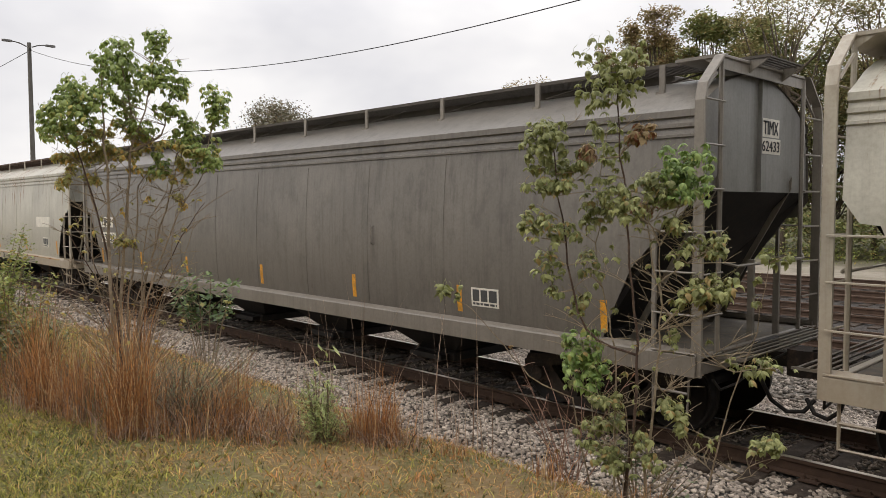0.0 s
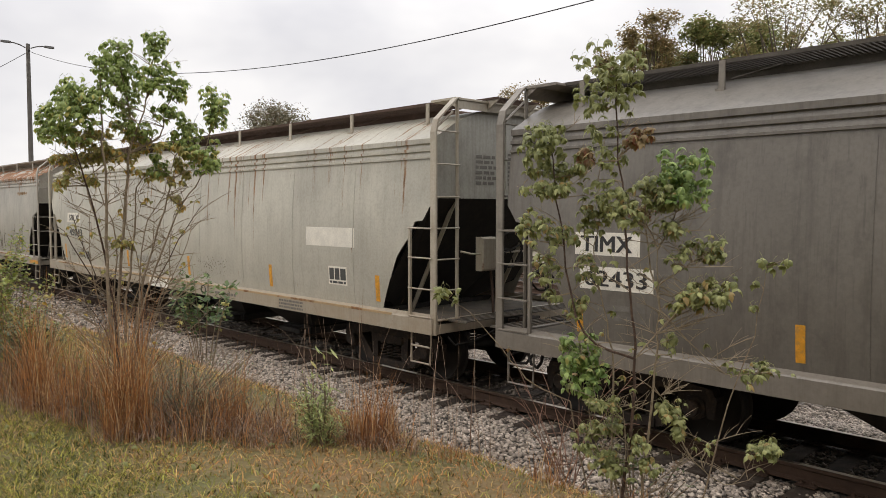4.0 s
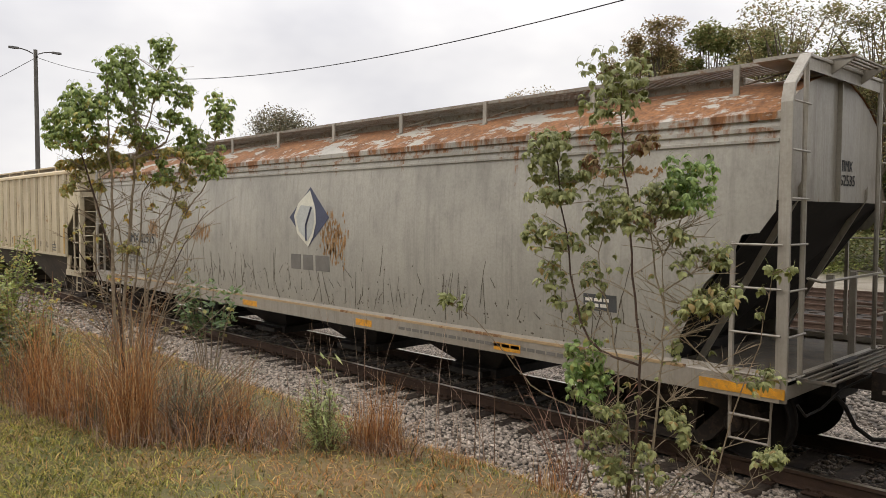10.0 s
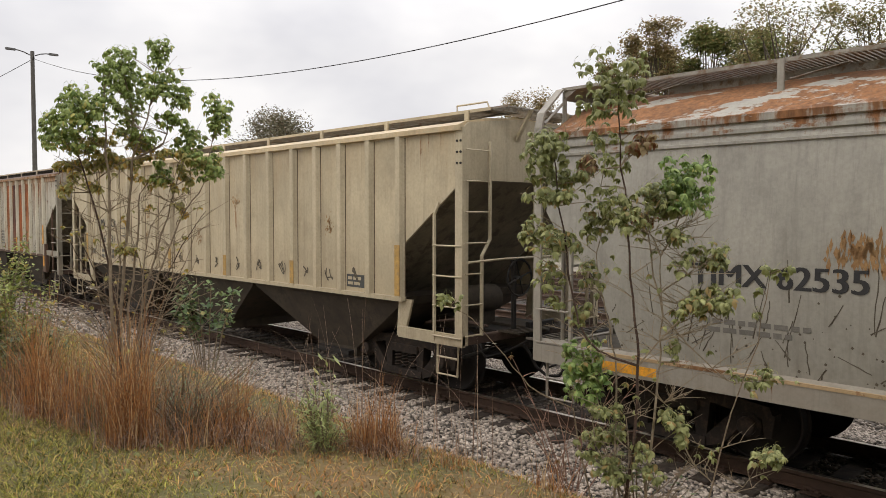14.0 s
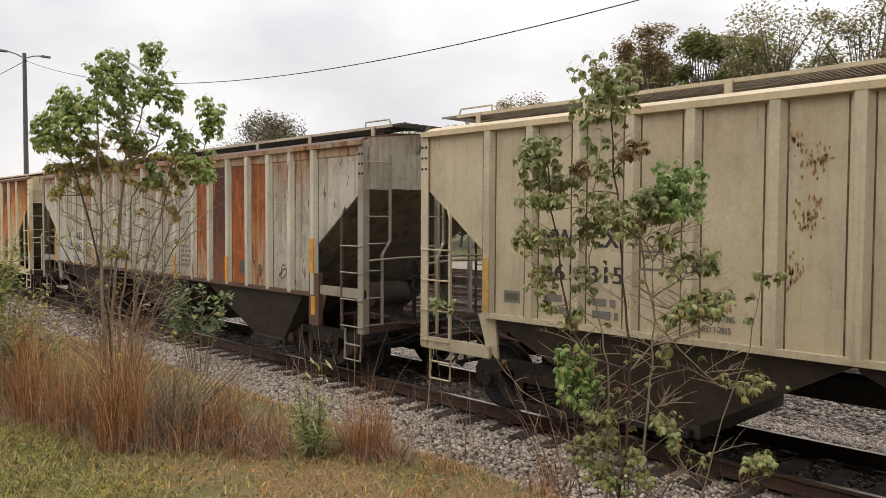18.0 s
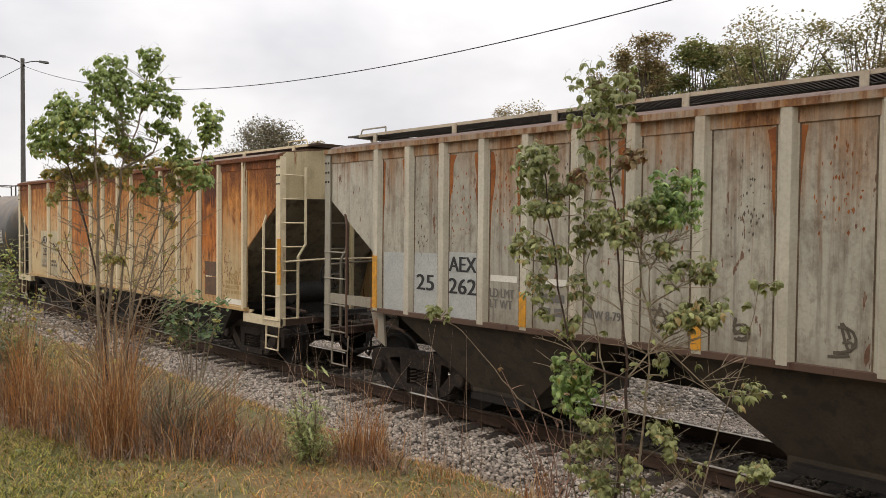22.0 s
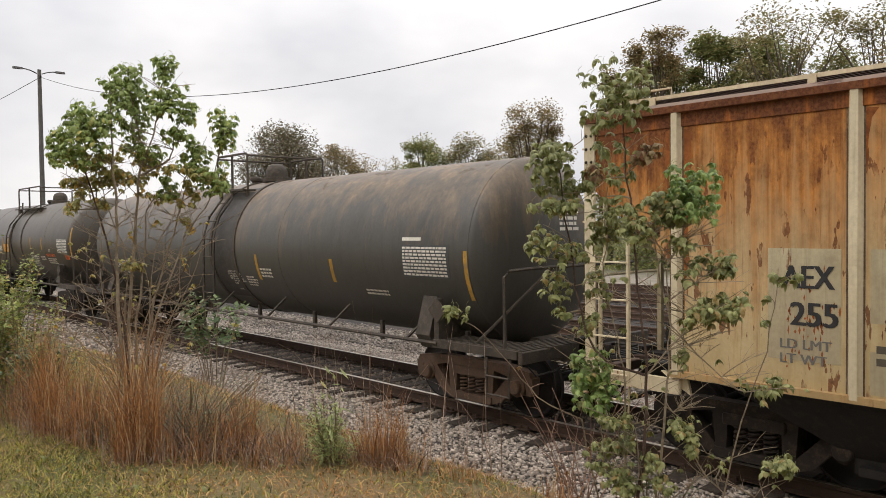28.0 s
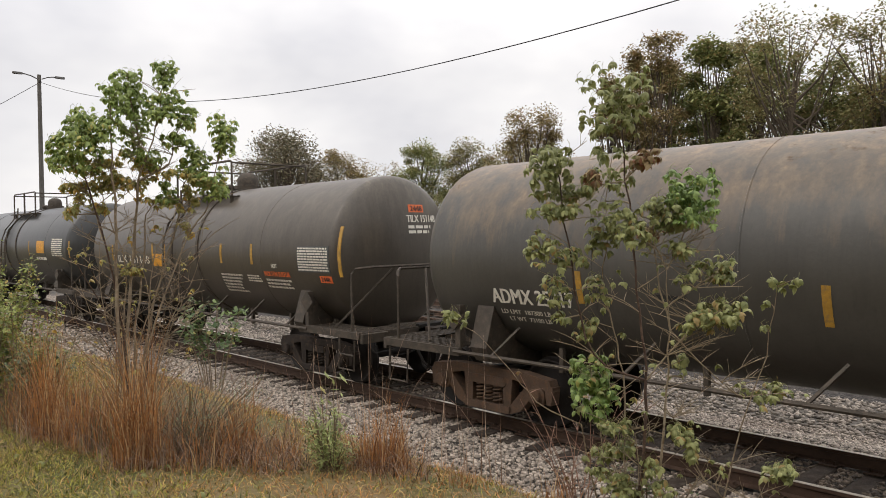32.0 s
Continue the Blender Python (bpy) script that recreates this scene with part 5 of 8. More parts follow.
def notice_box(car, c, x0, x1, z0, z1, surf, ink=M_WHITE, back=M_PLACARD):
    """A dark plate with a pale frame and cells."""
    patch(car, c, x0, x1, z0, z1, surf, ink, "notice_frame", 0.003)
    w, d = (x1 - x0), (z1 - z0)
    for a, b in ((0.06, 0.30), (0.36, 0.60), (0.66, 0.94)):
        patch(car, c, x0 + a * w, x0 + b * w, z0 + 0.28 * d, z1 - 0.10 * d, surf, back, "notice_cell", 0.006)
    lines(car, c, x0 + 0.06 * w, x1 - 0.06 * w, z0 + 0.04 * d, z0 + 0.24 * d, 1, surf, M_PLACARD, 0.006, 1)


def scrawl(car, c, x0, z0, size, y, mat, seed):
    """A sprayed squiggle."""
    r = random.Random(seed)
    g = Geo()
    for k in range(2):
        pts, x, z = [], x0 - c, z0 + size * r.uniform(0.2, 0.8)
        for i in range(7):
            pts.append((x + size * r.uniform(-0.45, 0.45), y, z0 + size * r.uniform(0, 1)))
        sm = []
        for i in range(len(pts) - 2):
            a, b, d = (Vector(q) for q in pts[i:i + 3])
            for u in (0.0, 0.33, 0.66):
                sm.append(((a + b) / 2) * (1 - u) ** 2 + 2 * b * u * (1 - u) + ((b + d) / 2) * u * u)
        g.tube(sm, size * 0.035, 4)
    g.v = [(x, y + (b - y) * 0.08, z) for x, b, z in g.v]
    part("scrawl", g, mat, car)


def rust_patch(car, c, x0, x1, z0, z1, y, mat, seed):
    """A ragged area where the paint is gone, hanging down in tongues."""
    r = random.Random(seed)
    n, g = 30, Geo()
    low = [z0 + (z1 - z0) * (0.30 * abs(2 * k / n - 1) ** 3 + 0.42 * r.random() ** 2.2) for k in range(n + 1)]
    high = [z1 - (z1 - z0) * (0.14 * r.random() ** 2 + 0.2 * abs(2 * k / n - 1) ** 6) for k in range(n + 1)]
    xs = [x0 + (x1 - x0) * k / n - c for k in range(n + 1)]
    for k in range(n):
        p = [(xs[k], low[k]), (xs[k + 1], low[k + 1]), (xs[k + 1], high[k + 1]), (xs[k], high[k])]
        g.add([(u, y, v) for u, v in p], [(0, 1, 2, 3)])
    part("rust_patch", g, mat, car)


def sprayed(car, c, x0, z0, w, tall, y, mat, strokes):
    """Bold sprayed curves; each stroke is (centre x, centre z, radius x, radius z, from, to degrees) in shares of the mark."""
    for cx, cz, rx, rz, a0, a1 in strokes:
        pts = []
        for k in range(15):
            a = math.radians(a0 + (a1 - a0) * k / 14)
            pts.append((x0 - c + w * (cx + rx * math.cos(a)), y, z0 + tall * (cz + rz * math.sin(a))))
        g = Geo().tube(pts, 0.021, 4)
        g.v = [(p, y + (q - y) * 0.12, z) for p, q, z in g.v]
        part("sprayed_mark", g, mat, car)


def flecks(car, c, n, xr, zr, size, surf, mat, seed, run=1.0, name="paint_wear"):
    """Small flakes and short runs scattered over a patch of a car's side, thicker towards its middle."""
    r = random.Random(seed)
    g = Geo()
    for k in range(n):
        x, z = (a + (b - a) * (r.random() + r.random()) / 2 for a, b in (xr, zr))
        w_, d_ = size * r.uniform(0.4, 1.3), size * run * r.uniform(0.4, 1.6)
        g.add([(x - c + w_ * a, surf(z + d_ * b) - 0.004, z + d_ * b) for a, b in ((-1, -0.1), (0.1, -1.0), (0.9, 0.1), (0.1, 0.9))], [(0, 1, 2, 3)])
    return tagged(part(name, g, mat, car), kind="stuff")


# the car ahead of the first whole one
lead, c, h = round_hopper("covered_hopper_car", "ivory round-sided covered hopper car leading the visible train", -2.55, 14.4, M_IVORY, M_IVORYSILL, M_IVORYEND, M_WALKDARK)

# dark grey car
car, c, h = round_hopper("covered_hopper_car", "dark grey round-sided covered hopper car with yellow reflector stripes", -21.78, -3.80, M_GREYBODY, M_GREYSILL, M_GREYEND, M_WALKDARK,
                         [(x, 1.20, 1.56, 0.045) for x in (-20.55, -18.05, -15.62, -12.5, -9.66, -7.29, -4.96)])
brake_wheel(car, M_STEEL, -h - 0.20, -0.45, 1.75)
patch(car, c, -20.61, -19.75, 2.11, 2.37, round_side, M_WHITE, "number_patch")
patch(car, c, -20.54, -19.58, 1.72, 1.98, round_side, M_WHITE, "number_patch")
letter(car, c, "TIMX", -20.52, -19.85, 2.15, 2.33, round_side)
letter(car, c, "62433", -20.46, -19.66, 1.76, 1.94, round_side)
lines(car, c, -20.3, -19.6, 1.36, 1.58, 2, round_side, M_GREYTEXT)
patch(car, c, -19.56, -19.32, 1.92, 2.16, round_side, M_GREYTEXT, "test_stencil")
patch(car, c, -19.53, -19.35, 1.95, 2.13, round_side, M_GREYBODY, "test_stencil", 0.005)
notice_box(car, c, -7.06, -6.57, 1.30, 1.55, round_side)
for x in (-17.47, -15.87, -14.24, -12.63, -10.99, -9.3, -7.6):
    part("weld_seam", plate(x - c - 0.012, x - c + 0.012, 1.15, 3.28, round_side, 0.006), M_GREYBODY, car)
for x, z in ((-16.7, 2.05), (-9.15, 2.05)):
    part("hatch_handle", Geo().tube([(x - c, -1.55, z), (x - c, -1.59, z + 0.02), (x - c, -1.59, z + 0.26), (x - c, -1.54, z + 0.28)], 0.014, 5), M_GREYSILL, car)
end = h - 0.12 + 0.004
for w0, w1, z0, z1, words in ((0.13, 0.62, 3.44, 3.66, "TIMX"), (0.10, 0.66, 3.24, 3.425, "62433")):
    part("number_patch", Geo().box(end - 0.003, end + 0.001, w0, w1, z0, z1), M_WHITE, car)
    t = text_geo(words, w0 + 0.04, w1 - 0.04, z0 + 0.03, z1 - 0.03, lambda z: 0.0, 0.0)
    t.v = [(end + 0.005, x, z) for x, y, z in t.v]
    part("lettering", t, M_BLACK, car)

# ivory car
car, c, h = round_hopper("covered_hopper_car", "ivory round-sided hopper car with brown rust runs", -39.84, -23.02, M_IVORY, M_IVORYSILL, M_IVORYEND, M_WALKRUST,
                         [(x, 1.22, 1.62, 0.05) for x in (-38.54, -34.0, -30.7, -27.39, -24.3)])
brake_wheel(car, M_STEEL, h + 0.2, -0.17, 2.02)
part("brake_gear_box", Geo().box(h - 0.02, h + 0.14, -0.72, -0.40, 1.72, 2.22, 0.03), M_IVORYSILL, car)
part("brake_chain", Geo().tube([(h + 0.06, -0.45, 1.72), (h + 0.07, -0.42, 1.40), (h + 0.05, -0.38, 1.08)], 0.022, 5), M_WALKRUST, car)
patch(car, c, -38.32, -37.27, 2.24, 2.51, round_side, M_WHITE, "number_patch")
letter(car, c, "SRLX", -38.18, -37.42, 2.29, 2.46, round_side)
letter(car, c, "45043", -38.14, -37.14, 1.87, 2.06, round_side)
for words, x0, x1, z0 in (("LD LMT", -38.02, -37.70, 1.44), ("217200", -37.56, -37.14, 1.43), ("LT WT", -38.02, -37.72, 1.31), ("68800", -37.50, -37.12, 1.30)):
    letter(car, c, words, x0, x1, z0, z0 + 0.08, round_side, M_GREYTEXT)
part("stencil_disc", Geo().add([(-36.78 - c + 0.12 * math.cos(k * 0.3927), round_side(1.37) - 0.006, 1.37 + 0.12 * math.sin(k * 0.3927)) for k in range(16)], [tuple(range(16))]), M_BLACK, car)
letter(car, c, "11-02", -36.86, -36.70, 1.38, 1.43, round_side, M_WHITE, 0.012)
letter(car, c, "SRS", -36.83, -36.73, 1.31, 1.36, round_side, M_WHITE, 0.012)
part("sill_ledge", Geo().box(-39.0 - c, -23.9 - c, -1.606, -1.50, 1.062, 1.095), M_LEDGE, car, "rusted ledge along the sill")
part("dark_run", Geo().tube([(x - c, round_side(z) - 0.002, z) for x, z in ((-37.14, 1.76), (-37.10, 1.60), (-37.06, 1.45), (-37.05, 1.34), (-36.98, 1.27))], [0.010, 0.012, 0.022, 0.026, 0.01], 5), M_SCRAWL, car)
chips, r3 = Geo(), random.Random(14)
for k in range(150):
    x, z, s_ = -37.7 + 2.6 * r3.random() ** 1.3, 1.30 + 0.55 * r3.random() ** 1.4, r3.uniform(0.006, 0.020)
    chips.add([(x - c + s_ * a, round_side(z) - 0.005, z + s_ * b) for a, b in ((-1, -0.2), (0.2, -0.8), (1, 0.3), (-0.1, 0.9))], [(0, 1, 2, 3)])
tagged(part("paint_wear", chips, M_SCRAWL, car), kind="stuff")
flecks(car, c, 110, (-30.5, -28.8), (1.25, 1.70), 0.013, round_side, M_SCRAWL, 71)
flecks(car, c, 60, (-34.0, -32.1), (1.65, 2.30), 0.012, round_side, M_SCRAWL, 72)
patch(car, c, -33.46, -32.39, 1.38, 1.53, round_side, M_IVORYEND, "paint_patch")
flecks(car, c, 36, (-33.46, -32.39), (1.38, 1.53), 0.010, lambda z: round_side(z) - 0.003, M_SCRAWL, 73)
patch(car, c, -36.68, -36.42, 2.03, 2.27, round_side, M_GREYTEXT, "test_stencil")
patch(car, c, -36.65, -36.45, 2.06, 2.24, round_side, M_IVORY, "test_stencil", 0.005)
sill = lambda z: -1.60
lines(car, c, -35.4, -33.8, 0.955, 1.005, 1, sill, M_GREYTEXT, fill=0.9)
letter(car, c, "INCH HF COMP SHOES", -38.48, -37.62, 0.96, 1.02, sill, M_GREYTEXT)
patch(car, c, -26.2, -24.86, 2.02, 2.33, round_side, M_WHITE, "paint_patch", label="clean white painted patch")
notice_box(car, c, -25.57, -25.07, 1.40, 1.70, round_side)
lines(car, c, -27.0, -26.1, 0.88, 1.05, 3, sill, M_GREYTEXT)
lines(car, c, -29.4, -28.4, 0.92, 1.0, 1, sill, M_GREYTEXT)
part("stencil_ring", Geo().tube([(-29.9 - c + 0.09 * math.cos(k * 0.45), -1.604, 0.97 + 0.09 * math.sin(k * 0.45)) for k in range(15)], 0.008, 4), M_BLACK, car)
patch(car, c, -32.6, -31.6, 0.87, 1.06, sill, M_WHITE, "paint_patch")
for q in range(9):
    x = -38.9 + q * 1.75
    part("weld_seam", plate(x - c - 0.012, x - c + 0.012, 1.15, 3.28, round_side, 0.006), M_IVORY, car)
end = h - 0.12 + 0.004
for w0, w1, z0, z1, words in ((0.30, 0.70, 3.78, 3.90, "SRLX"), (0.32, 0.76, 3.58, 3.70, "45043")):
    t = text_geo(words, w0, w1, z0, z1, lambda z: 0.0, 0.0)
    t.v = [(end + 0.003, x, z) for x, y, z in t.v]
    part("lettering", t, M_BLACK, car)
t = bars_geo(0.12, 0.50, 2.98, 3.50, 8, lambda z: 0.0, RNG, 0.0)
part("small_print", Geo().add([(end + 0.003, x, z) for x, y, z in t.v], t.f), M_GREYTEXT, car)
t = bars_geo(-0.60, -0.12, 2.98, 3.45, 6, lambda z: 0.0, RNG, 0.0)
part("small_print", Geo().add([(end + 0.003, x, z) for x, y, z in t.v], t.f), M_GREYTEXT, car)

# pale grey car with a bare, rusted roof edge
car, c, h = round_hopper("covered_hopper_car", "pale grey round-sided hopper car with a rusted roof edge", -59.16, -41.03, M_PALE, M_PALESILL, M_PALESILL, M_WALKPALE)
for x0, x1 in ((-51.25, -50.72), (-47.65, -47.25), (-44.69, -44.24), (-41.84, -40.98), (-58.3, -57.5)):
    part("reflector_stripe", Geo().box(x0 - c, x1 - c, -1.606, -1.598, 0.90, 1.0), M_YELLOW, car)
letter(car, c, "TIMX 62535", -57.13, -55.47, 1.94, 2.16, round_side)
lines(car, c, -57.0, -55.9, 1.45, 1.62, 2, round_side)
lines(car, c, -46.6, -43.5, 0.93, 1.0, 1, sill, M_GREYTEXT, fill=0.9)
patch(car, c, -43.33, -42.88, 1.54, 1.73, round_side, M_PLACARD, "notice_box")
lines(car, c, -43.30, -42.91, 1.57, 1.70, 2, round_side, M_WHITE)
part("sill_ledge", Geo().box(-58.2 - c, -42.0 - c, -1.606, -1.50, 1.062, 1.095), M_LEDGE, car, "rusted ledge along the sill")
flecks(car, c, 170, (-48.75, -47.9), (1.75, 2.75), 0.022, round_side, M_OLDSTAIN, 81, 3.0)
flecks(car, c, 90, (-55.9, -55.2), (2.1, 2.5), 0.020, round_side, M_OLDSTAIN, 82, 3.0)
flecks(car, c, 90, (-53.6, -52.6), (2.0, 2.45), 0.020, round_side, M_OLDSTAIN, 83, 3.0)
flecks(car, c, 110, (-43.6, -42.2), (3.05, 3.17), 0.022, round_side, M_OLDSTAIN, 84)
# a diamond with a leaf, and a plain word bar under it
dm = Geo()
dm.add([(-49.66 - c, round_side(2.58) - 0.008, 2.58), (-49.05 - c, round_side(2.1) - 0.008, 2.08), (-48.45 - c, round_side(2.58) - 0.008, 2.58), (-49.05 - c, round_side(3.1) - 0.008, 3.10)], [(0, 1, 2, 3)])
part("diamond_mark", dm, M_NAVY, car)
lf = Geo()
rim = [(-49.05, 2.12), (-49.40, 2.32), (-49.52, 2.60), (-49.40, 2.80), (-49.05, 3.0), (-48.86, 2.72), (-48.82, 2.5), (-48.9, 2.28)]
lf.add([(-49.1 + (x + 49.1) * 0.80 - c, round_side(z) - 0.016, 2.53 + (z - 2.53) * 0.88) for x, z in rim], [tuple(range(8))])
part("leaf_mark", lf, M_PANELGREY, car)
lf = Geo().add([(-49.1 + (x + 49.1) * 0.98 - c, round_side(z) - 0.012, 2.55 + (z - 2.55) * 1.10) for x, z in rim], [tuple(range(8))])
part("leaf_border", lf, M_LEAFMARK, car)
lf = Geo().tube([(-49.1 - c, round_side(2.2) - 0.018, 2.18), (-49.12 - c, round_side(2.4) - 0.018, 2.45), (-48.98 - c, round_side(2.7) - 0.018, 2.75)], 0.02, 4)
part("leaf_vein", lf, M_NAVY, car)
for a, b in ((-49.60, -49.30), (-49.22, -48.92), (-48.84, -48.44)):
    part("word_bar", plate(a - c, b - c, 1.68, 1.94, round_side, 0.006), M_GREYTEXT, car)
r2 = random.Random(5)
for k in range(170):
    x, z = r2.uniform(-58.6, -42.4), 1.12 + abs(r2.gauss(0, 0.26))
    pts, n = [], 6
    hgt, lean = 0.10 + 0.70 * r2.random() ** 1.7, r2.gauss(0, 0.12)
    for i in range(n):
        zz = min(z + hgt * i / n, 2.9)
        pts.append((x - c + lean * i / n + r2.uniform(-0.009, 0.009), round_side(zz) - 0.001, zz))
    part("scratch", Geo().tube(pts, [0.003 + 0.006 * r2.random() * (1 - i / n) for i in range(n)], 4), M_SCRAWL, car)
chips = Geo()
for k in range(320):
    x, z, s_ = r2.uniform(-58.6, -42.2), 1.12 + abs(r2.gauss(0, 0.35)), r2.uniform(0.005, 0.018)
    chips.add([(x - c + s_ * a, round_side(z) - 0.005, z + s_ * b) for a, b in ((-1, -0.3), (0.3, -0.9), (1, 0.2), (-0.2, 1.1))], [(0, 1, 2, 3)])
tagged(part("paint_wear", chips, M_SCRAWL, car), kind="stuff")
end = h - 0.12 + 0.004
for w0, w1, z0, z1, words in ((0.15, 0.51, 3.13, 3.25, "TIMX"), (0.14, 0.59, 2.97, 3.09, "62535")):
    t = text_geo(words, w0, w1, z0, z1, lambda z: 0.0, 0.0)
    t.v = [(end + 0.003, x, z) for x, y, z in t.v]
    part("lettering", t, M_BLACK, car)

# cream ribbed car
posts = [-74.8] + [-74.1 + 0.70 * k for k in range(4)] + [-71.15, -70.41, -69.6, -68.75, -67.9, -67.06, -66.25, -65.43, -64.63, -63.93, -63.24, -62.5, -61.78]
car, c, h = rib_hopper("covered_hopper_car", "cream ribbed covered hopper car with black scrawls along its panels", -76.05, -60.48, posts, 1.42, 3.80, lambda k, x: M_CREAM, M_CREAMRIB, M_CREAMROOF, M_CREAMRIB,
                       M_WALKPALE, M_OLIVEDARK, [(-74.8, 1.45, 2.15), (-69.6, 1.45, 1.9), (-67.06, 1.45, 1.85), (-64.63, 1.45, 1.85), (-61.78, 1.45, 2.2)], m_stripe=M_FADEDYELLOW)
flat = lambda z: -1.535
end = h - 0.03 + 0.004
for w0, w1, z0, z1, words in ((0.80, 1.25, 3.47, 3.58, "MWCX"), (0.80, 1.30, 3.26, 3.37, "461315")):
    t = text_geo(words, w0, w1, z0, z1, lambda z: 0.0, 0.0)
    part("lettering", Geo().add([(end, x, z) for x, y, z in t.v], t.f), M_BLACK, car)
letter(car, c, "MW", -73.92, -73.46, 2.33, 2.53, flat)
letter(car, c, "CX", -73.22, -72.86, 2.33, 2.53, flat)
letter(car, c, "461", -73.92, -73.48, 1.93, 2.12, flat)
letter(car, c, "315", -73.24, -72.80, 1.93, 2.12, flat)
lines(car, c, -73.9, -73.5, 1.5, 1.78, 2, flat)
lines(car, c, -73.2, -72.85, 1.5, 1.78, 2, flat)
patch(car, c, -72.6, -72.3, 2.1, 2.32, flat, M_GREYTEXT, "test_stencil")
patch(car, c, -72.57, -72.33, 2.13, 2.29, flat, M_CREAM, "test_stencil", 0.005)
for k, words in enumerate(("INTERIOR COATING", "APPLIED 1-2015", "EXTERIOR COATING", "APPLIED 1-2015")):
    letter(car, c, words, -72.01, -71.52 if k % 2 == 0 else -71.56, 1.86 - 0.115 * k, 1.925 - 0.115 * k, flat, M_GREYTEXT)
for k, x in enumerate((-69.2, -68.35, -67.5, -66.65, -65.85, -65.05, -64.3, -63.6, -62.85)):
    scrawl(car, c, x, 1.55, 0.30, -1.542, M_SCRAWL, k)
for k, (x, z) in enumerate(((-71.05, 3.4), (-70.8, 3.2), (-70.85, 2.7), (-71.0, 2.2), (-68.3, 2.2), (-66.7, 2.9), (-63.6, 2.5))):
    flecks(car, c, 46, (x - 0.16, x + 0.16), (z - 0.22, z + 0.20), 0.013, flat, M_OLDSTAIN, 90 + k, 2.0)
patch(car, c, -74.54, -74.28, 1.60, 1.75, flat, M_GREYTEXT, "plate_frame", 0.005)
patch(car, c, -74.51, -74.31, 1.63, 1.72, flat, M_SCRAWL, "car_plate", 0.008)
patch(car, c, -63.1, -62.65, 1.5, 1.7, flat, M_PLACARD, "notice_box")
lines(car, c, -63.07, -62.68, 1.52, 1.68, 2, flat, M_CREAMRIB)

# chalky grey car with rusted panels
posts = [-91.57, -90.87, -90.17, -89.43, -88.71, -87.97, -87.23, -86.44, -85.59, -84.73, -83.87, -83.05, -82.35, -81.6, -80.86, -80.12, -79.42, -78.72]


def chalk_panel(k, x):
    if -83.04 < x < -82.36 or -80.85 < x < -80.13:
        return M_CHALKRUN
    if -82.36 < x < -81.61:
        return M_REDRUST
    if -81.61 < x < -80.87:
        return M_ORANGERUST
    return M_CHALKEND if x > -78.72 or x < -91.57 else M_CHALK


car, c, h = rib_hopper("covered_hopper_car", "chalky grey ribbed covered hopper car with panels rusted dark red", -92.87, -77.40, posts, 1.40, 3.80, chalk_panel, M_CHALKRIB, M_RUSTFRAME, M_CHALKEND,
                       M_WALKDARK, M_OLIVEDARK, [(-91.57, 1.42, 2.2), (-88.71, 1.42, 1.85), (-86.44, 1.42, 1.85), (-83.87, 1.42, 1.85), (-81.6, 1.42, 1.9), (-78.72, 1.74, 2.31), (-78.68, 1.05, 1.36)], frame_mat=M_CHALKFRAME, bleed=M_BLEED, chord=M_CHALK, bay_top=0.80, beam=(1.40, 1.55), m_stile=M_RUSTFRAME)
part("bolster_leg", Geo().box(-78.82 - c, -78.54 - c, -1.597, -1.50, 0.88, 1.74, 0.01), M_RUSTFRAME, car)
end = h - 0.03 + 0.003
for w0, w1, z0, z1, words in ((0.98, 1.26, 3.55, 3.65, "AEX"), (0.92, 1.32, 3.39, 3.49, "25262")):
    t = text_geo(words, w0, w1, z0, z1, lambda z: 0.0, 0.0)
    part("lettering", Geo().add([(end + 0.004, x, z) for x, y, z in t.v], t.f), M_BLACK, car)
patch(car, c, -91.43, -90.95, 1.40, 2.26, flat, M_PANELGREY, "paint_patch", 0.004)
patch(car, c, -90.80, -90.25, 1.40, 2.27, flat, M_PANELGREY, "paint_patch", 0.004)
patch(car, c, -90.1, -89.5, 1.40, 2.30, flat, M_PANELGREY, "paint_patch", 0.004)
letter(car, c, "25", -90.7, -90.35, 1.75, 1.97, flat, lift=0.008)
letter(car, c, "AEX", -90.05, -89.55, 2.04, 2.24, flat, lift=0.008)
letter(car, c, "262", -90.05, -89.55, 1.74, 1.95, flat, lift=0.008)
patch(car, c, -89.3, -88.85, 1.95, 2.03, flat, M_WHITE, "paint_patch", 0.004)
patch(car, c, -88.5, -88.1, 1.95, 2.03, flat, M_WHITE, "paint_patch", 0.004)
letter(car, c, "LD LMT", -89.30, -88.90, 1.75, 1.86, flat, M_GREYTEXT)
letter(car, c, "LT WT", -89.30, -88.93, 1.61, 1.72, flat, M_GREYTEXT)
letter(car, c, "NEW 8-79", -87.84, -87.36, 1.61, 1.71, flat, M_GREYTEXT)
lines(car, c, -88.5, -88.1, 1.55, 1.88, 2, flat)
lines(car, c, -83.7, -83.2, 1.6, 2.1, 5, flat)
for k in range(15):
    x = -90.6 + 0.78 * k
    flecks(car, c, 40, (x - 0.25, x + 0.25), (1.9 + 0.2 * (k % 4), 3.6), 0.011, flat, M_BLEED if k % 3 else M_SCRAWL, 110 + k, 2.2)
for k, x in enumerate((-86.9, -86.0, -85.1, -80.5, -79.7)):
    scrawl(car, c, x, 1.5, 0.36, -1.542, M_SCRAWL, 30 + k)
patch(car, c, -81.2, -80.95, 1.6, 1.85, flat, M_PLACARD, "notice_box")

# rust-streaked cream car
posts = [-108.36, -106.62, -105.69, -104.81, -103.27, -102.44, -101.47, -100.66, -99.05, -98.21, -97.26, -96.42, -95.47]


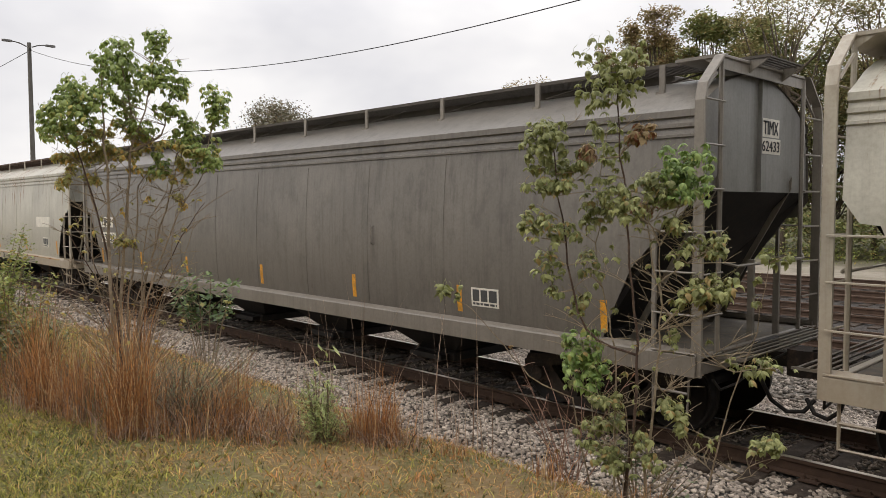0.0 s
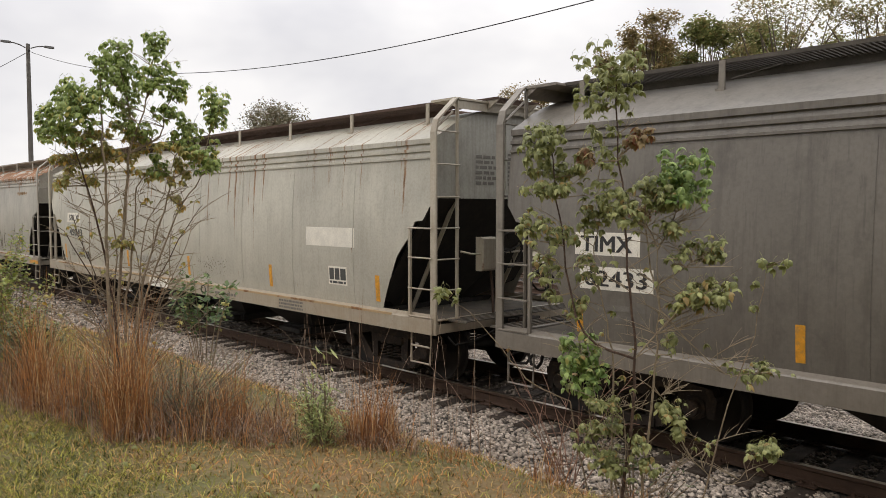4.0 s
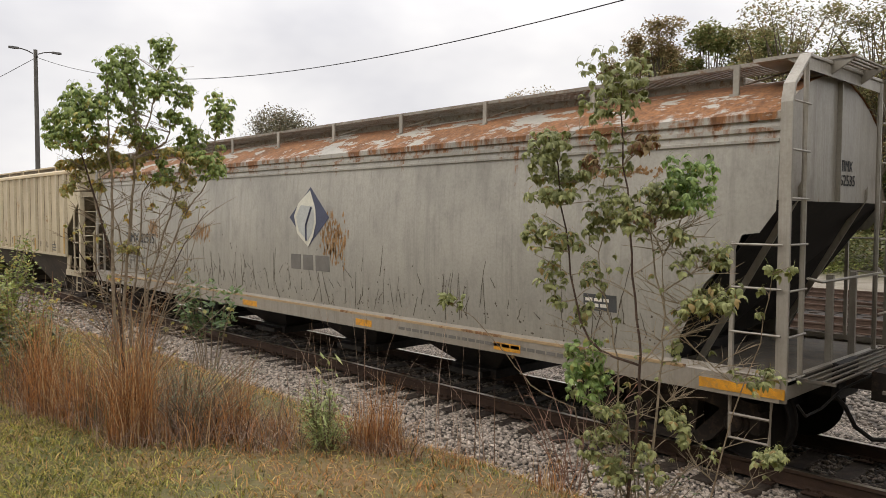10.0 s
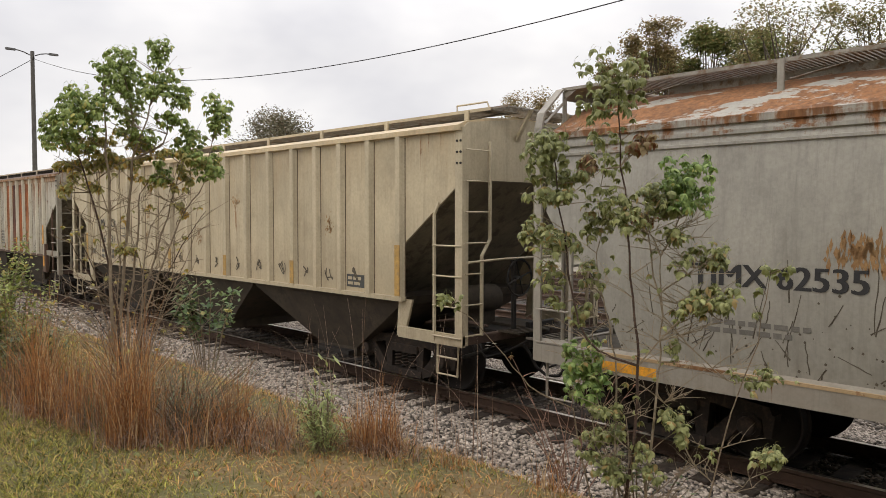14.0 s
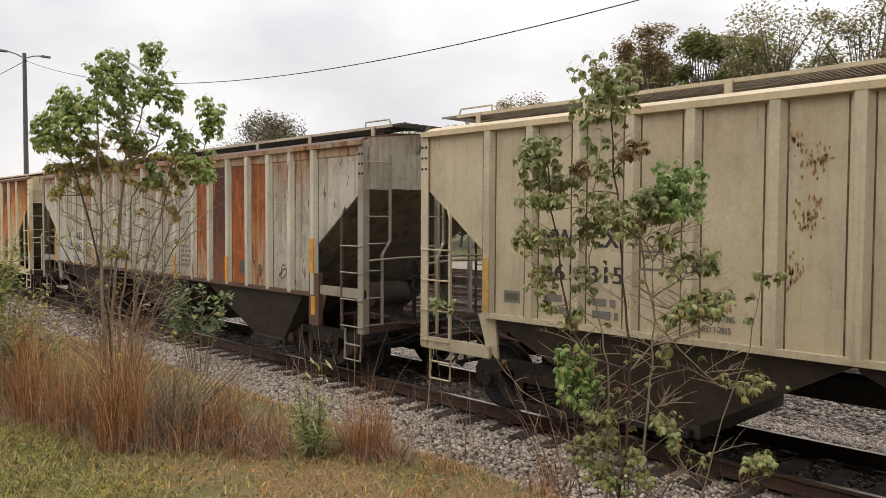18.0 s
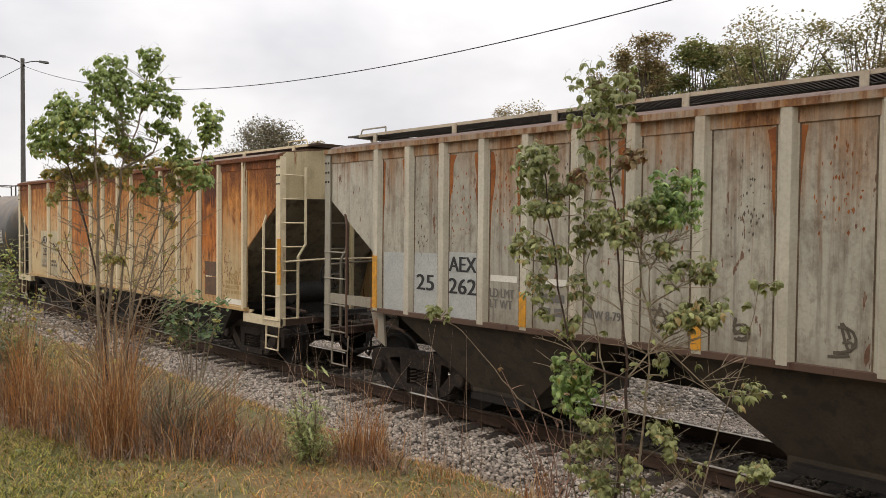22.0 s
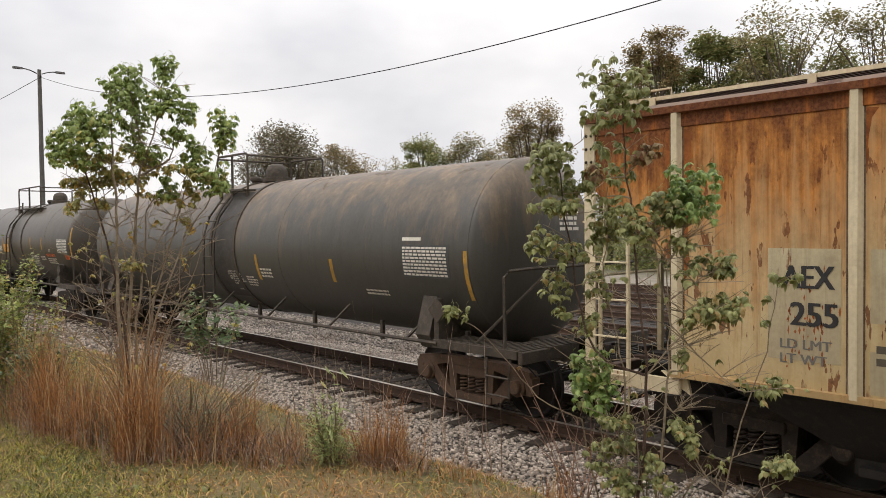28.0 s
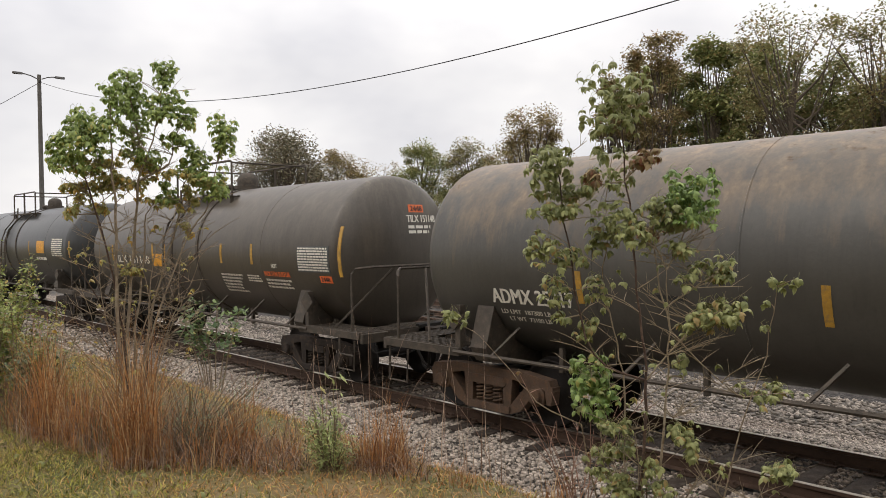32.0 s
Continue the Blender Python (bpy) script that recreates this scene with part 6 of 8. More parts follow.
def tan_panel(k, x):
    return M_TANDARK if -104.8 < x < -103.3 or -97.2 < x < -96.4 else M_TANRUST


# M_STEEL bays: deep shadow below the sill put into the colour
car, c, h = rib_hopper("covered_hopper_car", "rust-streaked cream ribbed covered hopper car", -109.5, -94.24, posts, 1.08, 3.82, tan_panel, M_TANRIB, M_TANROOF, M_TANEND, M_WALKRUST, M_STEEL,
                       [(-94.2, 1.6, 2.4)], "dark", bleed=M_BLEED, pw=0.66, bz=0.27, chord=M_TANDARK, bay_top=0.74)
end = h - 0.03 + 0.003
part("number_plate", Geo().box(end - 0.002, end + 0.006, 0.56, 1.14, 3.50, 3.80), M_PANELGREY, car)
for w0, w1, z0, z1, words in ((0.68, 1.04, 3.67, 3.77, "AEX"), (0.62, 1.10, 3.53, 3.63, "25531")):
    t = text_geo(words, w0, w1, z0, z1, lambda z: 0.0, 0.0)
    part("lettering", Geo().add([(end + 0.010, x, z) for x, y, z in t.v], t.f), M_BLACK, car)
patch(car, c, -107.4, -106.74, 1.35, 2.4, flat, M_OLDPATCH, "paint_patch", 0.003)
patch(car, c, -106.5, -105.82, 1.75, 2.4, flat, M_OLDPATCH, "paint_patch", 0.003)
patch(car, c, -106.5, -105.82, 1.12, 1.5, flat, M_OLDPATCH, "paint_patch", 0.003)
letter(car, c, "AEX", -107.26, -106.80, 2.03, 2.24, flat, lift=0.008)
letter(car, c, "255", -107.18, -106.72 - 0.05, 1.68, 1.90, flat, lift=0.008)
letter(car, c, "31", -106.3, -106.0, 1.85, 2.05, flat, lift=0.008)
letter(car, c, "LD LMT", -107.28, -106.82, 1.46, 1.55, flat, M_GREYTEXT)
letter(car, c, "LT WT", -107.28, -106.86, 1.32, 1.41, flat, M_GREYTEXT)
lines(car, c, -106.45, -105.95, 1.36, 1.58, 2, flat, M_SCRAWL)
lines(car, c, -105.5, -105.0, 1.22, 1.32, 1, flat)
patch(car, c, -105.5, -105.25, 1.92, 2.16, flat, M_SCRAWL, "test_stencil")
patch(car, c, -105.48, -105.27, 1.94, 2.14, flat, M_TANRUST, "test_stencil", 0.005)
WILD = ((0.20, 0.82, 0.16, 0.16, -40, 215), (0.12, 0.55, 0.10, 0.30, 120, 250), (0.34, 0.62, 0.22, 0.30, 20, 95), (0.62, 0.45, 0.34, 0.40, -20, 165), (0.62, 0.42, 0.22, 0.26, 0, 185), (0.60, 0.34, 0.10, 0.16, -30, 200), (0.28, 0.25, 0.16, 0.26, 60, 230), (0.85, 0.78, 0.20, 0.20, 150, 280), (0.92, 0.40, 0.10, 0.40, -80, 70), (0.45, 0.12, 0.30, 0.10, 190, 350))
sprayed(car, c, -100.58, 1.12, 1.35, 0.84, -1.538, M_SPRAY, WILD)
sprayed(car, c, -98.95, 1.15, 0.95, 0.80, -1.538, M_SPRAY, [(0.9 - cx, cz, rx, rz, 180 - a1, 180 - a0) for cx, cz, rx, rz, a0, a1 in WILD[:8]])
for k, x in enumerate((-102.0, -101.9, -95.9, -95.75)):
    scrawl(car, c, x, 1.42, 0.46, -1.542, M_SPRAY, 60 + k)
rust_patch(car, c, -97.10, -96.60, 2.98, 3.60, -1.539, M_DARKRUST, 1)
rust_patch(car, c, -104.7, -103.4, 3.36, 3.62, -1.539, M_DARKRUST, 4)
for k in range(14):
    x = -107.0 + 0.83 * k
    flecks(car, c, 60, (x - 0.3, x + 0.3), (1.15, 2.3), 0.011, flat, M_REDRUST if k % 2 else M_ORANGERUST, 130 + k, 3.2)
patch(car, c, -97.04, -96.58, 1.24, 1.60, flat, M_NOTICE, "notice_box")
patch(car, c, -97.04, -96.58, 1.61, 1.90, flat, M_NOTICE, "notice_box")
lines(car, c, -97.0, -96.75, 1.58, 1.63, 1, flat, M_TANRIB, 0.008, 1)
lines(car, c, -96.2, -95.6, 1.30, 1.58, 3, flat, M_SPRAY, fill=0.55)
patch(car, c, -96.2, -95.6, 1.12, 1.22, flat, M_WHITE, "paint_patch")

# sooty tank car
car, c, h = tank_car("tank_car", "sooty dark grey tank car with a platform round its dome", -127.15, -110.65, M_TANK, M_TANKBITS, (-123.4, -121.6, -116.6, -111.62), (-119.3, -118.3), -119.18, "rust",
                     [(-123.60, 1.75, 2.15), (-120.77, 1.7, 2.1), (-117.45, 1.65, 2.15), (-114.92, 1.72, 2.12), (-111.66, 1.6, 2.3)], half=0.66, dome=-118.93, trucks=(-125.4, -111.9), outlet=False)
# soot spilled round the dome
part("soot_band", plate(-119.25 - c, -118.35 - c, 1.25, 3.60, tank_side, 0.003), M_SOOT, car, "band of tank blackened by spilled soot")
letter(car, c, "ADMX 25717", -125.07, -123.72, 1.68, 1.88, tank_side, M_WHITE, 0.012)
letter(car, c, "LD LMT  187300 LB", -124.98, -124.14, 1.54, 1.60, tank_side, M_WHITE, 0.012)
letter(car, c, "LT WT  73100 LB", -124.88, -124.18, 1.44, 1.50, tank_side, M_WHITE, 0.012)
patch(car, c, -113.04, -112.0, 1.89, 2.38, tank_side, M_PLACARD, "notice_box", 0.004)
lines(car, c, -113.0, -112.04, 1.91, 2.36, 9, tank_side, M_WHITE, 0.012, 1)
patch(car, c, -113.02, -112.6, 2.44, 2.49, tank_side, M_WHITE, "notice_box", 0.004)
for words, x0, x1, z0 in (("HANDLE MUST BE", -118.72, -118.32, 1.765), ("LOCKED AND CHAINED", -118.72, -118.22, 1.715), ("IN CLOSED POSITION", -118.70, -118.20, 1.665), ("BEFORE LOADING CAR", -118.70, -118.16, 1.615), ("THIS CAR EQUIPPED", -118.60, -118.10, 1.565), ("CLOSE", -118.62, -118.48, 1.515), ("VALVE", -118.56, -118.42, 1.40)):
    letter(car, c, words, x0, x1, z0, z0 + 0.034, tank_side, M_WHITE, 0.012)
lines(car, c, -118.0, -117.6, 1.50, 1.72, 4, tank_side, M_WHITE, 0.012)
lines(car, c, -117.35, -116.9, 1.70, 1.90, 3, tank_side, M_WHITE, 0.012)
lines(car, c, -114.1, -113.5, 1.55, 1.66, 2, tank_side, M_WHITE, 0.012)
patch(car, c, -122.6, -122.2, 1.86, 1.92, tank_side, M_BLACK, "notice_box", 0.006)
t = bars_geo(0.15, 0.72, 2.55, 2.87, 4, lambda z: 0.0, RNG, 0.0)
part("small_print", Geo().add([(head_x(h, x, z) + 0.006, x, z) for x, y, z in t.v], t.f), M_WHITE, car)
t = text_geo("ADMX 25717", 0.0, 0.74, 2.90, 3.02, lambda z: 0.0, 0.0)
part("lettering", Geo().add([(head_x(h, x, z) + 0.006, x, z) for x, y, z in t.v], t.f), M_WHITE, car)

# brown-black tank car
car, c, h = tank_car("tank_car", "brown-black tank car with orange placards and white tables", -141.13, -127.83, M_TANK2, M_TANKBITS, (-131.08, -137.78), (-135.08, -133.78), -134.38, "dark",
                     [(-128.48, 1.9, 2.75), (-131.42, 2.05, 2.45), (-132.68, 2.05, 2.45), (-136.18, 2.0, 2.45), (-135.48, 2.0, 2.45), (-138.78, 2.0, 2.4)])
letter(car, c, "TILX 151148", -138.68, -136.38, 1.95, 2.14, tank_side, M_WHITE, 0.012)
patch(car, c, -136.18, -135.48, 1.9, 2.2, tank_side, M_YELLOW, "placard", 0.006)
patch(car, c, -129.78, -128.78, 1.95, 2.42, tank_side, M_PLACARD, "notice_box", 0.004)
lines(car, c, -129.75, -128.81, 1.97, 2.40, 9, tank_side, M_WHITE, 0.012, 1)
patch(car, c, -129.13, -128.78, 1.78, 1.90, tank_side, M_ORANGE, "placard", 0.006)
letter(car, c, "2448", -129.08, -128.83, 1.80, 1.88, tank_side, M_BLACK, 0.014)
letter(car, c, "HOT", -130.68, -130.48, 2.0, 2.08, tank_side, M_WHITE, 0.012)
letter(car, c, "MOLTEN SULFUR", -130.98, -130.08, 1.84, 1.93, tank_side, M_ORANGE, 0.012)
lines(car, c, -132.78, -131.88, 1.45, 1.85, 6, tank_side, M_WHITE, 0.012)
lines(car, c, -131.68, -131.08, 1.7, 1.85, 3, tank_side, M_WHITE, 0.012)
lines(car, c, -130.98, -130.08, 1.6, 1.8, 3, tank_side, M_WHITE, 0.012)
part("placard", Geo().add([(head_x(h, x, z) + 0.006, x, z) for x, z in ((0.12, 3.0), (0.5, 3.0), (0.5, 3.14), (0.12, 3.14))], [(0, 1, 2, 3)]), M_ORANGE, car)
for w0, w1, z0, z1, words, mt in ((0.16, 0.46, 3.02, 3.12, "2448", M_BLACK), (0.06, 0.8, 2.82, 2.95, "TILX 151148", M_WHITE)):
    t = text_geo(words, w0, w1, z0, z1, lambda z: 0.0, 0.0)
    part("lettering", Geo().add([(head_x(h, x, z) + (0.006 if mt is M_WHITE else 0.012), x, z) for x, y, z in t.v], t.f), mt, car)
t = bars_geo(0.08, 0.7, 2.60, 2.78, 2, lambda z: 0.0, RNG, 0.0)
part("small_print", Geo().add([(head_x(h, x, z) + 0.006, x, z) for x, y, z in t.v], t.f), M_WHITE, car)

# blue-black tank car
car, c, h = tank_car("tank_car", "blue-black tank car with a yellow placard", -155.78, -141.78, M_TANK3, M_TANKBITS, (-144.78, -152.38), (-149.48, -148.18), -148.78, "dark",
                     [(-142.38, 2.0, 2.5), (-146.58, 2.0, 2.5), (-150.78, 2.0, 2.5)])
patch(car, c, -145.68, -144.88, 2.1, 2.5, tank_side, M_YELLOW, "placard", 0.006)
patch(car, c, -144.08, -142.98, 2.0, 2.6, tank_side, M_PLACARD, "notice_box", 0.004)
lines(car, c, -144.04, -143.02, 2.02, 2.58, 9, tank_side, M_WHITE, 0.012, 1)
lines(car, c, -145.78, -144.58, 1.85, 2.0, 1, tank_side, M_WHITE, 0.012)

# one more dark tank car closes the view along the track
car, c, h = tank_car("tank_car", "dark tank car at the far end of the visible train", -170.58, -156.58, M_TANK3, M_TANKBITS, (-159.78, -167.38), (-164.28, -162.98), -163.58, "dark")


# ---- ground ----
def ground_z(x, y):
    """The bank on which the camera stands, the track bed, the yard and the rise to the woods."""
    u = np.clip((y + 5.45) / 2.6, 0, 1)
    bank = 1.0 - 1.36 * u * u * (3 - 2 * u)
    v = np.clip((y - 30) / 25, 0, 1)
    return bank + 0.5 * v * v * (3 - 2 * v)


def bumpy(x, y):
    return 0.03 * np.sin(1.7 * x + 0.6 * y) * np.sin(1.1 * y - 0.8 * x) * np.clip((-2.6 - y) / 1.5, 0, 1)


def axis_steps(lo, hi, fine_lo, fine_hi, fine, coarse):
    a = list(np.arange(fine_lo, fine_hi, fine))
    out, x, s = [], fine_lo, fine
    while x > lo:
        s = min(s * 1.35, coarse)
        x -= s
        out.append(x)
    out = out[::-1] + a
    x, s = a[-1], fine
    while x < hi:
        s = min(s * 1.35, coarse)
        x += s
        out.append(x)
    return np.array(out)


gx = axis_steps(-1600, 1600, -14, 4, 0.22, 200)
gy = axis_steps(-1600, 1600, -9, 3, 0.2, 200)
GX, GY = np.meshgrid(gx, gy, indexing="ij")
GZ = ground_z(GX, GY) + bumpy(GX, GY)
gi = np.arange(GX.size).reshape(GX.shape)
gf = np.stack([gi[:-1, :-1], gi[1:, :-1], gi[1:, 1:], gi[:-1, 1:]], -1).reshape(-1, 4)

m, N, L, b = mat_new("ground_soil", 0.95)
pos = N.new("ShaderNodeTexCoord").outputs["Object"]
sep = N.new("ShaderNodeSeparateXYZ")
L.new(pos, sep.inputs[0])
vo = N.new("ShaderNodeTexVoronoi")
vo.inputs["Scale"].default_value = 20
L.new(pos, vo.inputs["Vector"])
# stone tone darkened: stands for the shade in gaps of the gravel above
stone = n_mix(N, L, n_range(N, L, vo.outputs["Color"], 0.1, 0.9), (0.028, 0.024, 0.020), (0.135, 0.118, 0.10))
stone = n_mix(N, L, n_range(N, L, n_noise(N, L, pos, 0.35, 6, 0.6), 0.42, 0.66, 0, 0.7), stone, (0.24, 0.20, 0.16))
soil = n_mix(N, L, n_range(N, L, n_noise(N, L, pos, 1.3, 6, 0.65), 0.4, 0.62), (0.115, 0.112, 0.038), (0.200, 0.130, 0.058))
wild = n_math(N, L, "MULTIPLY", n_noise(N, L, pos, 2.2, 4), 0.7)
edge = n_range(N, L, n_math(N, L, "ADD", sep.outputs["Y"], wild), -3.4, -2.9)
far = n_range(N, L, n_math(N, L, "ADD", sep.outputs["Y"], n_math(N, L, "MULTIPLY", wild, 4.0)), 30, 36)
yard = n_mix(N, L, n_range(N, L, sep.outputs["Y"], 20.5, 24), stone, n_mix(N, L, n_range(N, L, n_noise(N, L, pos, 0.9, 7, 0.7), 0.4, 0.6), (0.33, 0.29, 0.23), (0.24, 0.21, 0.16)))
col = n_mix(N, L, edge, soil, yard)
col = n_mix(N, L, far, col, (0.11, 0.105, 0.045))
L.new(col, b.inputs["Base Color"])
n_bump(N, L, b, vo.outputs["Distance"], 0.6, 0.03)
M_GROUND = m
ground = new("ground", bulk("ground", np.stack([GX, GY, GZ], -1).reshape(-1, 3), gf, M_GROUND, True))
tagged(ground, "grassy bank falling to a grey gravel rail yard", "ground", kind="structure")


# an added, unseen dark wall behind the camera; it dims the right side
M_BACK = surface("dark_backdrop", (0.055, 0.06, 0.035), 0.95, 0, 0.8, 0.4, 0.2)
backdrop = new("backdrop", Geo().box(-5, 26, -14.3, -14.0, 0.9, 8.8).mesh("backdrop", M_BACK))
tagged(backdrop, "plain dark green wall added out of view behind the bank to block light", "backdrop", kind="structure")


# ---- tracks ----
RAIL_SEC = [(-0.037, 0.0), (-0.037, -0.035), (-0.012, -0.05), (-0.010, -0.14), (-0.072, -0.155), (-0.072, -0.168), (0.072, -0.168), (0.072, -0.155), (0.010, -0.14), (0.012, -0.05), (0.037, -0.035), (0.037, 0.0)]
ME_TIE = [Geo().box(-0.115, 0.115, -1.295, 1.295, -0.34, -0.178 - 0.006 * k, 0.012).mesh("sleeper", M_TIE) for k in range(3)]
pl = Geo()
for s in (-1, 1):
    pl.box(-0.10, 0.10, s * 0.75 - 0.17, s * 0.75 + 0.17, -0.178, -0.166)
    for a in (-0.06, 0.06):
        for q in (-0.095, 0.095):
            pl.box(a - 0.012, a + 0.012, s * 0.75 + q - 0.012, s * 0.75 + q + 0.012, -0.168, -0.13)
ME_PLATE = pl.mesh("tie_plates", M_RAIL)


def lay_track(label, y, near, shiny=True):
    """One track along x: bed, rails, sleepers as parts on the near stretch, the rest joined."""
    tr = thing("railway_track", label, "railway track", pose(0, y, 0), kind="structure")
    bed = [(-2.75, -0.40), (-1.75, -0.235), (-1.2, -0.215), (1.2, -0.215), (1.75, -0.235), (2.75, -0.40)]
    part("ballast_bed", Geo().prism(bed, "x", -420, 300), M_BALLAST, tr)
    for s in (-1, 1):
        part("rail", Geo().prism([(s * 0.75 + a, z - 0.004) for a, z in RAIL_SEC], "x", -420, 300), M_RAIL if shiny else M_RAILDULL, tr)
        part("rail_top", Geo().box(-420, 300, s * 0.75 - 0.030, s * 0.75 + 0.030, -0.006, 0.0), M_RAILTOP if shiny else M_RAILDULL, tr)
    rng = random.Random(int(abs(y) * 10) + 3)
    x = near[0]
    while x < near[1]:
        part("sleeper", rng.choice(ME_TIE), None, tr, at=pose(x + rng.uniform(-0.02, 0.02), rng.uniform(-0.05, 0.05), -rng.random() * 0.012, 0, 0, rng.uniform(-0.8, 0.8)))
        if y == 0:
            part("tie_plates", ME_PLATE, None, tr, at=pose(x, 0, 0))
        x += 0.495
    rest = Geo()
    for lo, hi in ((-150, near[0] - 0.3), (near[1] + 0.2, 40)):
        x = lo
        while x < hi:
            rest.box(x - 0.11, x + 0.11, -1.29, 1.29, -0.34, -0.18)
            x += 0.495
    tagged(part("far_sleepers", rest, M_TIE, tr), kind="stuff")
    return tr


lay_track("railway track with rust-brown rails, bright heads and dark sleepers", 0.0, (-44, 1))
SIDINGS = (7.6, 11.5, 15.6, 19.4)
for y in SIDINGS:
    lay_track("rusty yard siding on grey ballast", y, (-24, -2), False)


# soiled stones, coloured darker still for the shade under the train
M_SOILEDSHADED = island_stone("soiled_shaded_stone", (0.17, 0.135, 0.105))
M_YARDSTONE = island_stone("yard_stone", (0.24, 0.205, 0.168))


# loose stones of the ballast
def stone_field(name, label, n, xr, yr, size, seed, skip=(), mat=None):
    r = np.random.default_rng(seed)
    x = xr[0] + (xr[1] - xr[0]) * r.random(n)
    y = yr[0] + (yr[1] - yr[0]) * r.random(n)
    ok = np.ones(n, bool)
    for a, b_ in skip:
        ok &= ~((y > a) & (y < b_))
    x, y = x[ok], y[ok]
    n = len(x)
    tie = np.abs(((x - (-44)) / 0.495 + 0.5) % 1.0 - 0.5) * 0.495
    on_tie = (np.abs(y) < 1.3) & (tie < 0.12)
    keep = ~on_tie | (r.random(n) < 0.05)
    x, y = x[keep], y[keep]
    n = len(x)
    yy = np.abs(y)
    z = np.interp(yy, [0, 1.2, 1.75, 2.75, 3.0], [-0.215, -0.215, -0.235, -0.40, -0.40])
    z = np.where(yy > 2.5, np.maximum(z, ground_z(x, y) + bumpy(x, y)), z)
    base = np.array([(1, 0, 0), (-1, 0, 0), (0, 1, 0), (0, -1, 0), (0, 0, 1), (0, 0, -1)], float)
    tri = np.array([(0, 2, 4), (2, 1, 4), (1, 3, 4), (3, 0, 4), (2, 0, 5), (1, 2, 5), (3, 1, 5), (0, 3, 5)])
    s = size * (0.55 + 0.75 * r.random((n, 1, 1)))
    v = base[None] * (0.65 + 0.6 * r.random((n, 6, 1))) + 0.25 * (r.random((n, 6, 3)) - 0.5)
    a = r.random(n) * 2 * np.pi
    q = r.random(n) * 2 * np.pi
    ca, sa, cq, sq = np.cos(a), np.sin(a), np.cos(q), np.sin(q)
    vx = v[..., 0] * ca[:, None] - v[..., 1] * sa[:, None]
    vy = v[..., 0] * sa[:, None] + v[..., 1] * ca[:, None]
    vy2 = vy * cq[:, None] - v[..., 2] * sq[:, None]
    vz = vy * sq[:, None] + v[..., 2] * cq[:, None]
    V = np.stack([vx * 1.15, vy2, vz * 0.7], -1) * s
    V += np.stack([x, y, z + size * 0.25], -1)[:, None, :]
    F = (tri[None] + 6 * np.arange(n)[:, None, None]).reshape(-1, 3)
    ob = new(name, bulk(name, V.reshape(-1, 3), F, mat or M_STONE))
    return tagged(ob, label, "gravel", kind="stuff")


stone_field("ballast_gravel", "loose grey crushed stone beside the rails", 88000, (-17, 0.5), (-3.5, 2.9), 0.031, 1, ((-0.95, 0.95),))
stone_field("soiled_shaded_gravel", "soiled brown crushed stone between the rails, darkened for the shade under the cars", 15000, (-17, 0.5), (-0.95, 0.95), 0.035, 4, ((-0.83, -0.67), (0.67, 0.83)), M_SOILEDSHADED)
stone_field("ballast_gravel", "loose grey crushed stone further along the track", 30000, (-46, -17), (-3.2, 2.9), 0.048, 2, ((-0.83, -0.67), (0.67, 0.83)))
stone_field("yard_gravel", "coarse grey gravel between the sidings", 26000, (-26, -1), (2.9, 9.0), 0.05, 3, mat=M_YARDSTONE)


stone_field("stray_gravel", "stray ballast stones on the slope of the bank", 5200, (-14, -3), (-5.0, -3.4), 0.030, 6)


# ---- light pole and wire ----
pole = thing("light_pole", "weathered wooden pole with two lamp arms beside the track", "light pole", pose(-43.05, 3.05, 0.07))
part("shaft", Geo().tube([(0, 0, -0.6), (0, 0, 4), (0, 0, 10.95)], [0.15, 0.125, 0.095], 12), M_POLE, pole, smooth=True)
for s in (-1, 1):
    part("arm", Geo().tube([(0, s * 0.12, 10.74), (0, s * 0.4, 10.86), (0, s * 0.65, 10.91), (0, s * 0.85, 10.92)], 0.03, 6), M_LAMPGREY, pole, smooth=True)
    g = Geo().loft([[(a, s * y, 10.90 + z) for a, z in ((-w, -0.03), (w, -0.03), (w * 0.7, 0.07), (-w * 0.7, 0.07))] for y, w in ((0.78, 0.05), (0.88, 0.10), (1.14, 0.11), (1.24, 0.05))])
    part("lamp_head", g, M_LAMPGREY, pole)
part("insulator", Geo().lathe([(0.03, -0.05), (0.05, 0.0), (0.05, 0.04), (0.03, 0.1)], 8, "z").moved(0.2, 0, 10.55), M_STEEL, pole)


wire = new("overhead_wire", Geo().tube([(x, 3.05, 6.45 + 0.0041 * (x + 11.0) ** 2) for x in np.linspace(-42.9, 17.6, 61)], 0.012, 5).mesh("overhead_wire", M_WIRE, True))
tagged(wire, "black cable sagging from the wooden pole", "cable")
wire = new("overhead_wire", Geo().tube([(x, 3.05, 10.62 + 0.0006 * (x + 42.6) * (x + 70)) for x in np.linspace(-42.75, -110, 30)], 0.016, 5).mesh("overhead_wire", M_WIRE, True))
tagged(wire, "black cable running on behind the wooden pole", "cable")
far_pole = thing("light_pole", "weathered wooden pole at the far end of the cable", "light pole", pose(17.6, 3.3, 0))
part("shaft", Geo().tube([(0, 0, -0.6), (0, 0, 10.9)], [0.2, 0.15], 10), M_POLE, far_pole, smooth=True)


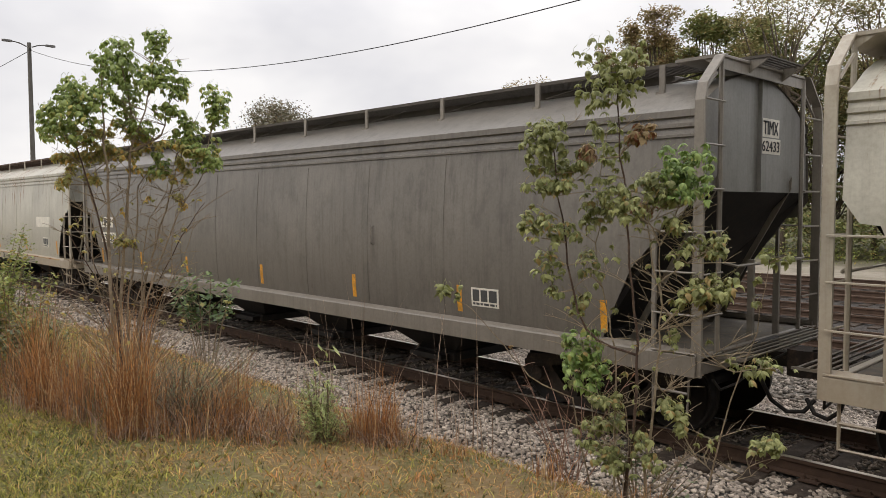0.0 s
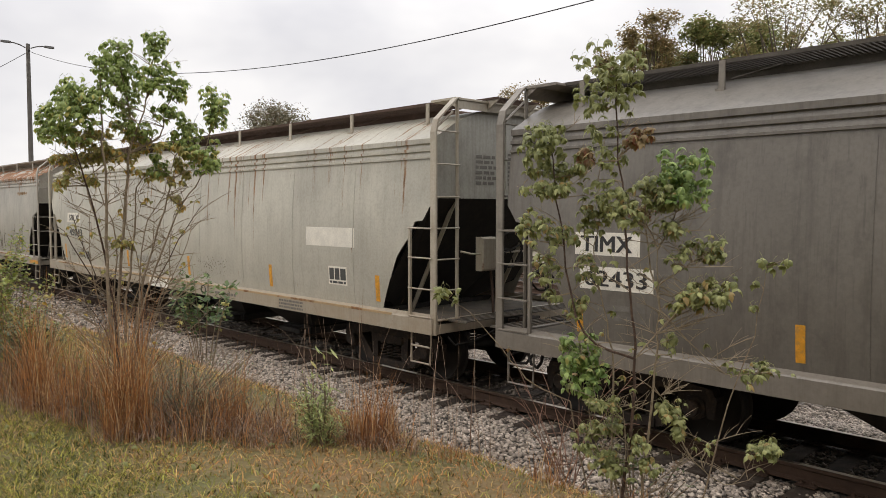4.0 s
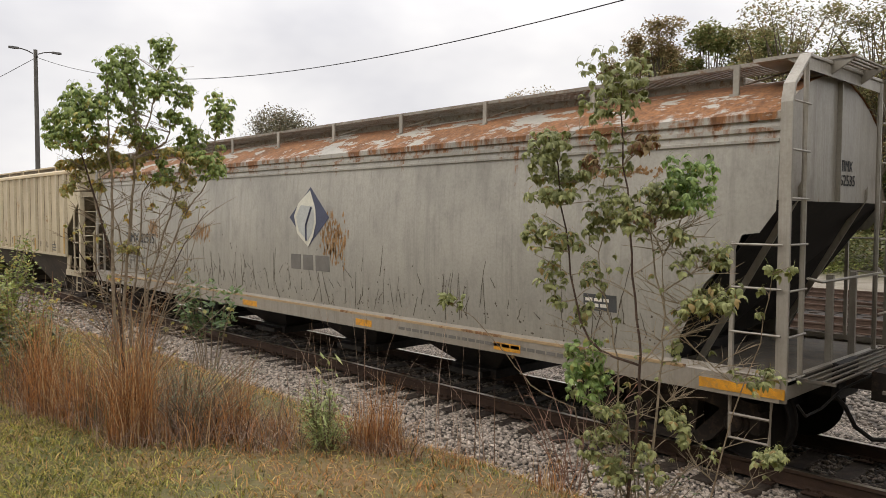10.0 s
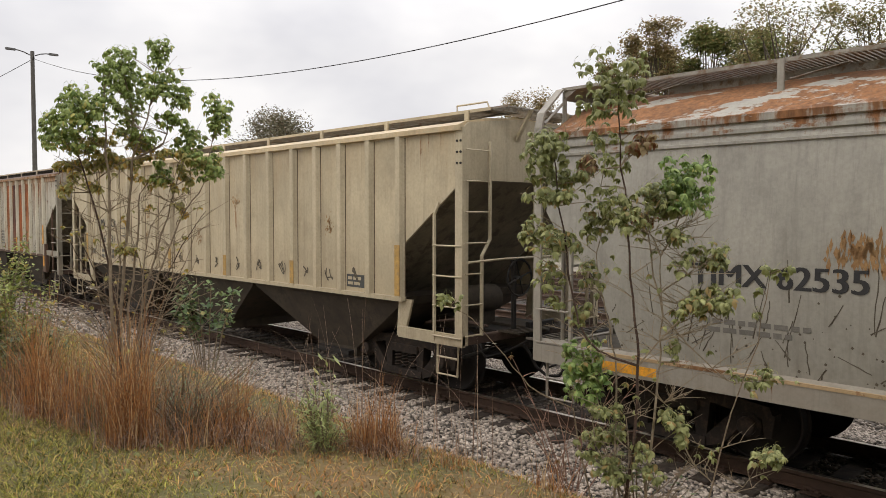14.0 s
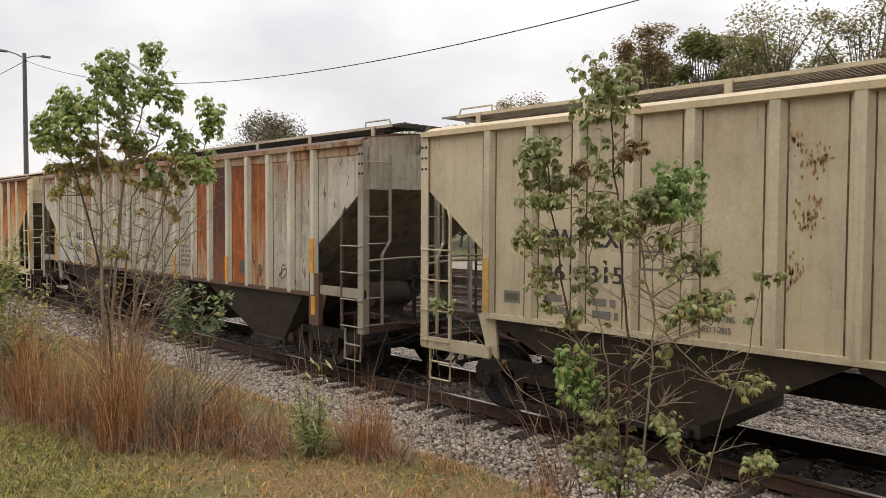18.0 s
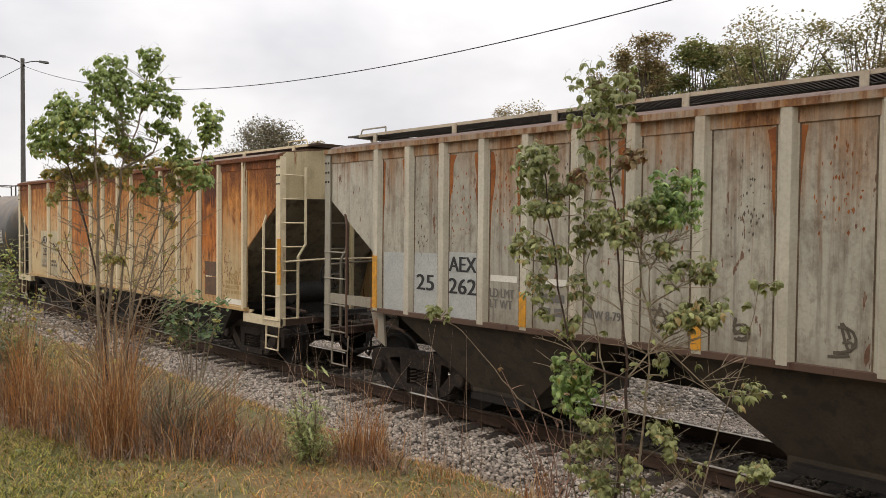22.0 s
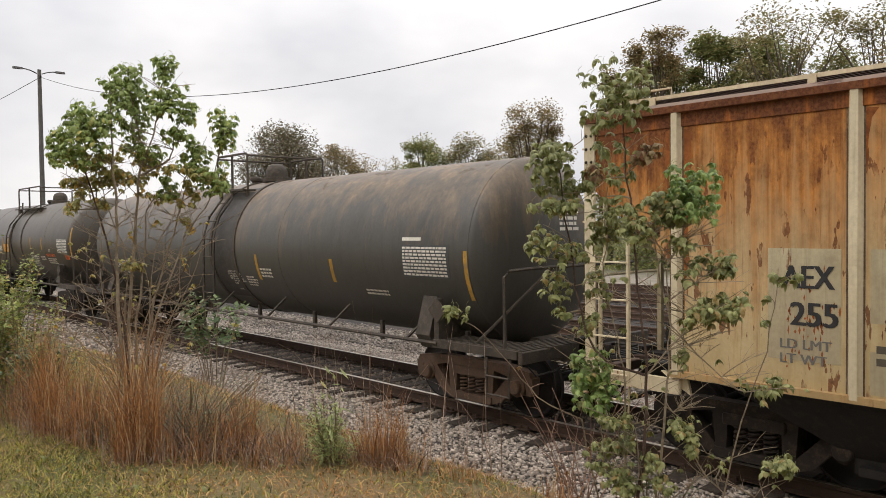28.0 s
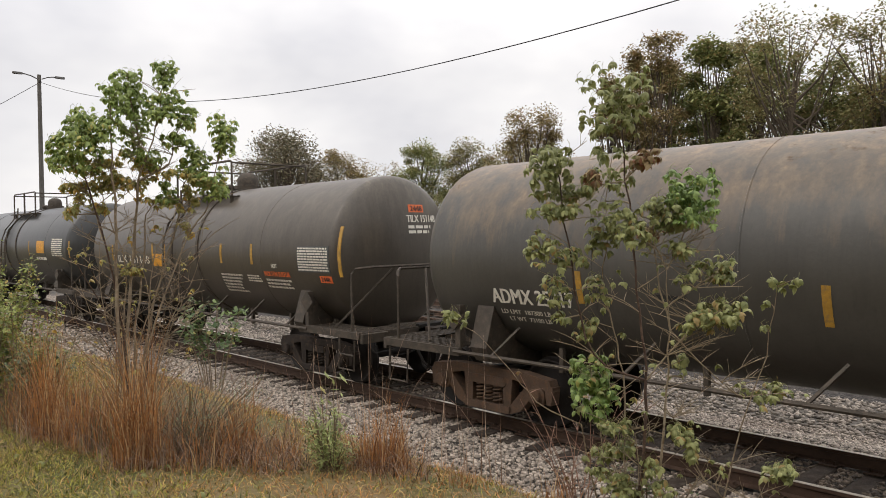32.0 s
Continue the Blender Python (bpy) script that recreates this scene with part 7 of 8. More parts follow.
# ---- grasses and weeds ----
def blades(base, height, lean, width, rng, segs=4, curl=1.0):
    """Thin tapered blades: base (n, 3); height and lean in metres."""
    n = len(base)
    a = rng.random(n) * 2 * np.pi
    d = np.stack([np.cos(a), np.sin(a), np.zeros(n)], -1)
    f = rng.random(n) * 2 * np.pi
    side = np.stack([np.cos(f), np.sin(f), np.zeros(n)], -1)
    V = []
    for k in range(segs + 1):
        u = k / segs
        droop = 1 - 0.35 * curl * u * u * np.minimum(lean / np.maximum(height, 1e-3), 1.2)
        p = base + d * (lean * u ** 1.8)[:, None]
        p = p + np.array([0, 0, 1.0]) * (height * u * droop)[:, None]
        w = width * (1 - 0.85 * u)
        V.append(np.stack([p - side * w[:, None] / 2, p + side * w[:, None] / 2], 1))
    V = np.stack(V, 1).reshape(n, -1, 3)
    q = np.array([(2 * k, 2 * k + 1, 2 * k + 3, 2 * k + 2) for k in range(segs)])
    F = (q[None] + (2 * (segs + 1)) * np.arange(n)[:, None, None]).reshape(-1, 4)
    return V.reshape(-1, 3), F


def disc(n, x, y, rx, ry, rng, power=0.6):
    a, r = rng.random(n) * 2 * np.pi, rng.random(n) ** power
    px, py = x + rx * r * np.cos(a), y + ry * r * np.sin(a)
    return np.stack([px, py, ground_z(px, py) + bumpy(px, py) - 0.01], -1)


def tuft(name, label, category, n, x, y, r, tall, spread, width, material, seed, group=""):
    rng = np.random.default_rng(seed)
    base = disc(n, 0, 0, r, r, rng)
    base[:, 2] = ground_z(base[:, 0] + x, base[:, 1] + y) - ground_z(x, y) - 0.01
    hgt = tall * (0.15 + 1.0 * rng.random(n) ** 1.6)
    loose = np.where(rng.random(n) < 0.3, 2.2, 1.0)
    V, F = blades(base, hgt, spread * loose * hgt * rng.random(n), width * (0.6 + 0.8 * rng.random(n)), rng, 5, 1.3)
    ob = new(name, bulk(name, V, F, material))
    ob.matrix_basis = pose(x, y, float(ground_z(x, y)))
    return tagged(ob, label, category, group, kind="stuff")


def lawn(name, label, n, xr, yr, tall, width, material, seed, thin=None):
    rng = np.random.default_rng(seed)
    x = xr[0] + (xr[1] - xr[0]) * rng.random(n)
    y = yr[0] + (yr[1] - yr[0]) * rng.random(n)
    patchy = np.sin(1.9 * x + 2.3 * y) * np.sin(2.7 * x - 1.2 * y + 1) + 0.5 * np.sin(7.1 * x + 3.3 * y)
    keep = rng.random(n) < np.clip(0.75 + 0.3 * patchy, 0.25, 1)
    if thin is not None:
        keep &= rng.random(n) < thin(x, y)
    x, y = x[keep], y[keep]
    base = np.stack([x, y, ground_z(x, y) + bumpy(x, y) - 0.01], -1)
    n = len(x)
    hgt = tall * (0.3 + 0.7 * rng.random(n) ** 1.5)
    V, F = blades(base, hgt, hgt * (0.3 + 1.3 * rng.random(n)), width * (0.6 + 0.7 * rng.random(n)), rng, 2)
    return tagged(new(name, bulk(name, V, F, material)), label, "grass", kind="stuff")


def greener(x, y):
    """Green turf near the camera, thinning out towards the crest of the bank."""
    return np.clip((-6.35 - 0.20 * (x + 5) - y + 0.22 * np.sin(1.6 * x + 0.7)) / 0.65, 0.08, 1)


lawn("lawn_grass", "short green mown grass on the bank", 165000, (-10.8, -1.6), (-8.4, -4.9), 0.088, 0.0110, M_LAWN, 1, greener)
lawn("outer_lawn", "mown grass on the rest of the bank", 60000, (-30, 14), (-13.8, -5.2), 0.09, 0.016, M_LAWN, 8, lambda x, y: np.where((x > -10.8) & (x < -1.6) & (y > -8.4), 0.0, 1.0))
lawn("dry_grass", "short dry orange-brown grass on the crest of the bank", 95000, (-11.5, -1.4), (-7.4, -4.6), 0.090, 0.0095, M_DRYLAWN, 2, lambda x, y: np.clip(1.15 - greener(x, y), 0.1, 1) * np.where(y > -6.55 - 0.62 * (x + 6.0) * (x > -6.0), 0.45, 1.0))
lawn("bank_weeds", "low straw-coloured weeds down the bank", 9000, (-13, 0.5), (-5.6, -3.4), 0.16, 0.006, M_STRAW, 3, lambda x, y: np.clip((-3.1 - y) / 1.4, 0, 1) * 0.8)

SEDGE = "clump of tall dry orange-brown sedge grass"
r0 = random.Random(21)
for x, y, r, tall, n in ((-5.42, -6.74, 0.13, 1.12, 380), (-5.34, -6.66, 0.09, 1.0, 160), (-5.50, -6.62, 0.11, 0.80, 120), (-6.60, -6.95, 0.13, 1.10, 240), (-6.80, -6.92, 0.16, 0.95, 200), (-6.35, -6.85, 0.14, 0.80, 160),
                         (-6.05, -6.78, 0.17, 0.66, 150), (-7.15, -6.95, 0.18, 0.90, 180), (-7.55, -7.0, 0.26, 0.7, 160), (-4.10, -5.52, 0.09, 0.58, 200), (-4.19, -5.56, 0.10, 0.50, 150), (-4.02, -5.44, 0.08, 0.52, 110),
                         (-5.06, -6.08, 0.12, 0.66, 120), (-5.18, -6.18, 0.14, 0.46, 110), (-4.85, -5.88, 0.16, 0.22, 90), (-2.95, -5.05, 0.12, 0.26, 110), (-2.4, -4.75, 0.12, 0.26, 90), (-5.75, -6.50, 0.22, 0.34, 120), (-3.55, -5.35, 0.14, 0.20, 80)):
    tuft("sedge_clump", SEDGE, "grass clump", int(n * 0.9), x, y, r, tall, 0.34, 0.0062, M_SEDGE, int(1000 * abs(x)), "dry grass clumps")
    if r > 0.16:
        tuft("weed_tuft", "grey-green weeds growing through the dry sedge", "weed", int(n * 0.4), x + 0.05, y + 0.03, r * 1.1, tall * 0.6, 0.5, 0.007, M_GREYWEED, int(900 * abs(x)), "weeds in the sedge")
    tuft("curled_straw", "pale pinkish dry grass curling at the foot of the sedge", "grass clump", int(n * 0.30), x, y - 0.04, r * 1.5, tall * 0.30, 1.5, 0.006, M_STRAW, int(800 * abs(x)), "dry grass clumps")
for x, y, tall, n in ((-5.0, -5.25, 0.85, 14), (-4.8, -5.0, 0.9, 10), (-4.05, -5.0, 0.85, 16), (-3.9, -4.8, 0.85, 12), (-5.4, -5.3, 0.75, 14), (-5.15, -5.75, 0.7, 14), (-4.5, -4.9, 0.7, 8), (-3.6, -4.7, 0.6, 8), (-4.15, -5.45, 0.62, 14)):
    tuft("dry_stalks", "thin pale dry weed stalks on the bank", "weed", n, x, y, 0.20, tall + 0.2, 0.32, 0.0075, M_STRAW, int(777 * abs(x)), "dry stalks")


# dead stems lying criss-cross through the dry grass
def tangle(label, n, x, y, rx, ry, tall, reach, width, material, seed):
    rng = np.random.default_rng(seed)
    base = disc(n, 0, 0, rx, ry, rng, 0.5)
    base[:, 2] = ground_z(base[:, 0] + x, base[:, 1] + y) - ground_z(x, y) - 0.01
    hgt = tall * (0.25 + 0.9 * rng.random(n))
    V, F = blades(base, hgt, reach * (0.2 + rng.random(n)), width * (0.6 + 0.8 * rng.random(n)), rng, 6, 2.2)
    ob = new("dead_stems", bulk("dead_stems", V, F, material))
    ob.matrix_basis = pose(x, y, float(ground_z(x, y)))
    return tagged(ob, label, "weed", "tangled dead stems", kind="stuff")


STEMS = "pale dead stems tangled through the dry grass"
for k, (x, y, rx, ry, tall, n) in enumerate(((-6.9, -6.85, 0.9, 0.25, 0.55, 420), (-6.1, -6.65, 0.6, 0.30, 0.42, 330), (-5.45, -6.35, 0.55, 0.35, 0.42, 420), (-4.95, -6.05, 0.5, 0.30, 0.34, 300), (-6.5, -6.2, 0.9, 0.4, 0.50, 260), (-4.2, -5.5, 0.5, 0.2, 0.30, 200))):
    tangle(STEMS, n, x, y, rx, ry, tall, 0.34, 0.0062, M_STRAW, 500 + k)
    tangle("dark dead stems tangled through the dry grass", n // 2, x, y + 0.05, rx, ry, tall * 1.1, 0.30, 0.0065, M_DEADSTEM, 540 + k)
    tangle("loose orange blades of dry sedge between the clumps", n, x, y, rx, ry, tall * 1.15, 0.22, 0.006, M_SEDGE, 580 + k)


def leaf_cloud(pts, size, rng, droop=0.5, broad=0.30):
    """Small pointed two-faced leaves at the points, each a folded pair."""
    n = len(pts)
    a, t = rng.random(n) * 2 * np.pi, (rng.random(n) - droop) * 1.6
    d = np.stack([np.cos(a) * np.cos(t), np.sin(a) * np.cos(t), np.sin(t)], -1)
    s = np.stack([-np.sin(a), np.cos(a), (rng.random(n) - 0.5) * 0.8], -1)
    l = size * (0.6 + 0.8 * rng.random(n))[:, None]
    V = np.stack([pts, pts + d * l * 0.5 + s * l * broad, pts + d * l, pts + d * l * 0.5 - s * l * broad], 1)
    F = np.array([(0, 1, 2, 3)])[None] + 4 * np.arange(n)[:, None, None]
    return V.reshape(-1, 3), F.reshape(-1, 4)


def weed_bush(label, x, y, r, tall, stems, leaves, size, material, seed, name="weed_bush", broad=0.30, bare=0.25):
    rng = np.random.default_rng(seed)
    bush = thing(name, label, "weed", pose(x, y, float(ground_z(x, y))))
    g, pts = Geo(), []
    for k in range(stems):
        a, q = rng.random() * 6.283, r * rng.random() ** 0.5
        hx, hy, hz = q * math.cos(a), q * math.sin(a), tall * (0.55 + 0.45 * rng.random())
        path = [Vector((0.25 * hx, 0.25 * hy, -0.03)), Vector((0.6 * hx, 0.6 * hy, hz * 0.5)), Vector((hx * 1.1, hy * 1.1, hz))]
        g.tube(path, [0.006, 0.005, 0.002], 4)
        for u in rng.random(leaves // stems):
            u = bare + (1 - bare) * u
            p = path[0].lerp(path[1], u * 2) if u < 0.5 else path[1].lerp(path[2], u * 2 - 1)
            pts.append(tuple(p + Vector(rng.normal(0, 0.035, 3))))
    tagged(part("stalk_work", g, M_BARK, bush), kind="stuff")
    V, F = leaf_cloud(np.array(pts), size, rng, 0.5, broad)
    tagged(part("leaves", bulk("leaves", V, F, material), None, bush), kind="stuff")
    return bush


weed_bush("tall green weeds at the end of the bank", -9.0, -6.95, 0.5, 1.80, 24, 2600, 0.050, M_WEED, 5)
weed_bush("tall green weeds at the end of the bank", -9.9, -6.6, 0.5, 1.5, 18, 1800, 0.06, M_WEED, 6)
weed_bush("tall green weeds at the end of the bank", -8.25, -7.02, 0.40, 1.55, 26, 3200, 0.042, M_WEED, 16)
weed_bush("green weeds with yellow tips on the bank", -7.95, -6.85, 0.42, 1.15, 20, 1900, 0.045, M_WEED, 7)
weed_bush("grey-green weeds among the dry grass", -7.5, -6.80, 0.40, 0.85, 20, 1600, 0.040, M_GREYWEED, 8)
weed_bush("grey-green bramble beside the dry grass", -5.40, -6.24, 0.55, 0.44, 60, 1700, 0.026, M_GREYWEED, 9, broad=0.16)
weed_bush("grey-green bramble beside the dry grass", -5.80, -6.16, 0.60, 0.52, 60, 1600, 0.026, M_GREYWEED, 10, broad=0.16)
weed_bush("leafy green shrub shoots behind the young tree", -8.1, -4.80, 0.40, 1.22, 14, 560, 0.070, M_SHRUB, 11, bare=0.55)
weed_bush("upright green weed with narrow leaves", -4.47, -5.76, 0.15, 0.42, 14, 620, 0.060, M_GREENWEED, 12, broad=0.09)
weed_bush("upright green weed with narrow leaves", -4.42, -5.70, 0.04, 0.70, 2, 70, 0.085, M_GREENWEED, 13, broad=0.11)
weed_bush("upright green weed with narrow leaves", -4.34, -5.78, 0.14, 0.30, 12, 460, 0.055, M_GREENWEED, 15, broad=0.09)
weed_bush("grey dead bramble at the foot of the young tree", -2.75, -4.35, 0.4, 0.75, 14, 120, 0.04, M_GREYWEED, 14)


# ---- young trees with drooping leaves ----
def leaf_geo(kind):
    """A drooping leaf of several leaflets round the tip of its stalk."""
    r = random.Random(100 + kind)
    g = Geo()
    g.tube([(-0.06, 0, 0.03), (-0.02, 0, 0.025), (0.0, 0, 0.0)], [0.0016, 0.0016, 0.0012], 3)
    n = (5, 6, 5, 4, 7)[kind % 5]
    for k in range(n):
        a = radians(-120 + 240 * k / (n - 1) + r.uniform(-14, 14))
        l = r.uniform(0.045, 0.085)
        w = l * r.uniform(0.23, 0.32)
        rise, fall = r.uniform(-0.1, 0.3), r.uniform(0.7, 1.5)
        ca, sa = math.cos(a), math.sin(a)
        def at(u, side):
            out = l * (u * math.cos(rise) - 0.32 * fall * u * u)
            z = l * (u * math.sin(rise) - fall * u * u * 0.75)
            half = w * (0.0, 0.85, 1.0, 0.62, 0.0)[int(round(u * 4))] * side
            z -= abs(half) * 0.45
            return (out * ca - half * sa, out * sa + half * ca, z)
        rows_ = [[at(u, -1), at(u, 0), at(u, 1)] for u in (0.25, 0.5, 0.75)]
        pts = [at(0, 0)] + [q for row in rows_ for q in row] + [at(1.0, 0)]
        g.add(pts, [(0, 2, 1), (0, 3, 2), (1, 2, 5, 4), (2, 3, 6, 5), (4, 5, 8, 7), (5, 6, 9, 8), (7, 8, 10), (8, 9, 10)])
    return g


LEAVES = [leaf_geo(k) for k in range(10)]
ME_LEAF = [LEAVES[k].mesh("leaf", M_LEAF, "all") for k in range(5)]
ME_FRESH = [LEAVES[k].mesh("leaf", M_FRESH, "all") for k in range(5)]
ME_WILT = [LEAVES[k].mesh("leaf", M_LEAF2, "all") for k in range(5, 10)]
ME_YELLOWING = [LEAVES[k].mesh("leaf", M_YELLOWING, "all") for k in range(5)]
ME_WITHERED = [LEAVES[k].mesh("leaf", M_WITHERED, "all") for k in range(5, 10)]


def bent(a, b, rng, sag=0.08, n=6):
    a, b = Vector(a), Vector(b)
    m_ = (a + b) / 2 + Vector((rng.uniform(-sag, sag), rng.uniform(-sag, sag), rng.uniform(0, sag)))
    return [a * (1 - u) ** 2 + 2 * m_ * u * (1 - u) + b * u * u for u in (k / n for k in range(n + 1))]


def young_tree(label, x, y, stems, sprays, bare, seed, limit, facing, meshes, scale=1.0, lush=2.0, broad=1.3, strays=0, bark=None):
    """stems: (radius, dark or not, way of (side, height) points). sprays: leafy shoots (side and height of the top and of the foot, half width at both, leaves, sort). side is metres to the right as seen from the bank."""
    rng = random.Random(seed)
    bark = bark or M_BARK
    tree = thing("young_tree", label, "tree", pose(x, y, float(ground_z(x, y)) - 0.04))
    fx, fy = facing

    def at(s, h, d=0.0):
        return Vector((s * fy + d * fx, -s * fx + d * fy, h))

    def smooth(pts, n=4):
        out = []
        for i in range(len(pts) - 1):
            a, b_ = pts[i], pts[i + 1]
            p, q = pts[max(i - 1, 0)], pts[min(i + 2, len(pts) - 1)]
            for k in range(n):
                u = k / n
                out.append(a + 0.5 * u * (b_ - p) + u * u * (p - 2.5 * a + 2 * b_ - 0.5 * q) + u ** 3 * (1.5 * a - 1.5 * b_ + 0.5 * q - 0.5 * p))
        return out + [pts[-1]]

    ways = []
    for rad, dark, pts in stems:
        first = pts[0][1] < 0.8 and abs(pts[0][0]) < 0.2
        drift = rng.uniform(-0.26, 0.26)
        way = [at(s, h, drift * h / 3.0) for s, h in pts]
        if first:
            way = [at(pts[0][0] * 0.4, 0.0, rng.uniform(-0.05, 0.05))] + way
        elif ways:
            way[0] = min((q for w in ways for q in w), key=lambda q: (q - way[0]).length)
        way = smooth(way)
        wob = [Vector((rng.gauss(0, 0.006), rng.gauss(0, 0.006), 0)) if 0 < k else Vector((0, 0, 0)) for k in range(len(way))]
        way = [p + w for p, w in zip(way, wob)]
        part("stem", Geo().tube(way, [rad * (1 - 0.72 * k / (len(way) - 1)) for k in range(len(way))], 7), M_STEM if dark else bark, tree, smooth=True)
        ways.append(way)
    count = 0
    rest = {}
    for s0, h0, s1, h1, w0, w1, n, sort in sprays:
        top, foot = at(s0, h0), at(s1, h1)
        near = min((p for w in ways for p in w if p.z < max(h0, h1) + 0.02), key=lambda p: (p - foot).length + 0.3 * max(0, p.z - h1))
        deep = (near.x * fx + near.y * fy) + rng.gauss(0, 0.05)
        top, foot = at(s0, h0, deep), at(s1, h1, deep)
        if (near - foot).length > 0.03:
            part("branch", Geo().tube(bent(near, foot, rng, 0.03, 5), [0.0062 * (1 - 0.45 * k / 5) for k in range(6)], 5), bark, tree, smooth=True)
        part("branch", Geo().tube(bent(foot, top, rng, 0.02, 5), [0.0036 * (1 - 0.6 * k / 5) for k in range(6)], 4), bark, tree, smooth=True)
        for k in range(int(n * lush)):
            u = rng.random()
            w = broad * (w0 + (w1 - w0) * u)
            a, r = rng.uniform(0, 6.283), w * rng.random() ** 0.6
            p = top.lerp(foot, u) + at(r * math.cos(a), rng.uniform(-0.35, 0.35) * w, r * math.sin(a))
            out = math.degrees(math.atan2(-math.cos(a) * fx + math.sin(a) * fy, math.cos(a) * fy + math.sin(a) * fx))
            m_ = pose(p.x, p.y, p.z + 0.015, rng.uniform(-15, 15), rng.uniform(0, 40), out + rng.gauss(0, 28)) @ Matrix.Scale(rng.uniform(0.6, 1.08) * scale, 4)
            if count < limit:
                part("leaf", rng.choice(meshes[sort]), None, tree, at=m_)
                count += 1
            else:
                lf_ = LEAVES[rng.randrange(5) + (5 if meshes is WILTING else 0)]
                rest.setdefault(sort, Geo()).add([m_ @ Vector(q) for q in lf_.v], lf_.f)
    for k in range(strays):
        p = rng.choice(rng.choice(ways)[3:] or ways[0][3:])
        if p.z > 0.45:
            p = p + at(rng.gauss(0, 0.07), rng.uniform(-0.04, 0.08), rng.gauss(0, 0.07))
            m_ = pose(p.x, p.y, p.z, rng.uniform(-20, 20), rng.uniform(0, 45), rng.uniform(0, 360)) @ Matrix.Scale(rng.uniform(0.5, 0.9) * scale, 4)
            lf_ = LEAVES[5 + rng.randrange(5)]
            rest.setdefault("w" if meshes is WILTING else "y", Geo()).add([m_ @ Vector(q) for q in lf_.v], lf_.f)
    for sort, g in rest.items():
        tagged(part("further_leaves", g.mesh("further_leaves", meshes[sort][0].materials[0], "all"), None, tree), kind="stuff")
    tw = Geo()
    for k in range(bare):
        way = rng.choice(ways)
        i = rng.randrange(2, max(3, len(way) - 2))
        a = way[i]
        side = rng.choice((-1, 1))
        reach = rng.uniform(0.07, 0.30)
        b_ = a + at(side * reach, rng.uniform(-0.03, 0.75) * reach + 0.03, rng.uniform(-0.8, 0.8) * reach)
        pts = bent(a, b_, rng, 0.03, 4)
        tw.tube(pts, [0.0032, 0.0029, 0.0025, 0.002, 0.0013], 4)
        for j in range(rng.randrange(1, 4)):
            q = pts[rng.randrange(1, 4)]
            tw.tube(bent(q, q + at(rng.uniform(-0.05, 0.13) * side, rng.uniform(0.02, 0.14), rng.uniform(-0.08, 0.08)), rng, 0.015, 3), [0.0022, 0.0018, 0.0014, 0.001], 3)
    tagged(part("twig_work", tw, bark, tree), kind="stuff")
    return tree


GREEN = {"g": ME_LEAF, "y": ME_YELLOWING}
WILTING = {"w": ME_WILT, "f": ME_FRESH, "d": ME_WITHERED}
# leafy shoots of the tree with green leaves: its crown, its flanks, its thin lower leaves
CROWN = [(-0.02, 3.02, 0.05, 2.51, 0.09, 0.12, 50, "g"), (-0.15, 2.89, -0.09, 2.66, 0.08, 0.08, 18, "g"), (0.28, 3.08, 0.26, 2.89, 0.08, 0.06, 18, "g"), (0.32, 2.82, 0.20, 2.62, 0.10, 0.11, 30, "g"),
         (0.43, 2.73, 0.42, 2.53, 0.07, 0.05, 13, "g"), (0.32, 2.48, 0.40, 2.40, 0.08, 0.08, 13, "g"), (0.02, 2.50, 0.03, 2.30, 0.07, 0.06, 11, "g"), (0.13, 2.33, 0.19, 2.25, 0.08, 0.08, 11, "g"),
         (0.70, 2.63, 0.71, 2.33, 0.09, 0.07, 26, "g")]
FLANKS = [(-0.35, 2.64, -0.44, 2.44, 0.09, 0.08, 18, "g"), (-0.17, 2.61, -0.26, 2.45, 0.11, 0.11, 26, "g"), (-0.32, 2.49, -0.42, 2.22, 0.15, 0.16, 50, "g"), (-0.53, 2.44, -0.56, 2.22, 0.06, 0.08, 14, "g"),
          (0.52, 2.38, 0.44, 2.15, 0.10, 0.09, 27, "g"), (0.56, 2.16, 0.65, 1.97, 0.09, 0.07, 17, "g"), (0.71, 2.23, 0.72, 2.02, 0.04, 0.04, 7, "g")]
THIN = [(-0.51, 2.06, -0.06, 2.10, 0.06, 0.07, 26, "y"), (-0.33, 2.00, -0.49, 1.84, 0.05, 0.05, 11, "y"), (0.27, 2.10, 0.27, 1.94, 0.07, 0.06, 12, "g"), (-0.20, 2.18, 0.03, 2.08, 0.08, 0.07, 18, "y"),
        (0.42, 2.08, 0.49, 1.92, 0.05, 0.05, 8, "y"), (0.39, 1.78, 0.46, 1.66, 0.04, 0.04, 6, "y"), (0.16, 2.24, 0.05, 2.08, 0.05, 0.04, 7, "y"), (-0.07, 1.43, 0.04, 1.36, 0.06, 0.06, 6, "y"),
        (-0.29, 1.93, -0.21, 1.87, 0.05, 0.04, 6, "y"), (-0.05, 2.34, 0.30, 2.16, 0.08, 0.07, 14, "y"), (0.30, 2.20, 0.68, 2.06, 0.06, 0.06, 14, "y"), (-0.45, 2.20, -0.12, 2.26, 0.08, 0.07, 16, "y"), (0.05, 1.98, 0.50, 1.86, 0.05, 0.05, 9, "y")]
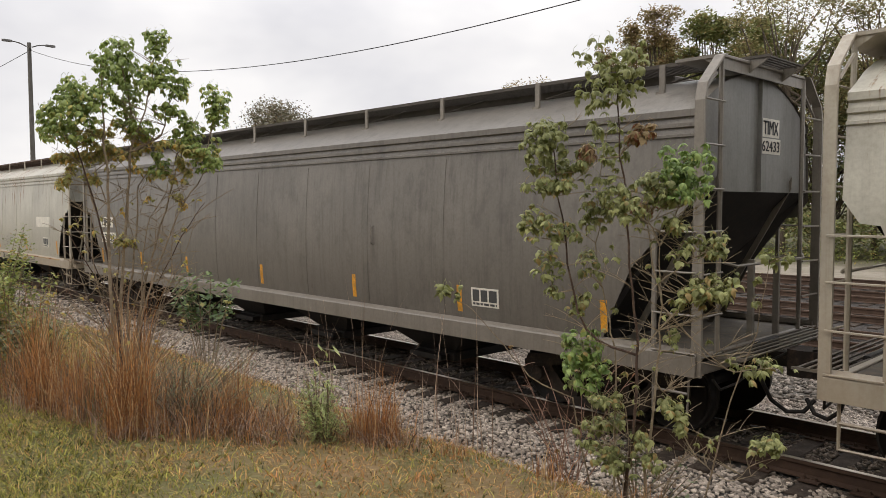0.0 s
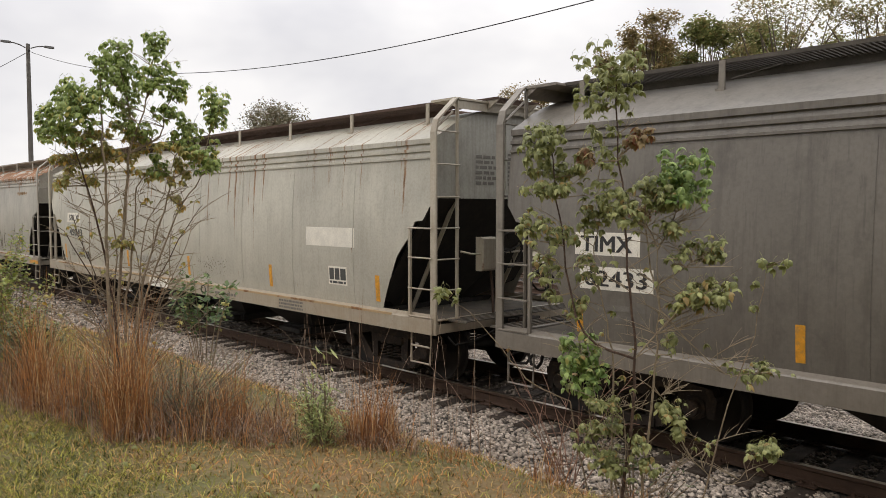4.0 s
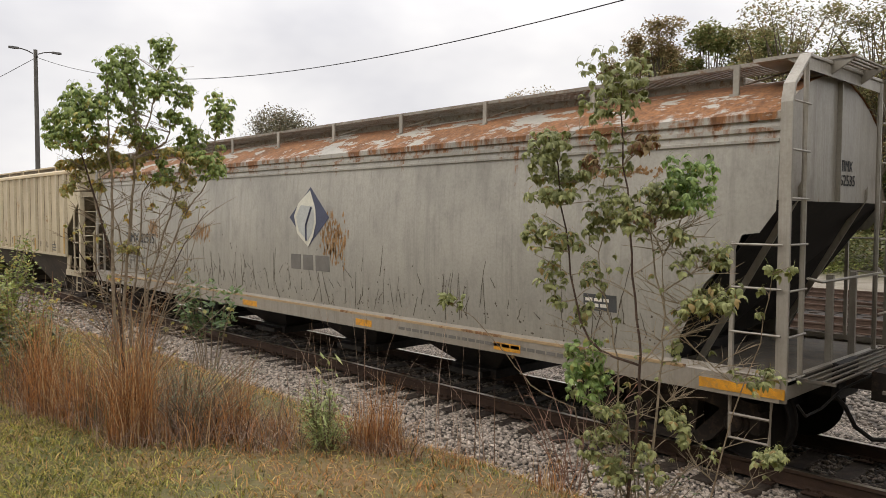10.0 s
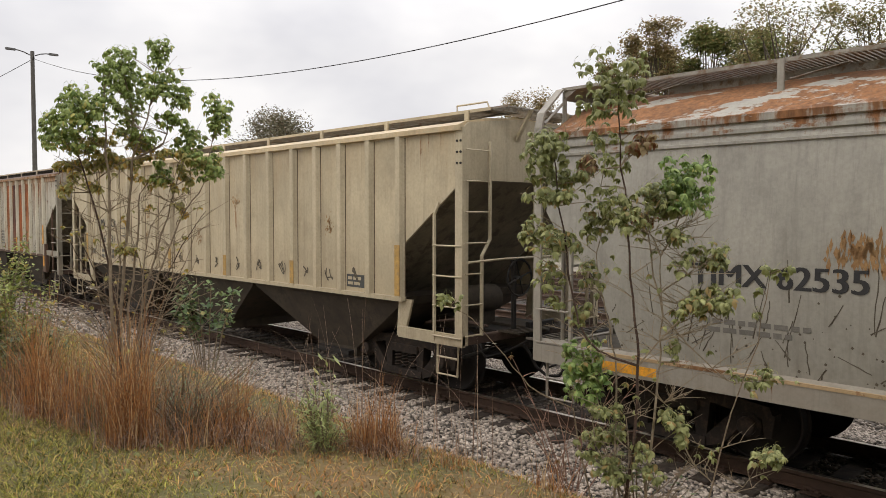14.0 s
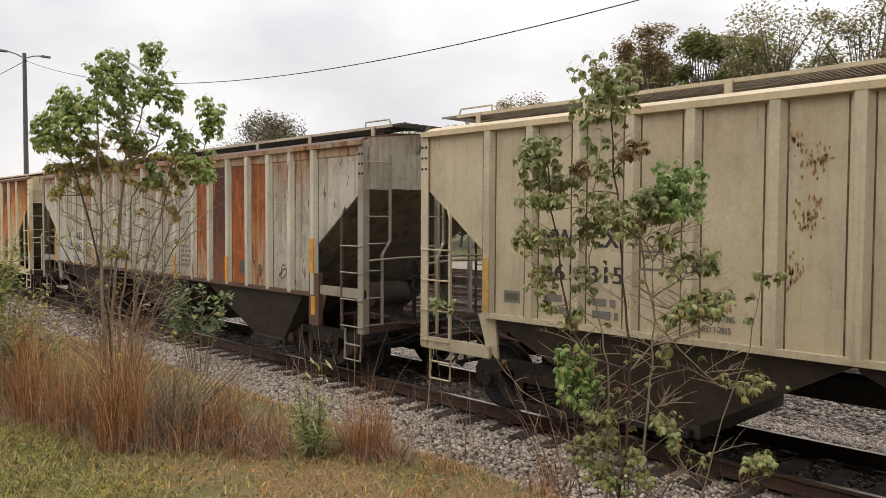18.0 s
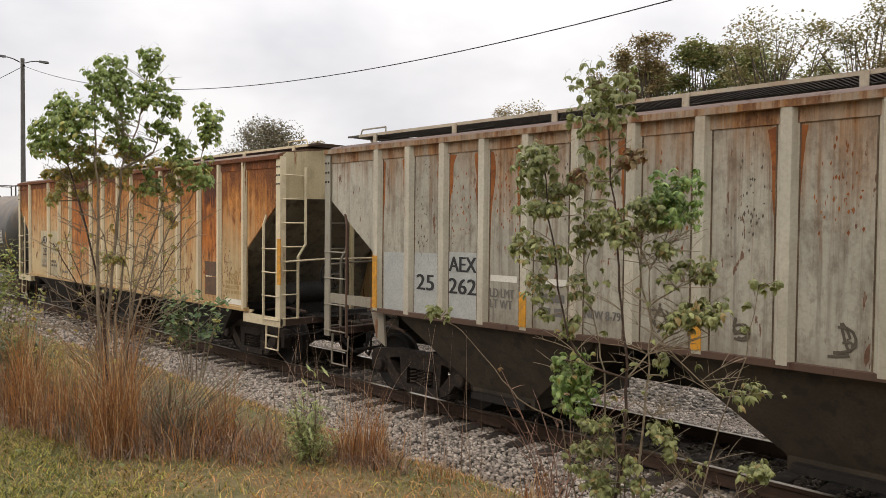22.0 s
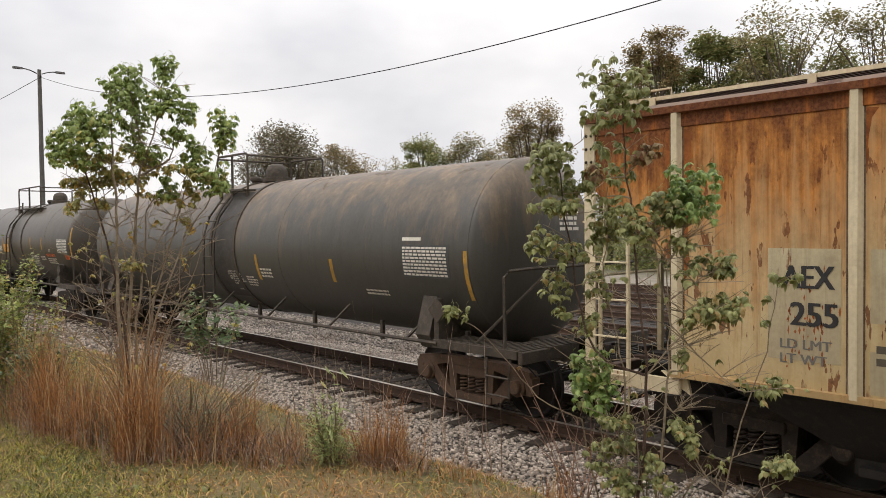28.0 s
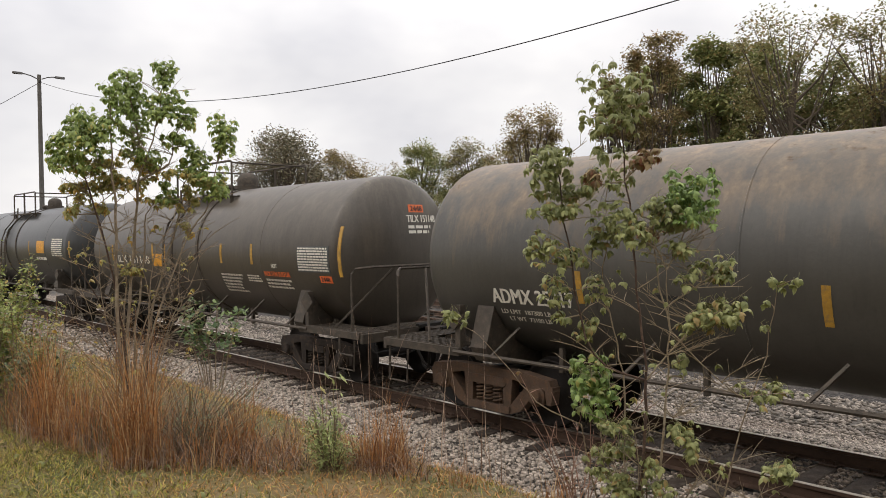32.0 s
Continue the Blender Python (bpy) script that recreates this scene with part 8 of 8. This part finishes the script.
young_tree("young tree with fresh green leaves on top and bare lower twigs", -6.25, -6.39, [
    (0.017, 0, [(-0.12, 0.74), (-0.12, 1.43), (-0.12, 1.94), (-0.14, 2.30), (-0.15, 2.79)]), (0.016, 0, [(-0.05, 0.74), (0.0, 1.48), (0.05, 2.08), (0.06, 2.49), (-0.02, 2.94)]),
    (0.012, 1, [(-0.08, 0.74), (-0.17, 1.48), (-0.31, 2.02), (-0.40, 2.38)]), (0.012, 0, [(0.0, 0.74), (0.08, 1.48), (0.11, 1.85), (0.27, 2.06)]),
    (0.010, 0, [(0.02, 1.52), (0.06, 2.12), (0.19, 2.56), (0.28, 3.03)]), (0.009, 0, [(0.07, 2.08), (0.28, 2.26), (0.33, 2.43), (0.41, 2.69)]),
    (0.011, 0, [(0.07, 0.73), (0.27, 1.52), (0.41, 1.99), (0.49, 2.32)]), (0.010, 0, [(0.09, 0.73), (0.39, 1.61), (0.59, 1.95), (0.70, 2.57)]),
    (0.008, 1, [(-0.12, 0.79), (-0.34, 1.30), (-0.47, 1.53)]), (0.009, 0, [(-0.15, 1.62), (-0.34, 2.11), (-0.50, 2.37)]), (0.008, 0, [(-0.10, 0.74), (-0.06, 1.43), (-0.21, 1.94), (-0.26, 2.38)]),
    (0.007, 1, [(0.12, 0.73), (0.43, 1.42), (0.63, 1.71)]), (0.007, 0, [(0.09, 0.73), (0.16, 1.48), (0.31, 1.80), (0.39, 2.08)]), (0.007, 1, [(-0.08, 0.74), (-0.26, 1.25), (-0.38, 1.62)]),
    (0.006, 0, [(0.16, 0.75), (0.52, 1.23)]), (0.006, 1, [(-0.15, 0.7), (-0.42, 1.05)]), (0.007, 0, [(0.02, 0.74), (0.20, 1.30), (0.24, 1.75)]),
    (0.007, 0, [(-0.14, 0.5), (-0.30, 0.95), (-0.40, 1.34)]), (0.006, 0, [(-0.10, 0.5), (-0.22, 1.05), (-0.26, 1.50), (-0.20, 1.86)]), (0.006, 0, [(0.14, 0.45), (0.30, 0.95), (0.50, 1.38), (0.56, 1.74)]), (0.007, 0, [(0.16, 0.4), (0.40, 0.92), (0.60, 1.12)]),
    (0.006, 0, [(0.05, 0.4), (0.13, 1.05), (0.02, 1.56), (-0.06, 1.98)]), (0.006, 0, [(0.10, 0.45), (0.34, 1.12), (0.36, 1.52), (0.48, 1.86)]), (0.005, 0, [(-0.16, 0.45), (-0.46, 0.86), (-0.58, 1.02)]), (0.005, 0, [(0.18, 0.35), (0.55, 0.72), (0.76, 0.92)])], CROWN + FLANKS + THIN, 300, 3, 320, (-0.934, 0.357), GREEN, 0.74, 3.9, 1.42, 90, M_GREYBARK)

# leafy shoots of the wilting tree: the top and the long flank, the middle, the foot
TOP = [(-0.13, 2.99, -0.15, 2.66, 0.13, 0.10, 34, "w"), (-0.15, 2.57, -0.20, 2.23, 0.09, 0.10, 15, "w"), (0.05, 2.54, 0.01, 2.44, 0.06, 0.04, 7, "d"), (-0.52, 2.59, -0.55, 2.40, 0.07, 0.09, 22, "w"),
       (-0.58, 2.32, -0.36, 2.26, 0.07, 0.05, 13, "w"), (-0.60, 2.17, -0.38, 2.17, 0.06, 0.05, 12, "w"), (-0.60, 2.01, -0.56, 1.84, 0.07, 0.07, 12, "w"), (-0.45, 1.93, -0.40, 1.82, 0.05, 0.06, 7, "w"),
       (-0.54, 1.75, -0.50, 1.47, 0.06, 0.05, 10, "w"), (-0.29, 2.41, -0.27, 2.32, 0.03, 0.04, 4, "d")]
MIDDLE = [(-0.21, 2.14, -0.23, 1.90, 0.07, 0.06, 14, "w"), (-0.09, 2.16, -0.02, 1.97, 0.07, 0.07, 16, "w"), (0.07, 2.04, 0.10, 1.99, 0.05, 0.04, 6, "d"), (0.34, 2.37, 0.34, 2.08, 0.10, 0.09, 40, "f"),
          (0.14, 2.22, 0.22, 2.06, 0.07, 0.05, 14, "w"), (0.24, 1.94, 0.32, 1.88, 0.05, 0.04, 8, "w"), (0.53, 1.80, 0.50, 1.71, 0.07, 0.05, 9, "w"), (0.43, 1.85, 0.38, 1.77, 0.04, 0.03, 3, "w"),
          (0.51, 1.57, 0.35, 1.44, 0.07, 0.07, 22, "w"), (0.60, 1.60, 0.53, 1.40, 0.04, 0.04, 4, "w"), (0.25, 1.25, 0.27, 1.11, 0.03, 0.03, 3, "w")]
FOOT = [(-0.28, 1.75, -0.25, 1.57, 0.04, 0.04, 6, "w"), (-0.30, 1.46, -0.39, 1.32, 0.04, 0.04, 5, "w"), (-0.32, 1.20, -0.30, 0.84, 0.07, 0.07, 28, "f"), (-0.22, 1.05, -0.19, 0.92, 0.04, 0.04, 8, "f"),
        (-0.23, 0.79, -0.06, 0.78, 0.04, 0.04, 9, "w"), (-0.28, 0.55, -0.06, 0.64, 0.05, 0.05, 13, "w"), (-0.22, 0.47, -0.04, 0.34, 0.06, 0.07, 16, "w"), (0.24, 0.76, 0.32, 0.63, 0.04, 0.04, 8, "w"),
        (0.06, 0.57, 0.17, 0.34, 0.04, 0.05, 8, "w"), (0.31, 1.76, 0.28, 1.69, 0.03, 0.03, 3, "w"), (0.86, 1.09, 0.78, 1.02, 0.05, 0.05, 5, "w"), (0.82, 0.52, 0.90, 0.56, 0.06, 0.06, 10, "w")]
young_tree("young tree with wilting, drooping pale green leaves", -2.68, -4.56, [
    (0.013, 1, [(-0.02, 0.16), (0.04, 0.90), (0.03, 1.26), (-0.02, 1.81), (-0.07, 2.35), (-0.11, 2.96)]), (0.012, 0, [(0.09, 0.17), (0.16, 0.91), (0.19, 1.27), (0.17, 1.79)]),
    (0.009, 1, [(0.01, 1.06), (-0.28, 1.25), (-0.41, 1.81), (-0.49, 2.36), (-0.54, 2.54)]), (0.009, 0, [(-0.09, 0.22), (-0.09, 0.89), (-0.14, 1.30), (-0.23, 1.70), (-0.17, 2.04)]),
    (0.007, 0, [(0.14, 1.41), (0.10, 1.92), (0.09, 2.01)]), (0.008, 0, [(0.17, 1.77), (0.24, 1.88), (0.34, 2.17)]), (0.006, 0, [(0.17, 1.77), (0.09, 1.99), (0.13, 2.19)]),
    (0.006, 0, [(0.19, 1.56), (0.40, 1.71), (0.50, 1.80)]), (0.005, 0, [(0.19, 1.47), (0.36, 1.47), (0.52, 1.53)]), (0.006, 0, [(0.06, 1.12), (0.31, 1.42), (0.43, 1.48)]),
    (0.006, 0, [(-0.04, 0.23), (-0.22, 0.55), (-0.28, 0.92), (-0.32, 1.18)]), (0.005, 0, [(0.16, 1.38), (0.44, 1.14), (0.64, 1.00), (0.84, 1.08)]), (0.006, 0, [(0.10, 0.20), (0.48, 0.52), (0.54, 0.58)]),
    (0.005, 0, [(0.36, 0.63), (0.48, 0.38), (0.65, 0.31), (0.78, 0.49)]), (0.005, 0, [(-0.01, 0.68), (-0.12, 0.76), (-0.21, 0.80)]), (0.005, 0, [(0.13, 0.83), (0.27, 0.77)])],
    TOP + MIDDLE + FOOT, 190, 8, 320, (-0.536, 0.844), WILTING, 0.86, 3.6, 1.9, 150, M_PALEBARK)


def lone_shoot(label, x, y, way, clusters, seed, facing):
    rng = random.Random(seed)
    tree = thing("sapling_shoot", label, "sapling", pose(x, y, float(ground_z(x, y)) - 0.03))
    fx, fy = facing

    def at(s, h, d=0.0):
        return Vector((s * fy + d * fx, -s * fx + d * fy, h))
    path = []
    for i in range(len(way) - 1):
        for u in (0.0, 0.34, 0.67):
            path.append(at(way[i][0] * (1 - u) + way[i + 1][0] * u, way[i][1] * (1 - u) + way[i + 1][1] * u) + Vector((rng.gauss(0, 0.006), rng.gauss(0, 0.006), rng.gauss(0, 0.006) if i else 0)))
    path.append(at(*way[-1]))
    part("stem", Geo().tube(path, [0.0062 * (1 - 0.72 * k / (len(path) - 1)) for k in range(len(path))], 6), M_BARK, tree, smooth=True)
    for s, h, r, n in clusters:
        tip = at(s, h)
        near = min(path, key=lambda p: (p - tip).length)
        if (near - tip).length > 0.03:
            part("branch", Geo().tube(bent(near, tip, rng, 0.02, 5), [0.0032, 0.003, 0.0026, 0.0022, 0.002, 0.0015], 4), M_BARK, tree, smooth=True)
        for k in range(n):
            p = tip + Vector((rng.gauss(0, 0.5), rng.gauss(0, 0.5), rng.gauss(0, 0.5))) * r
            part("leaf", rng.choice(ME_WILT), None, tree, at=pose(p.x, p.y, p.z, rng.uniform(-25, 25), rng.uniform(0, 60), rng.uniform(0, 360)) @ Matrix.Scale(rng.uniform(0.55, 0.9), 4))


lone_shoot("thin leaning shoot with a few wilted leaves", -2.05, -4.4, [(-0.24, 0.0), (-0.09, 0.74), (0.10, 1.41), (0.17, 1.81)], [(0.17, 1.84, 0.05, 4), (0.27, 1.86, 0.04, 3), (0.12, 1.72, 0.03, 2), (0.08, 1.60, 0.03, 2)], 4, (-0.43, 0.9))
lone_shoot("arching bare shoot with one cluster of pale leaves", -3.0, -4.5, [(0.02, 0.0), (-0.15, 0.75), (-0.45, 0.90), (-0.61, 1.09), (-0.85, 1.36), (-1.0, 1.45)], [(-1.05, 1.48, 0.07, 9), (-0.96, 1.50, 0.05, 4)], 5, (-0.58, 0.81))


# a bramble of thin red-brown canes beside the wilting tree
M_CANE = surface("red_cane", (0.27, 0.16, 0.125), 0.8, 0, 12, 0.35, 0.3)
bramble = thing("bramble", "tangle of thin reddish bare bramble canes", "bramble", pose(-3.35, -4.25, float(ground_z(-3.35, -4.25)) - 0.03))
br = random.Random(17)
for k in range(17):
    a_, reach_, tall_ = br.uniform(0, 6.283), br.uniform(0.15, 0.55), br.uniform(0.5, 1.2)
    tip_ = Vector((reach_ * math.cos(a_) - 0.10, reach_ * math.sin(a_), tall_))
    cane = bent((br.uniform(-0.12, 0.12), br.uniform(-0.10, 0.10), 0), tip_, br, 0.14, 7)
    part("cane", Geo().tube(cane, [0.0058 * (1 - 0.65 * i / 7) for i in range(8)], 4), M_CANE, bramble, smooth=True)
    for j in range(3):
        q = cane[br.randrange(2, 7)]
        side_ = Geo().tube(bent(q, q + Vector((br.uniform(-0.16, 0.16), br.uniform(-0.16, 0.16), br.uniform(-0.02, 0.16))), br, 0.03, 3), [0.0036, 0.003, 0.0024, 0.0016], 3)
        part("side_twig", side_, M_CANE, bramble)
    if k % 3 == 0:
        part("leaf", br.choice(ME_WITHERED), None, bramble, at=pose(*cane[-1], 0, 30, br.uniform(0, 360)) @ Matrix.Scale(0.55, 4))


# fallen leaves on the turf
fl = random.Random(9)
for k in range(26):
    x, y = fl.uniform(-7.5, -2.4), fl.uniform(-7.4, -5.3)
    me = fl.choice(ME_WILT)
    ob = new("fallen_leaf", me)
    ob.matrix_basis = pose(x, y, float(ground_z(x, y)) + 0.05, fl.uniform(-30, 30), fl.uniform(-20, 20), fl.uniform(0, 360)) @ Matrix.Scale(fl.uniform(0.4, 0.7), 4)
    tagged(ob, "curled fallen leaf lying on the grass", "leaf", "fallen leaves")


# ---- trees behind the yard ----
def far_tree(label, x, y, tall, wide, material, seed, leaves=4200, clumps=70, low=0.25, size=0.21, fork=None):
    rng = np.random.default_rng(seed)
    z = float(ground_z(x, y))
    tree = thing("tree", label, "tree", pose(x, y, z - 0.1), group="trees behind the yard")
    trunk = Geo()
    top = Vector((0, 0, tall * 0.86))
    path = [top * (k / 7) + Vector((rng.normal(0, 0.12), rng.normal(0, 0.12), 0)) * (1 if k else 0) for k in range(8)]
    trunk.tube(path, [0.030 * tall ** 0.9 * (1 - 0.88 * k / 7) * 0.5 for k in range(8)], 8)
    part("trunk", trunk, M_DARKBARK, tree, smooth=True)
    centres, limbs = [], Geo()
    for k in range(clumps):
        u = low + (1 - low) * rng.random() ** 0.85
        prof = (math.sin(math.pi * min(1.0, (u - low) / (1 - low) * 0.78 + 0.16))) ** 0.7
        a, q = rng.random() * 6.283, wide * prof * (0.35 + 0.65 * rng.random() ** 0.5) * (1 + 0.25 * math.sin(3 * u * 6 + seed))
        c_ = Vector((q * math.cos(a), q * math.sin(a), u * tall * (0.96 + 0.05 * rng.random())))
        centres.append(c_)
        h0 = max(0.12, u - 0.12 - 0.25 * q / max(wide, 0.1)) * 0.86
        if fork:
            h0 = fork + 0.30 * rng.random() + 0.4 * max(0.0, u - 0.75)
        i = min(6, int(h0 / 0.86 * 7))
        a0 = path[i].lerp(path[i + 1], min(1, h0 / 0.86 * 7 - i))
        mid_ = (a0 + c_) / 2 + Vector((0, 0, -0.12 * q)) + Vector(rng.normal(0, 0.18, 3))
        limbs.tube([a0, a0.lerp(mid_, 0.55), mid_, mid_.lerp(c_, 0.6), c_], [k_ * (0.055 + 0.012 * q) for k_ in ((1.05, 0.85, 0.65, 0.45, 0.2) if fork else (1.0, 0.85, 0.65, 0.42, 0.18))], 5)
        for j in range(1):
            e = c_ + Vector(rng.normal(0, wide * 0.16, 3))
            limbs.tube([mid_.lerp(c_, rng.random()), e], [0.011, 0.004], 3)
    tagged(part("limb_work", limbs, M_DARKBARK, tree), kind="stuff")
    C = np.array([tuple(c_) for c_ in centres])
    leaves = int(leaves * 3.0)
    pick = rng.integers(0, clumps, leaves)
    spread = (wide * 0.15 + 0.16) * (0.5 + 0.9 * rng.random(clumps))[pick][:, None]
    ball = rng.normal(0, 1, (leaves, 3))
    ball *= (rng.random(leaves) ** (1 / 2.2) / np.linalg.norm(ball, axis=1))[:, None]
    pts = C[pick] + ball * 1.75 * spread * np.array([1, 1, 0.72])
    V, F = leaf_cloud(pts, size, rng, 0.55)
    tagged(part("crown", bulk("crown", V, F, material), None, tree), kind="stuff")
    return tree


BARE = "thinly leaved tree with spreading bare limbs behind the yard"
DARK, OLIVE, RUSSET = "tree with dense dark green foliage behind the yard", "tree with thin olive foliage behind the yard", "tree turning brown in autumn behind the yard"
far_tree(RUSSET, -31.0, 36.5, 14.0, 1.2, M_CROWN_C, 31, 3600, 50, 0.2, 0.19)
far_tree(RUSSET, -29.2, 36.8, 15.4, 1.7, M_CROWN_C, 32, 5200, 66, 0.12, 0.20)
far_tree(RUSSET, -26.8, 36.3, 16.3, 1.9, M_CROWN_C, 33, 6200, 72, 0.12, 0.20)
far_tree(DARK, -28.5, 40.5, 14.6, 2.6, M_CROWN_A, 53, 6000, 70, 0.1, 0.25)
far_tree(DARK, -23.8, 37.5, 15.0, 2.4, M_CROWN_A, 34, 7000, 80, 0.1, 0.25)
far_tree(DARK, -21.2, 38.5, 14.6, 2.8, M_CROWN_A, 35, 7600, 84, 0.1, 0.25)
far_tree(BARE, -17.9, 35.0, 15.9, 3.6, M_CROWN_B, 36, 2600, 40, 0.46, 0.19, fork=0.30)
far_tree(BARE, -13.4, 36.0, 15.2, 2.9, M_CROWN_B, 37, 2200, 34, 0.44, 0.19, fork=0.30)
far_tree(DARK, -17.4, 39.5, 12.6, 3.2, M_CROWN_A, 54, 6800, 80, 0.1, 0.25)
far_tree(DARK, -12.6, 39.0, 11.6, 2.8, M_CROWN_A, 55, 5200, 70, 0.1, 0.25)
far_tree(RUSSET, -10.6, 36.0, 14.2, 3.0, M_CROWN_C, 38, 3600, 70, 0.3)
far_tree(DARK, -7.2, 38.0, 13.0, 3.2, M_CROWN_A, 39, 5000, 80, 0.15)
far_tree(OLIVE, -3.2, 37.0, 14.0, 3.2, M_CROWN_B, 40, 4200, 70, 0.3)
far_tree(DARK, 2.0, 38.0, 13.0, 3.4, M_CROWN_A, 45, 4200, 70, 0.2)
far_tree(DARK, -14.5, 42.5, 12.0, 3.2, M_CROWN_A, 46, 5200, 80, 0.1)
far_tree(DARK, -9.0, 43.0, 11.5, 3.2, M_CROWN_A, 47, 5200, 80, 0.1)
far_tree(DARK, -25.5, 42.0, 11.0, 3.2, M_CROWN_A, 48, 5200, 80, 0.1)
far_tree(RUSSET, -39.0, 37.5, 12.6, 2.9, M_CROWN_C, 41, 5600, 60, 0.25, 0.19)
far_tree(OLIVE, -52.5, 44.5, 11.2, 3.4, M_CROWN_B, 42, 6840, 48, 0.25)
far_tree(OLIVE, -58.8, 43.5, 11.7, 3.6, M_CROWN_A, 43, 6840, 48, 0.25)
far_tree(OLIVE, -64.5, 44.0, 10.6, 2.2, M_CROWN_C, 49, 900, 70, 0.25)
far_tree(RUSSET, -68.0, 39.5, 11.6, 4.0, M_CROWN_C, 50, 7220, 48, 0.2)
far_tree(DARK, -68.5, 32.0, 13.6, 4.6, M_CROWN_D, 44, 4200, 110, 0.2, 0.26)
far_tree(DARK, -63.0, 30.2, 12.6, 4.2, M_CROWN_D, 51, 4200, 110, 0.2, 0.26)
far_tree(OLIVE, -47.0, 45.5, 10.4, 3.6, M_CROWN_B, 52, 6840, 48, 0.25)


def thicket(label, x0, x1, y0, y1, tall, n, material, seed, size=0.22):
    rng = np.random.default_rng(seed)
    k = int((x1 - x0) * 1.2)
    cx, cy, ch = x0 + (x1 - x0) * rng.random(k), y0 + (y1 - y0) * rng.random(k), tall * (0.5 + 0.6 * rng.random(k))
    pick = rng.integers(0, k, n)
    pts = np.stack([cx[pick] + rng.normal(0, 0.7, n), cy[pick] + rng.normal(0, 0.7, n), ch[pick] * rng.random(n) ** 0.75], -1)
    pts[:, 2] += ground_z(pts[:, 0], pts[:, 1])
    V, F = leaf_cloud(pts, size, rng, 0.5)
    return tagged(new("undergrowth", bulk("undergrowth", V, F, material)), label, "shrubs", kind="stuff")


thicket("dense green undergrowth along the edge of the wood", -36, 6, 33.5, 37.5, 2.6, 22000, M_CROWN_A, 61)
thicket("brown-green brush inside the wood", -36, 6, 38, 47, 4.6, 22000, M_CROWN_B, 62)
thicket("distant dark tree line behind the yard", -120, -30, 48, 56, 5.5, 16000, M_CROWN_A, 63, 0.45)
thicket("rough weeds at the edge of the yard", -40, 4, 30.5, 33.5, 0.8, 9000, M_WEED, 64, 0.12)


# ---- a flying insect ----
M_INSECT = surface("insect_body", (0.06, 0.05, 0.04), 0.5, 0, 40, 0.2, 0.05)
M_WING = surface("insect_wing", (0.35, 0.34, 0.30), 0.4, 0, 40, 0.1, 0.02)
insect = thing("flying_insect", "small dark flying insect over the grass", "insect")
part("body", Geo().lathe([(0.0, -0.011), (0.0012, -0.010), (0.0018, -0.005), (0.0014, -0.001), (0.0024, 0.003), (0.0018, 0.006), (0.0020, 0.008), (0.0, 0.010)], 8, "x"), M_INSECT, insect, smooth=True)
for s_ in (-1, 1):
    for x_, l_ in ((0.004, 0.013), (0.001, 0.010)):
        part("wing", Geo().loft([[(x_ - w_, s_ * y_, 0.0022 + 0.2 * y_), (x_ + w_, s_ * y_, 0.0022 + 0.2 * y_), (x_ + w_, s_ * y_, 0.0024 + 0.2 * y_), (x_ - w_, s_ * y_, 0.0024 + 0.2 * y_)]
                                 for y_, w_ in ((0.0012, 0.0006), (l_ * 0.5, 0.002), (l_ * 0.85, 0.0018), (l_, 0.0005))]), M_WING, insect)


# ---- what moves: the train rolls, its wheels turn, an insect flies past twice ----
def motions():
    times = [2.0 * k for k in range(17)]
    for car_, c_ in CARS:
        walk(car_, [(t, pose(c_ + rolled(t), 0, 0)) for t in times])
    steps = [k * 4 / FPS for k in range(241)]
    turn = [math.degrees(rolled(min(t, 32.0)) / RIM) for t in steps]
    for ax, x in AXLES:
        walk(ax, [(t, pose(x, 0, RIM, 0, a, 0)) for t, a in zip(steps, turn)])
    flight = [(0, -0.62, -8.95, 1.03), (18.4, -0.62, -8.95, 1.03), (18.8, -2.3, -8.95, 1.9), (18.9, -1.83, -8.44, 2.46), (19.0, -1.312, -7.9, 2.965), (19.1, -0.79, -7.36, 3.47), (19.5, -1.5, -7.4, 5.2), (20.0, -6.5, -9.6, 3.0),
              (20.6, -8.5, -9.3, 1.03), (23.6, -8.5, -9.3, 1.03), (24.1, -5.9, -6.6, 4.5), (24.3, -4.12, -6.58, 3.80), (24.6, -2.78, -6.58, 3.12), (24.8, -1.5, -6.4, 2.6), (25.0, 1.0, -6.6, 2.2), (27.0, 0.4, -8.95, 1.03), (32, 0.4, -8.95, 1.03)]
    walk(insect, [(t, pose(x, y, z, 0, -34, 46)) for t, x, y, z in flight])


motions()
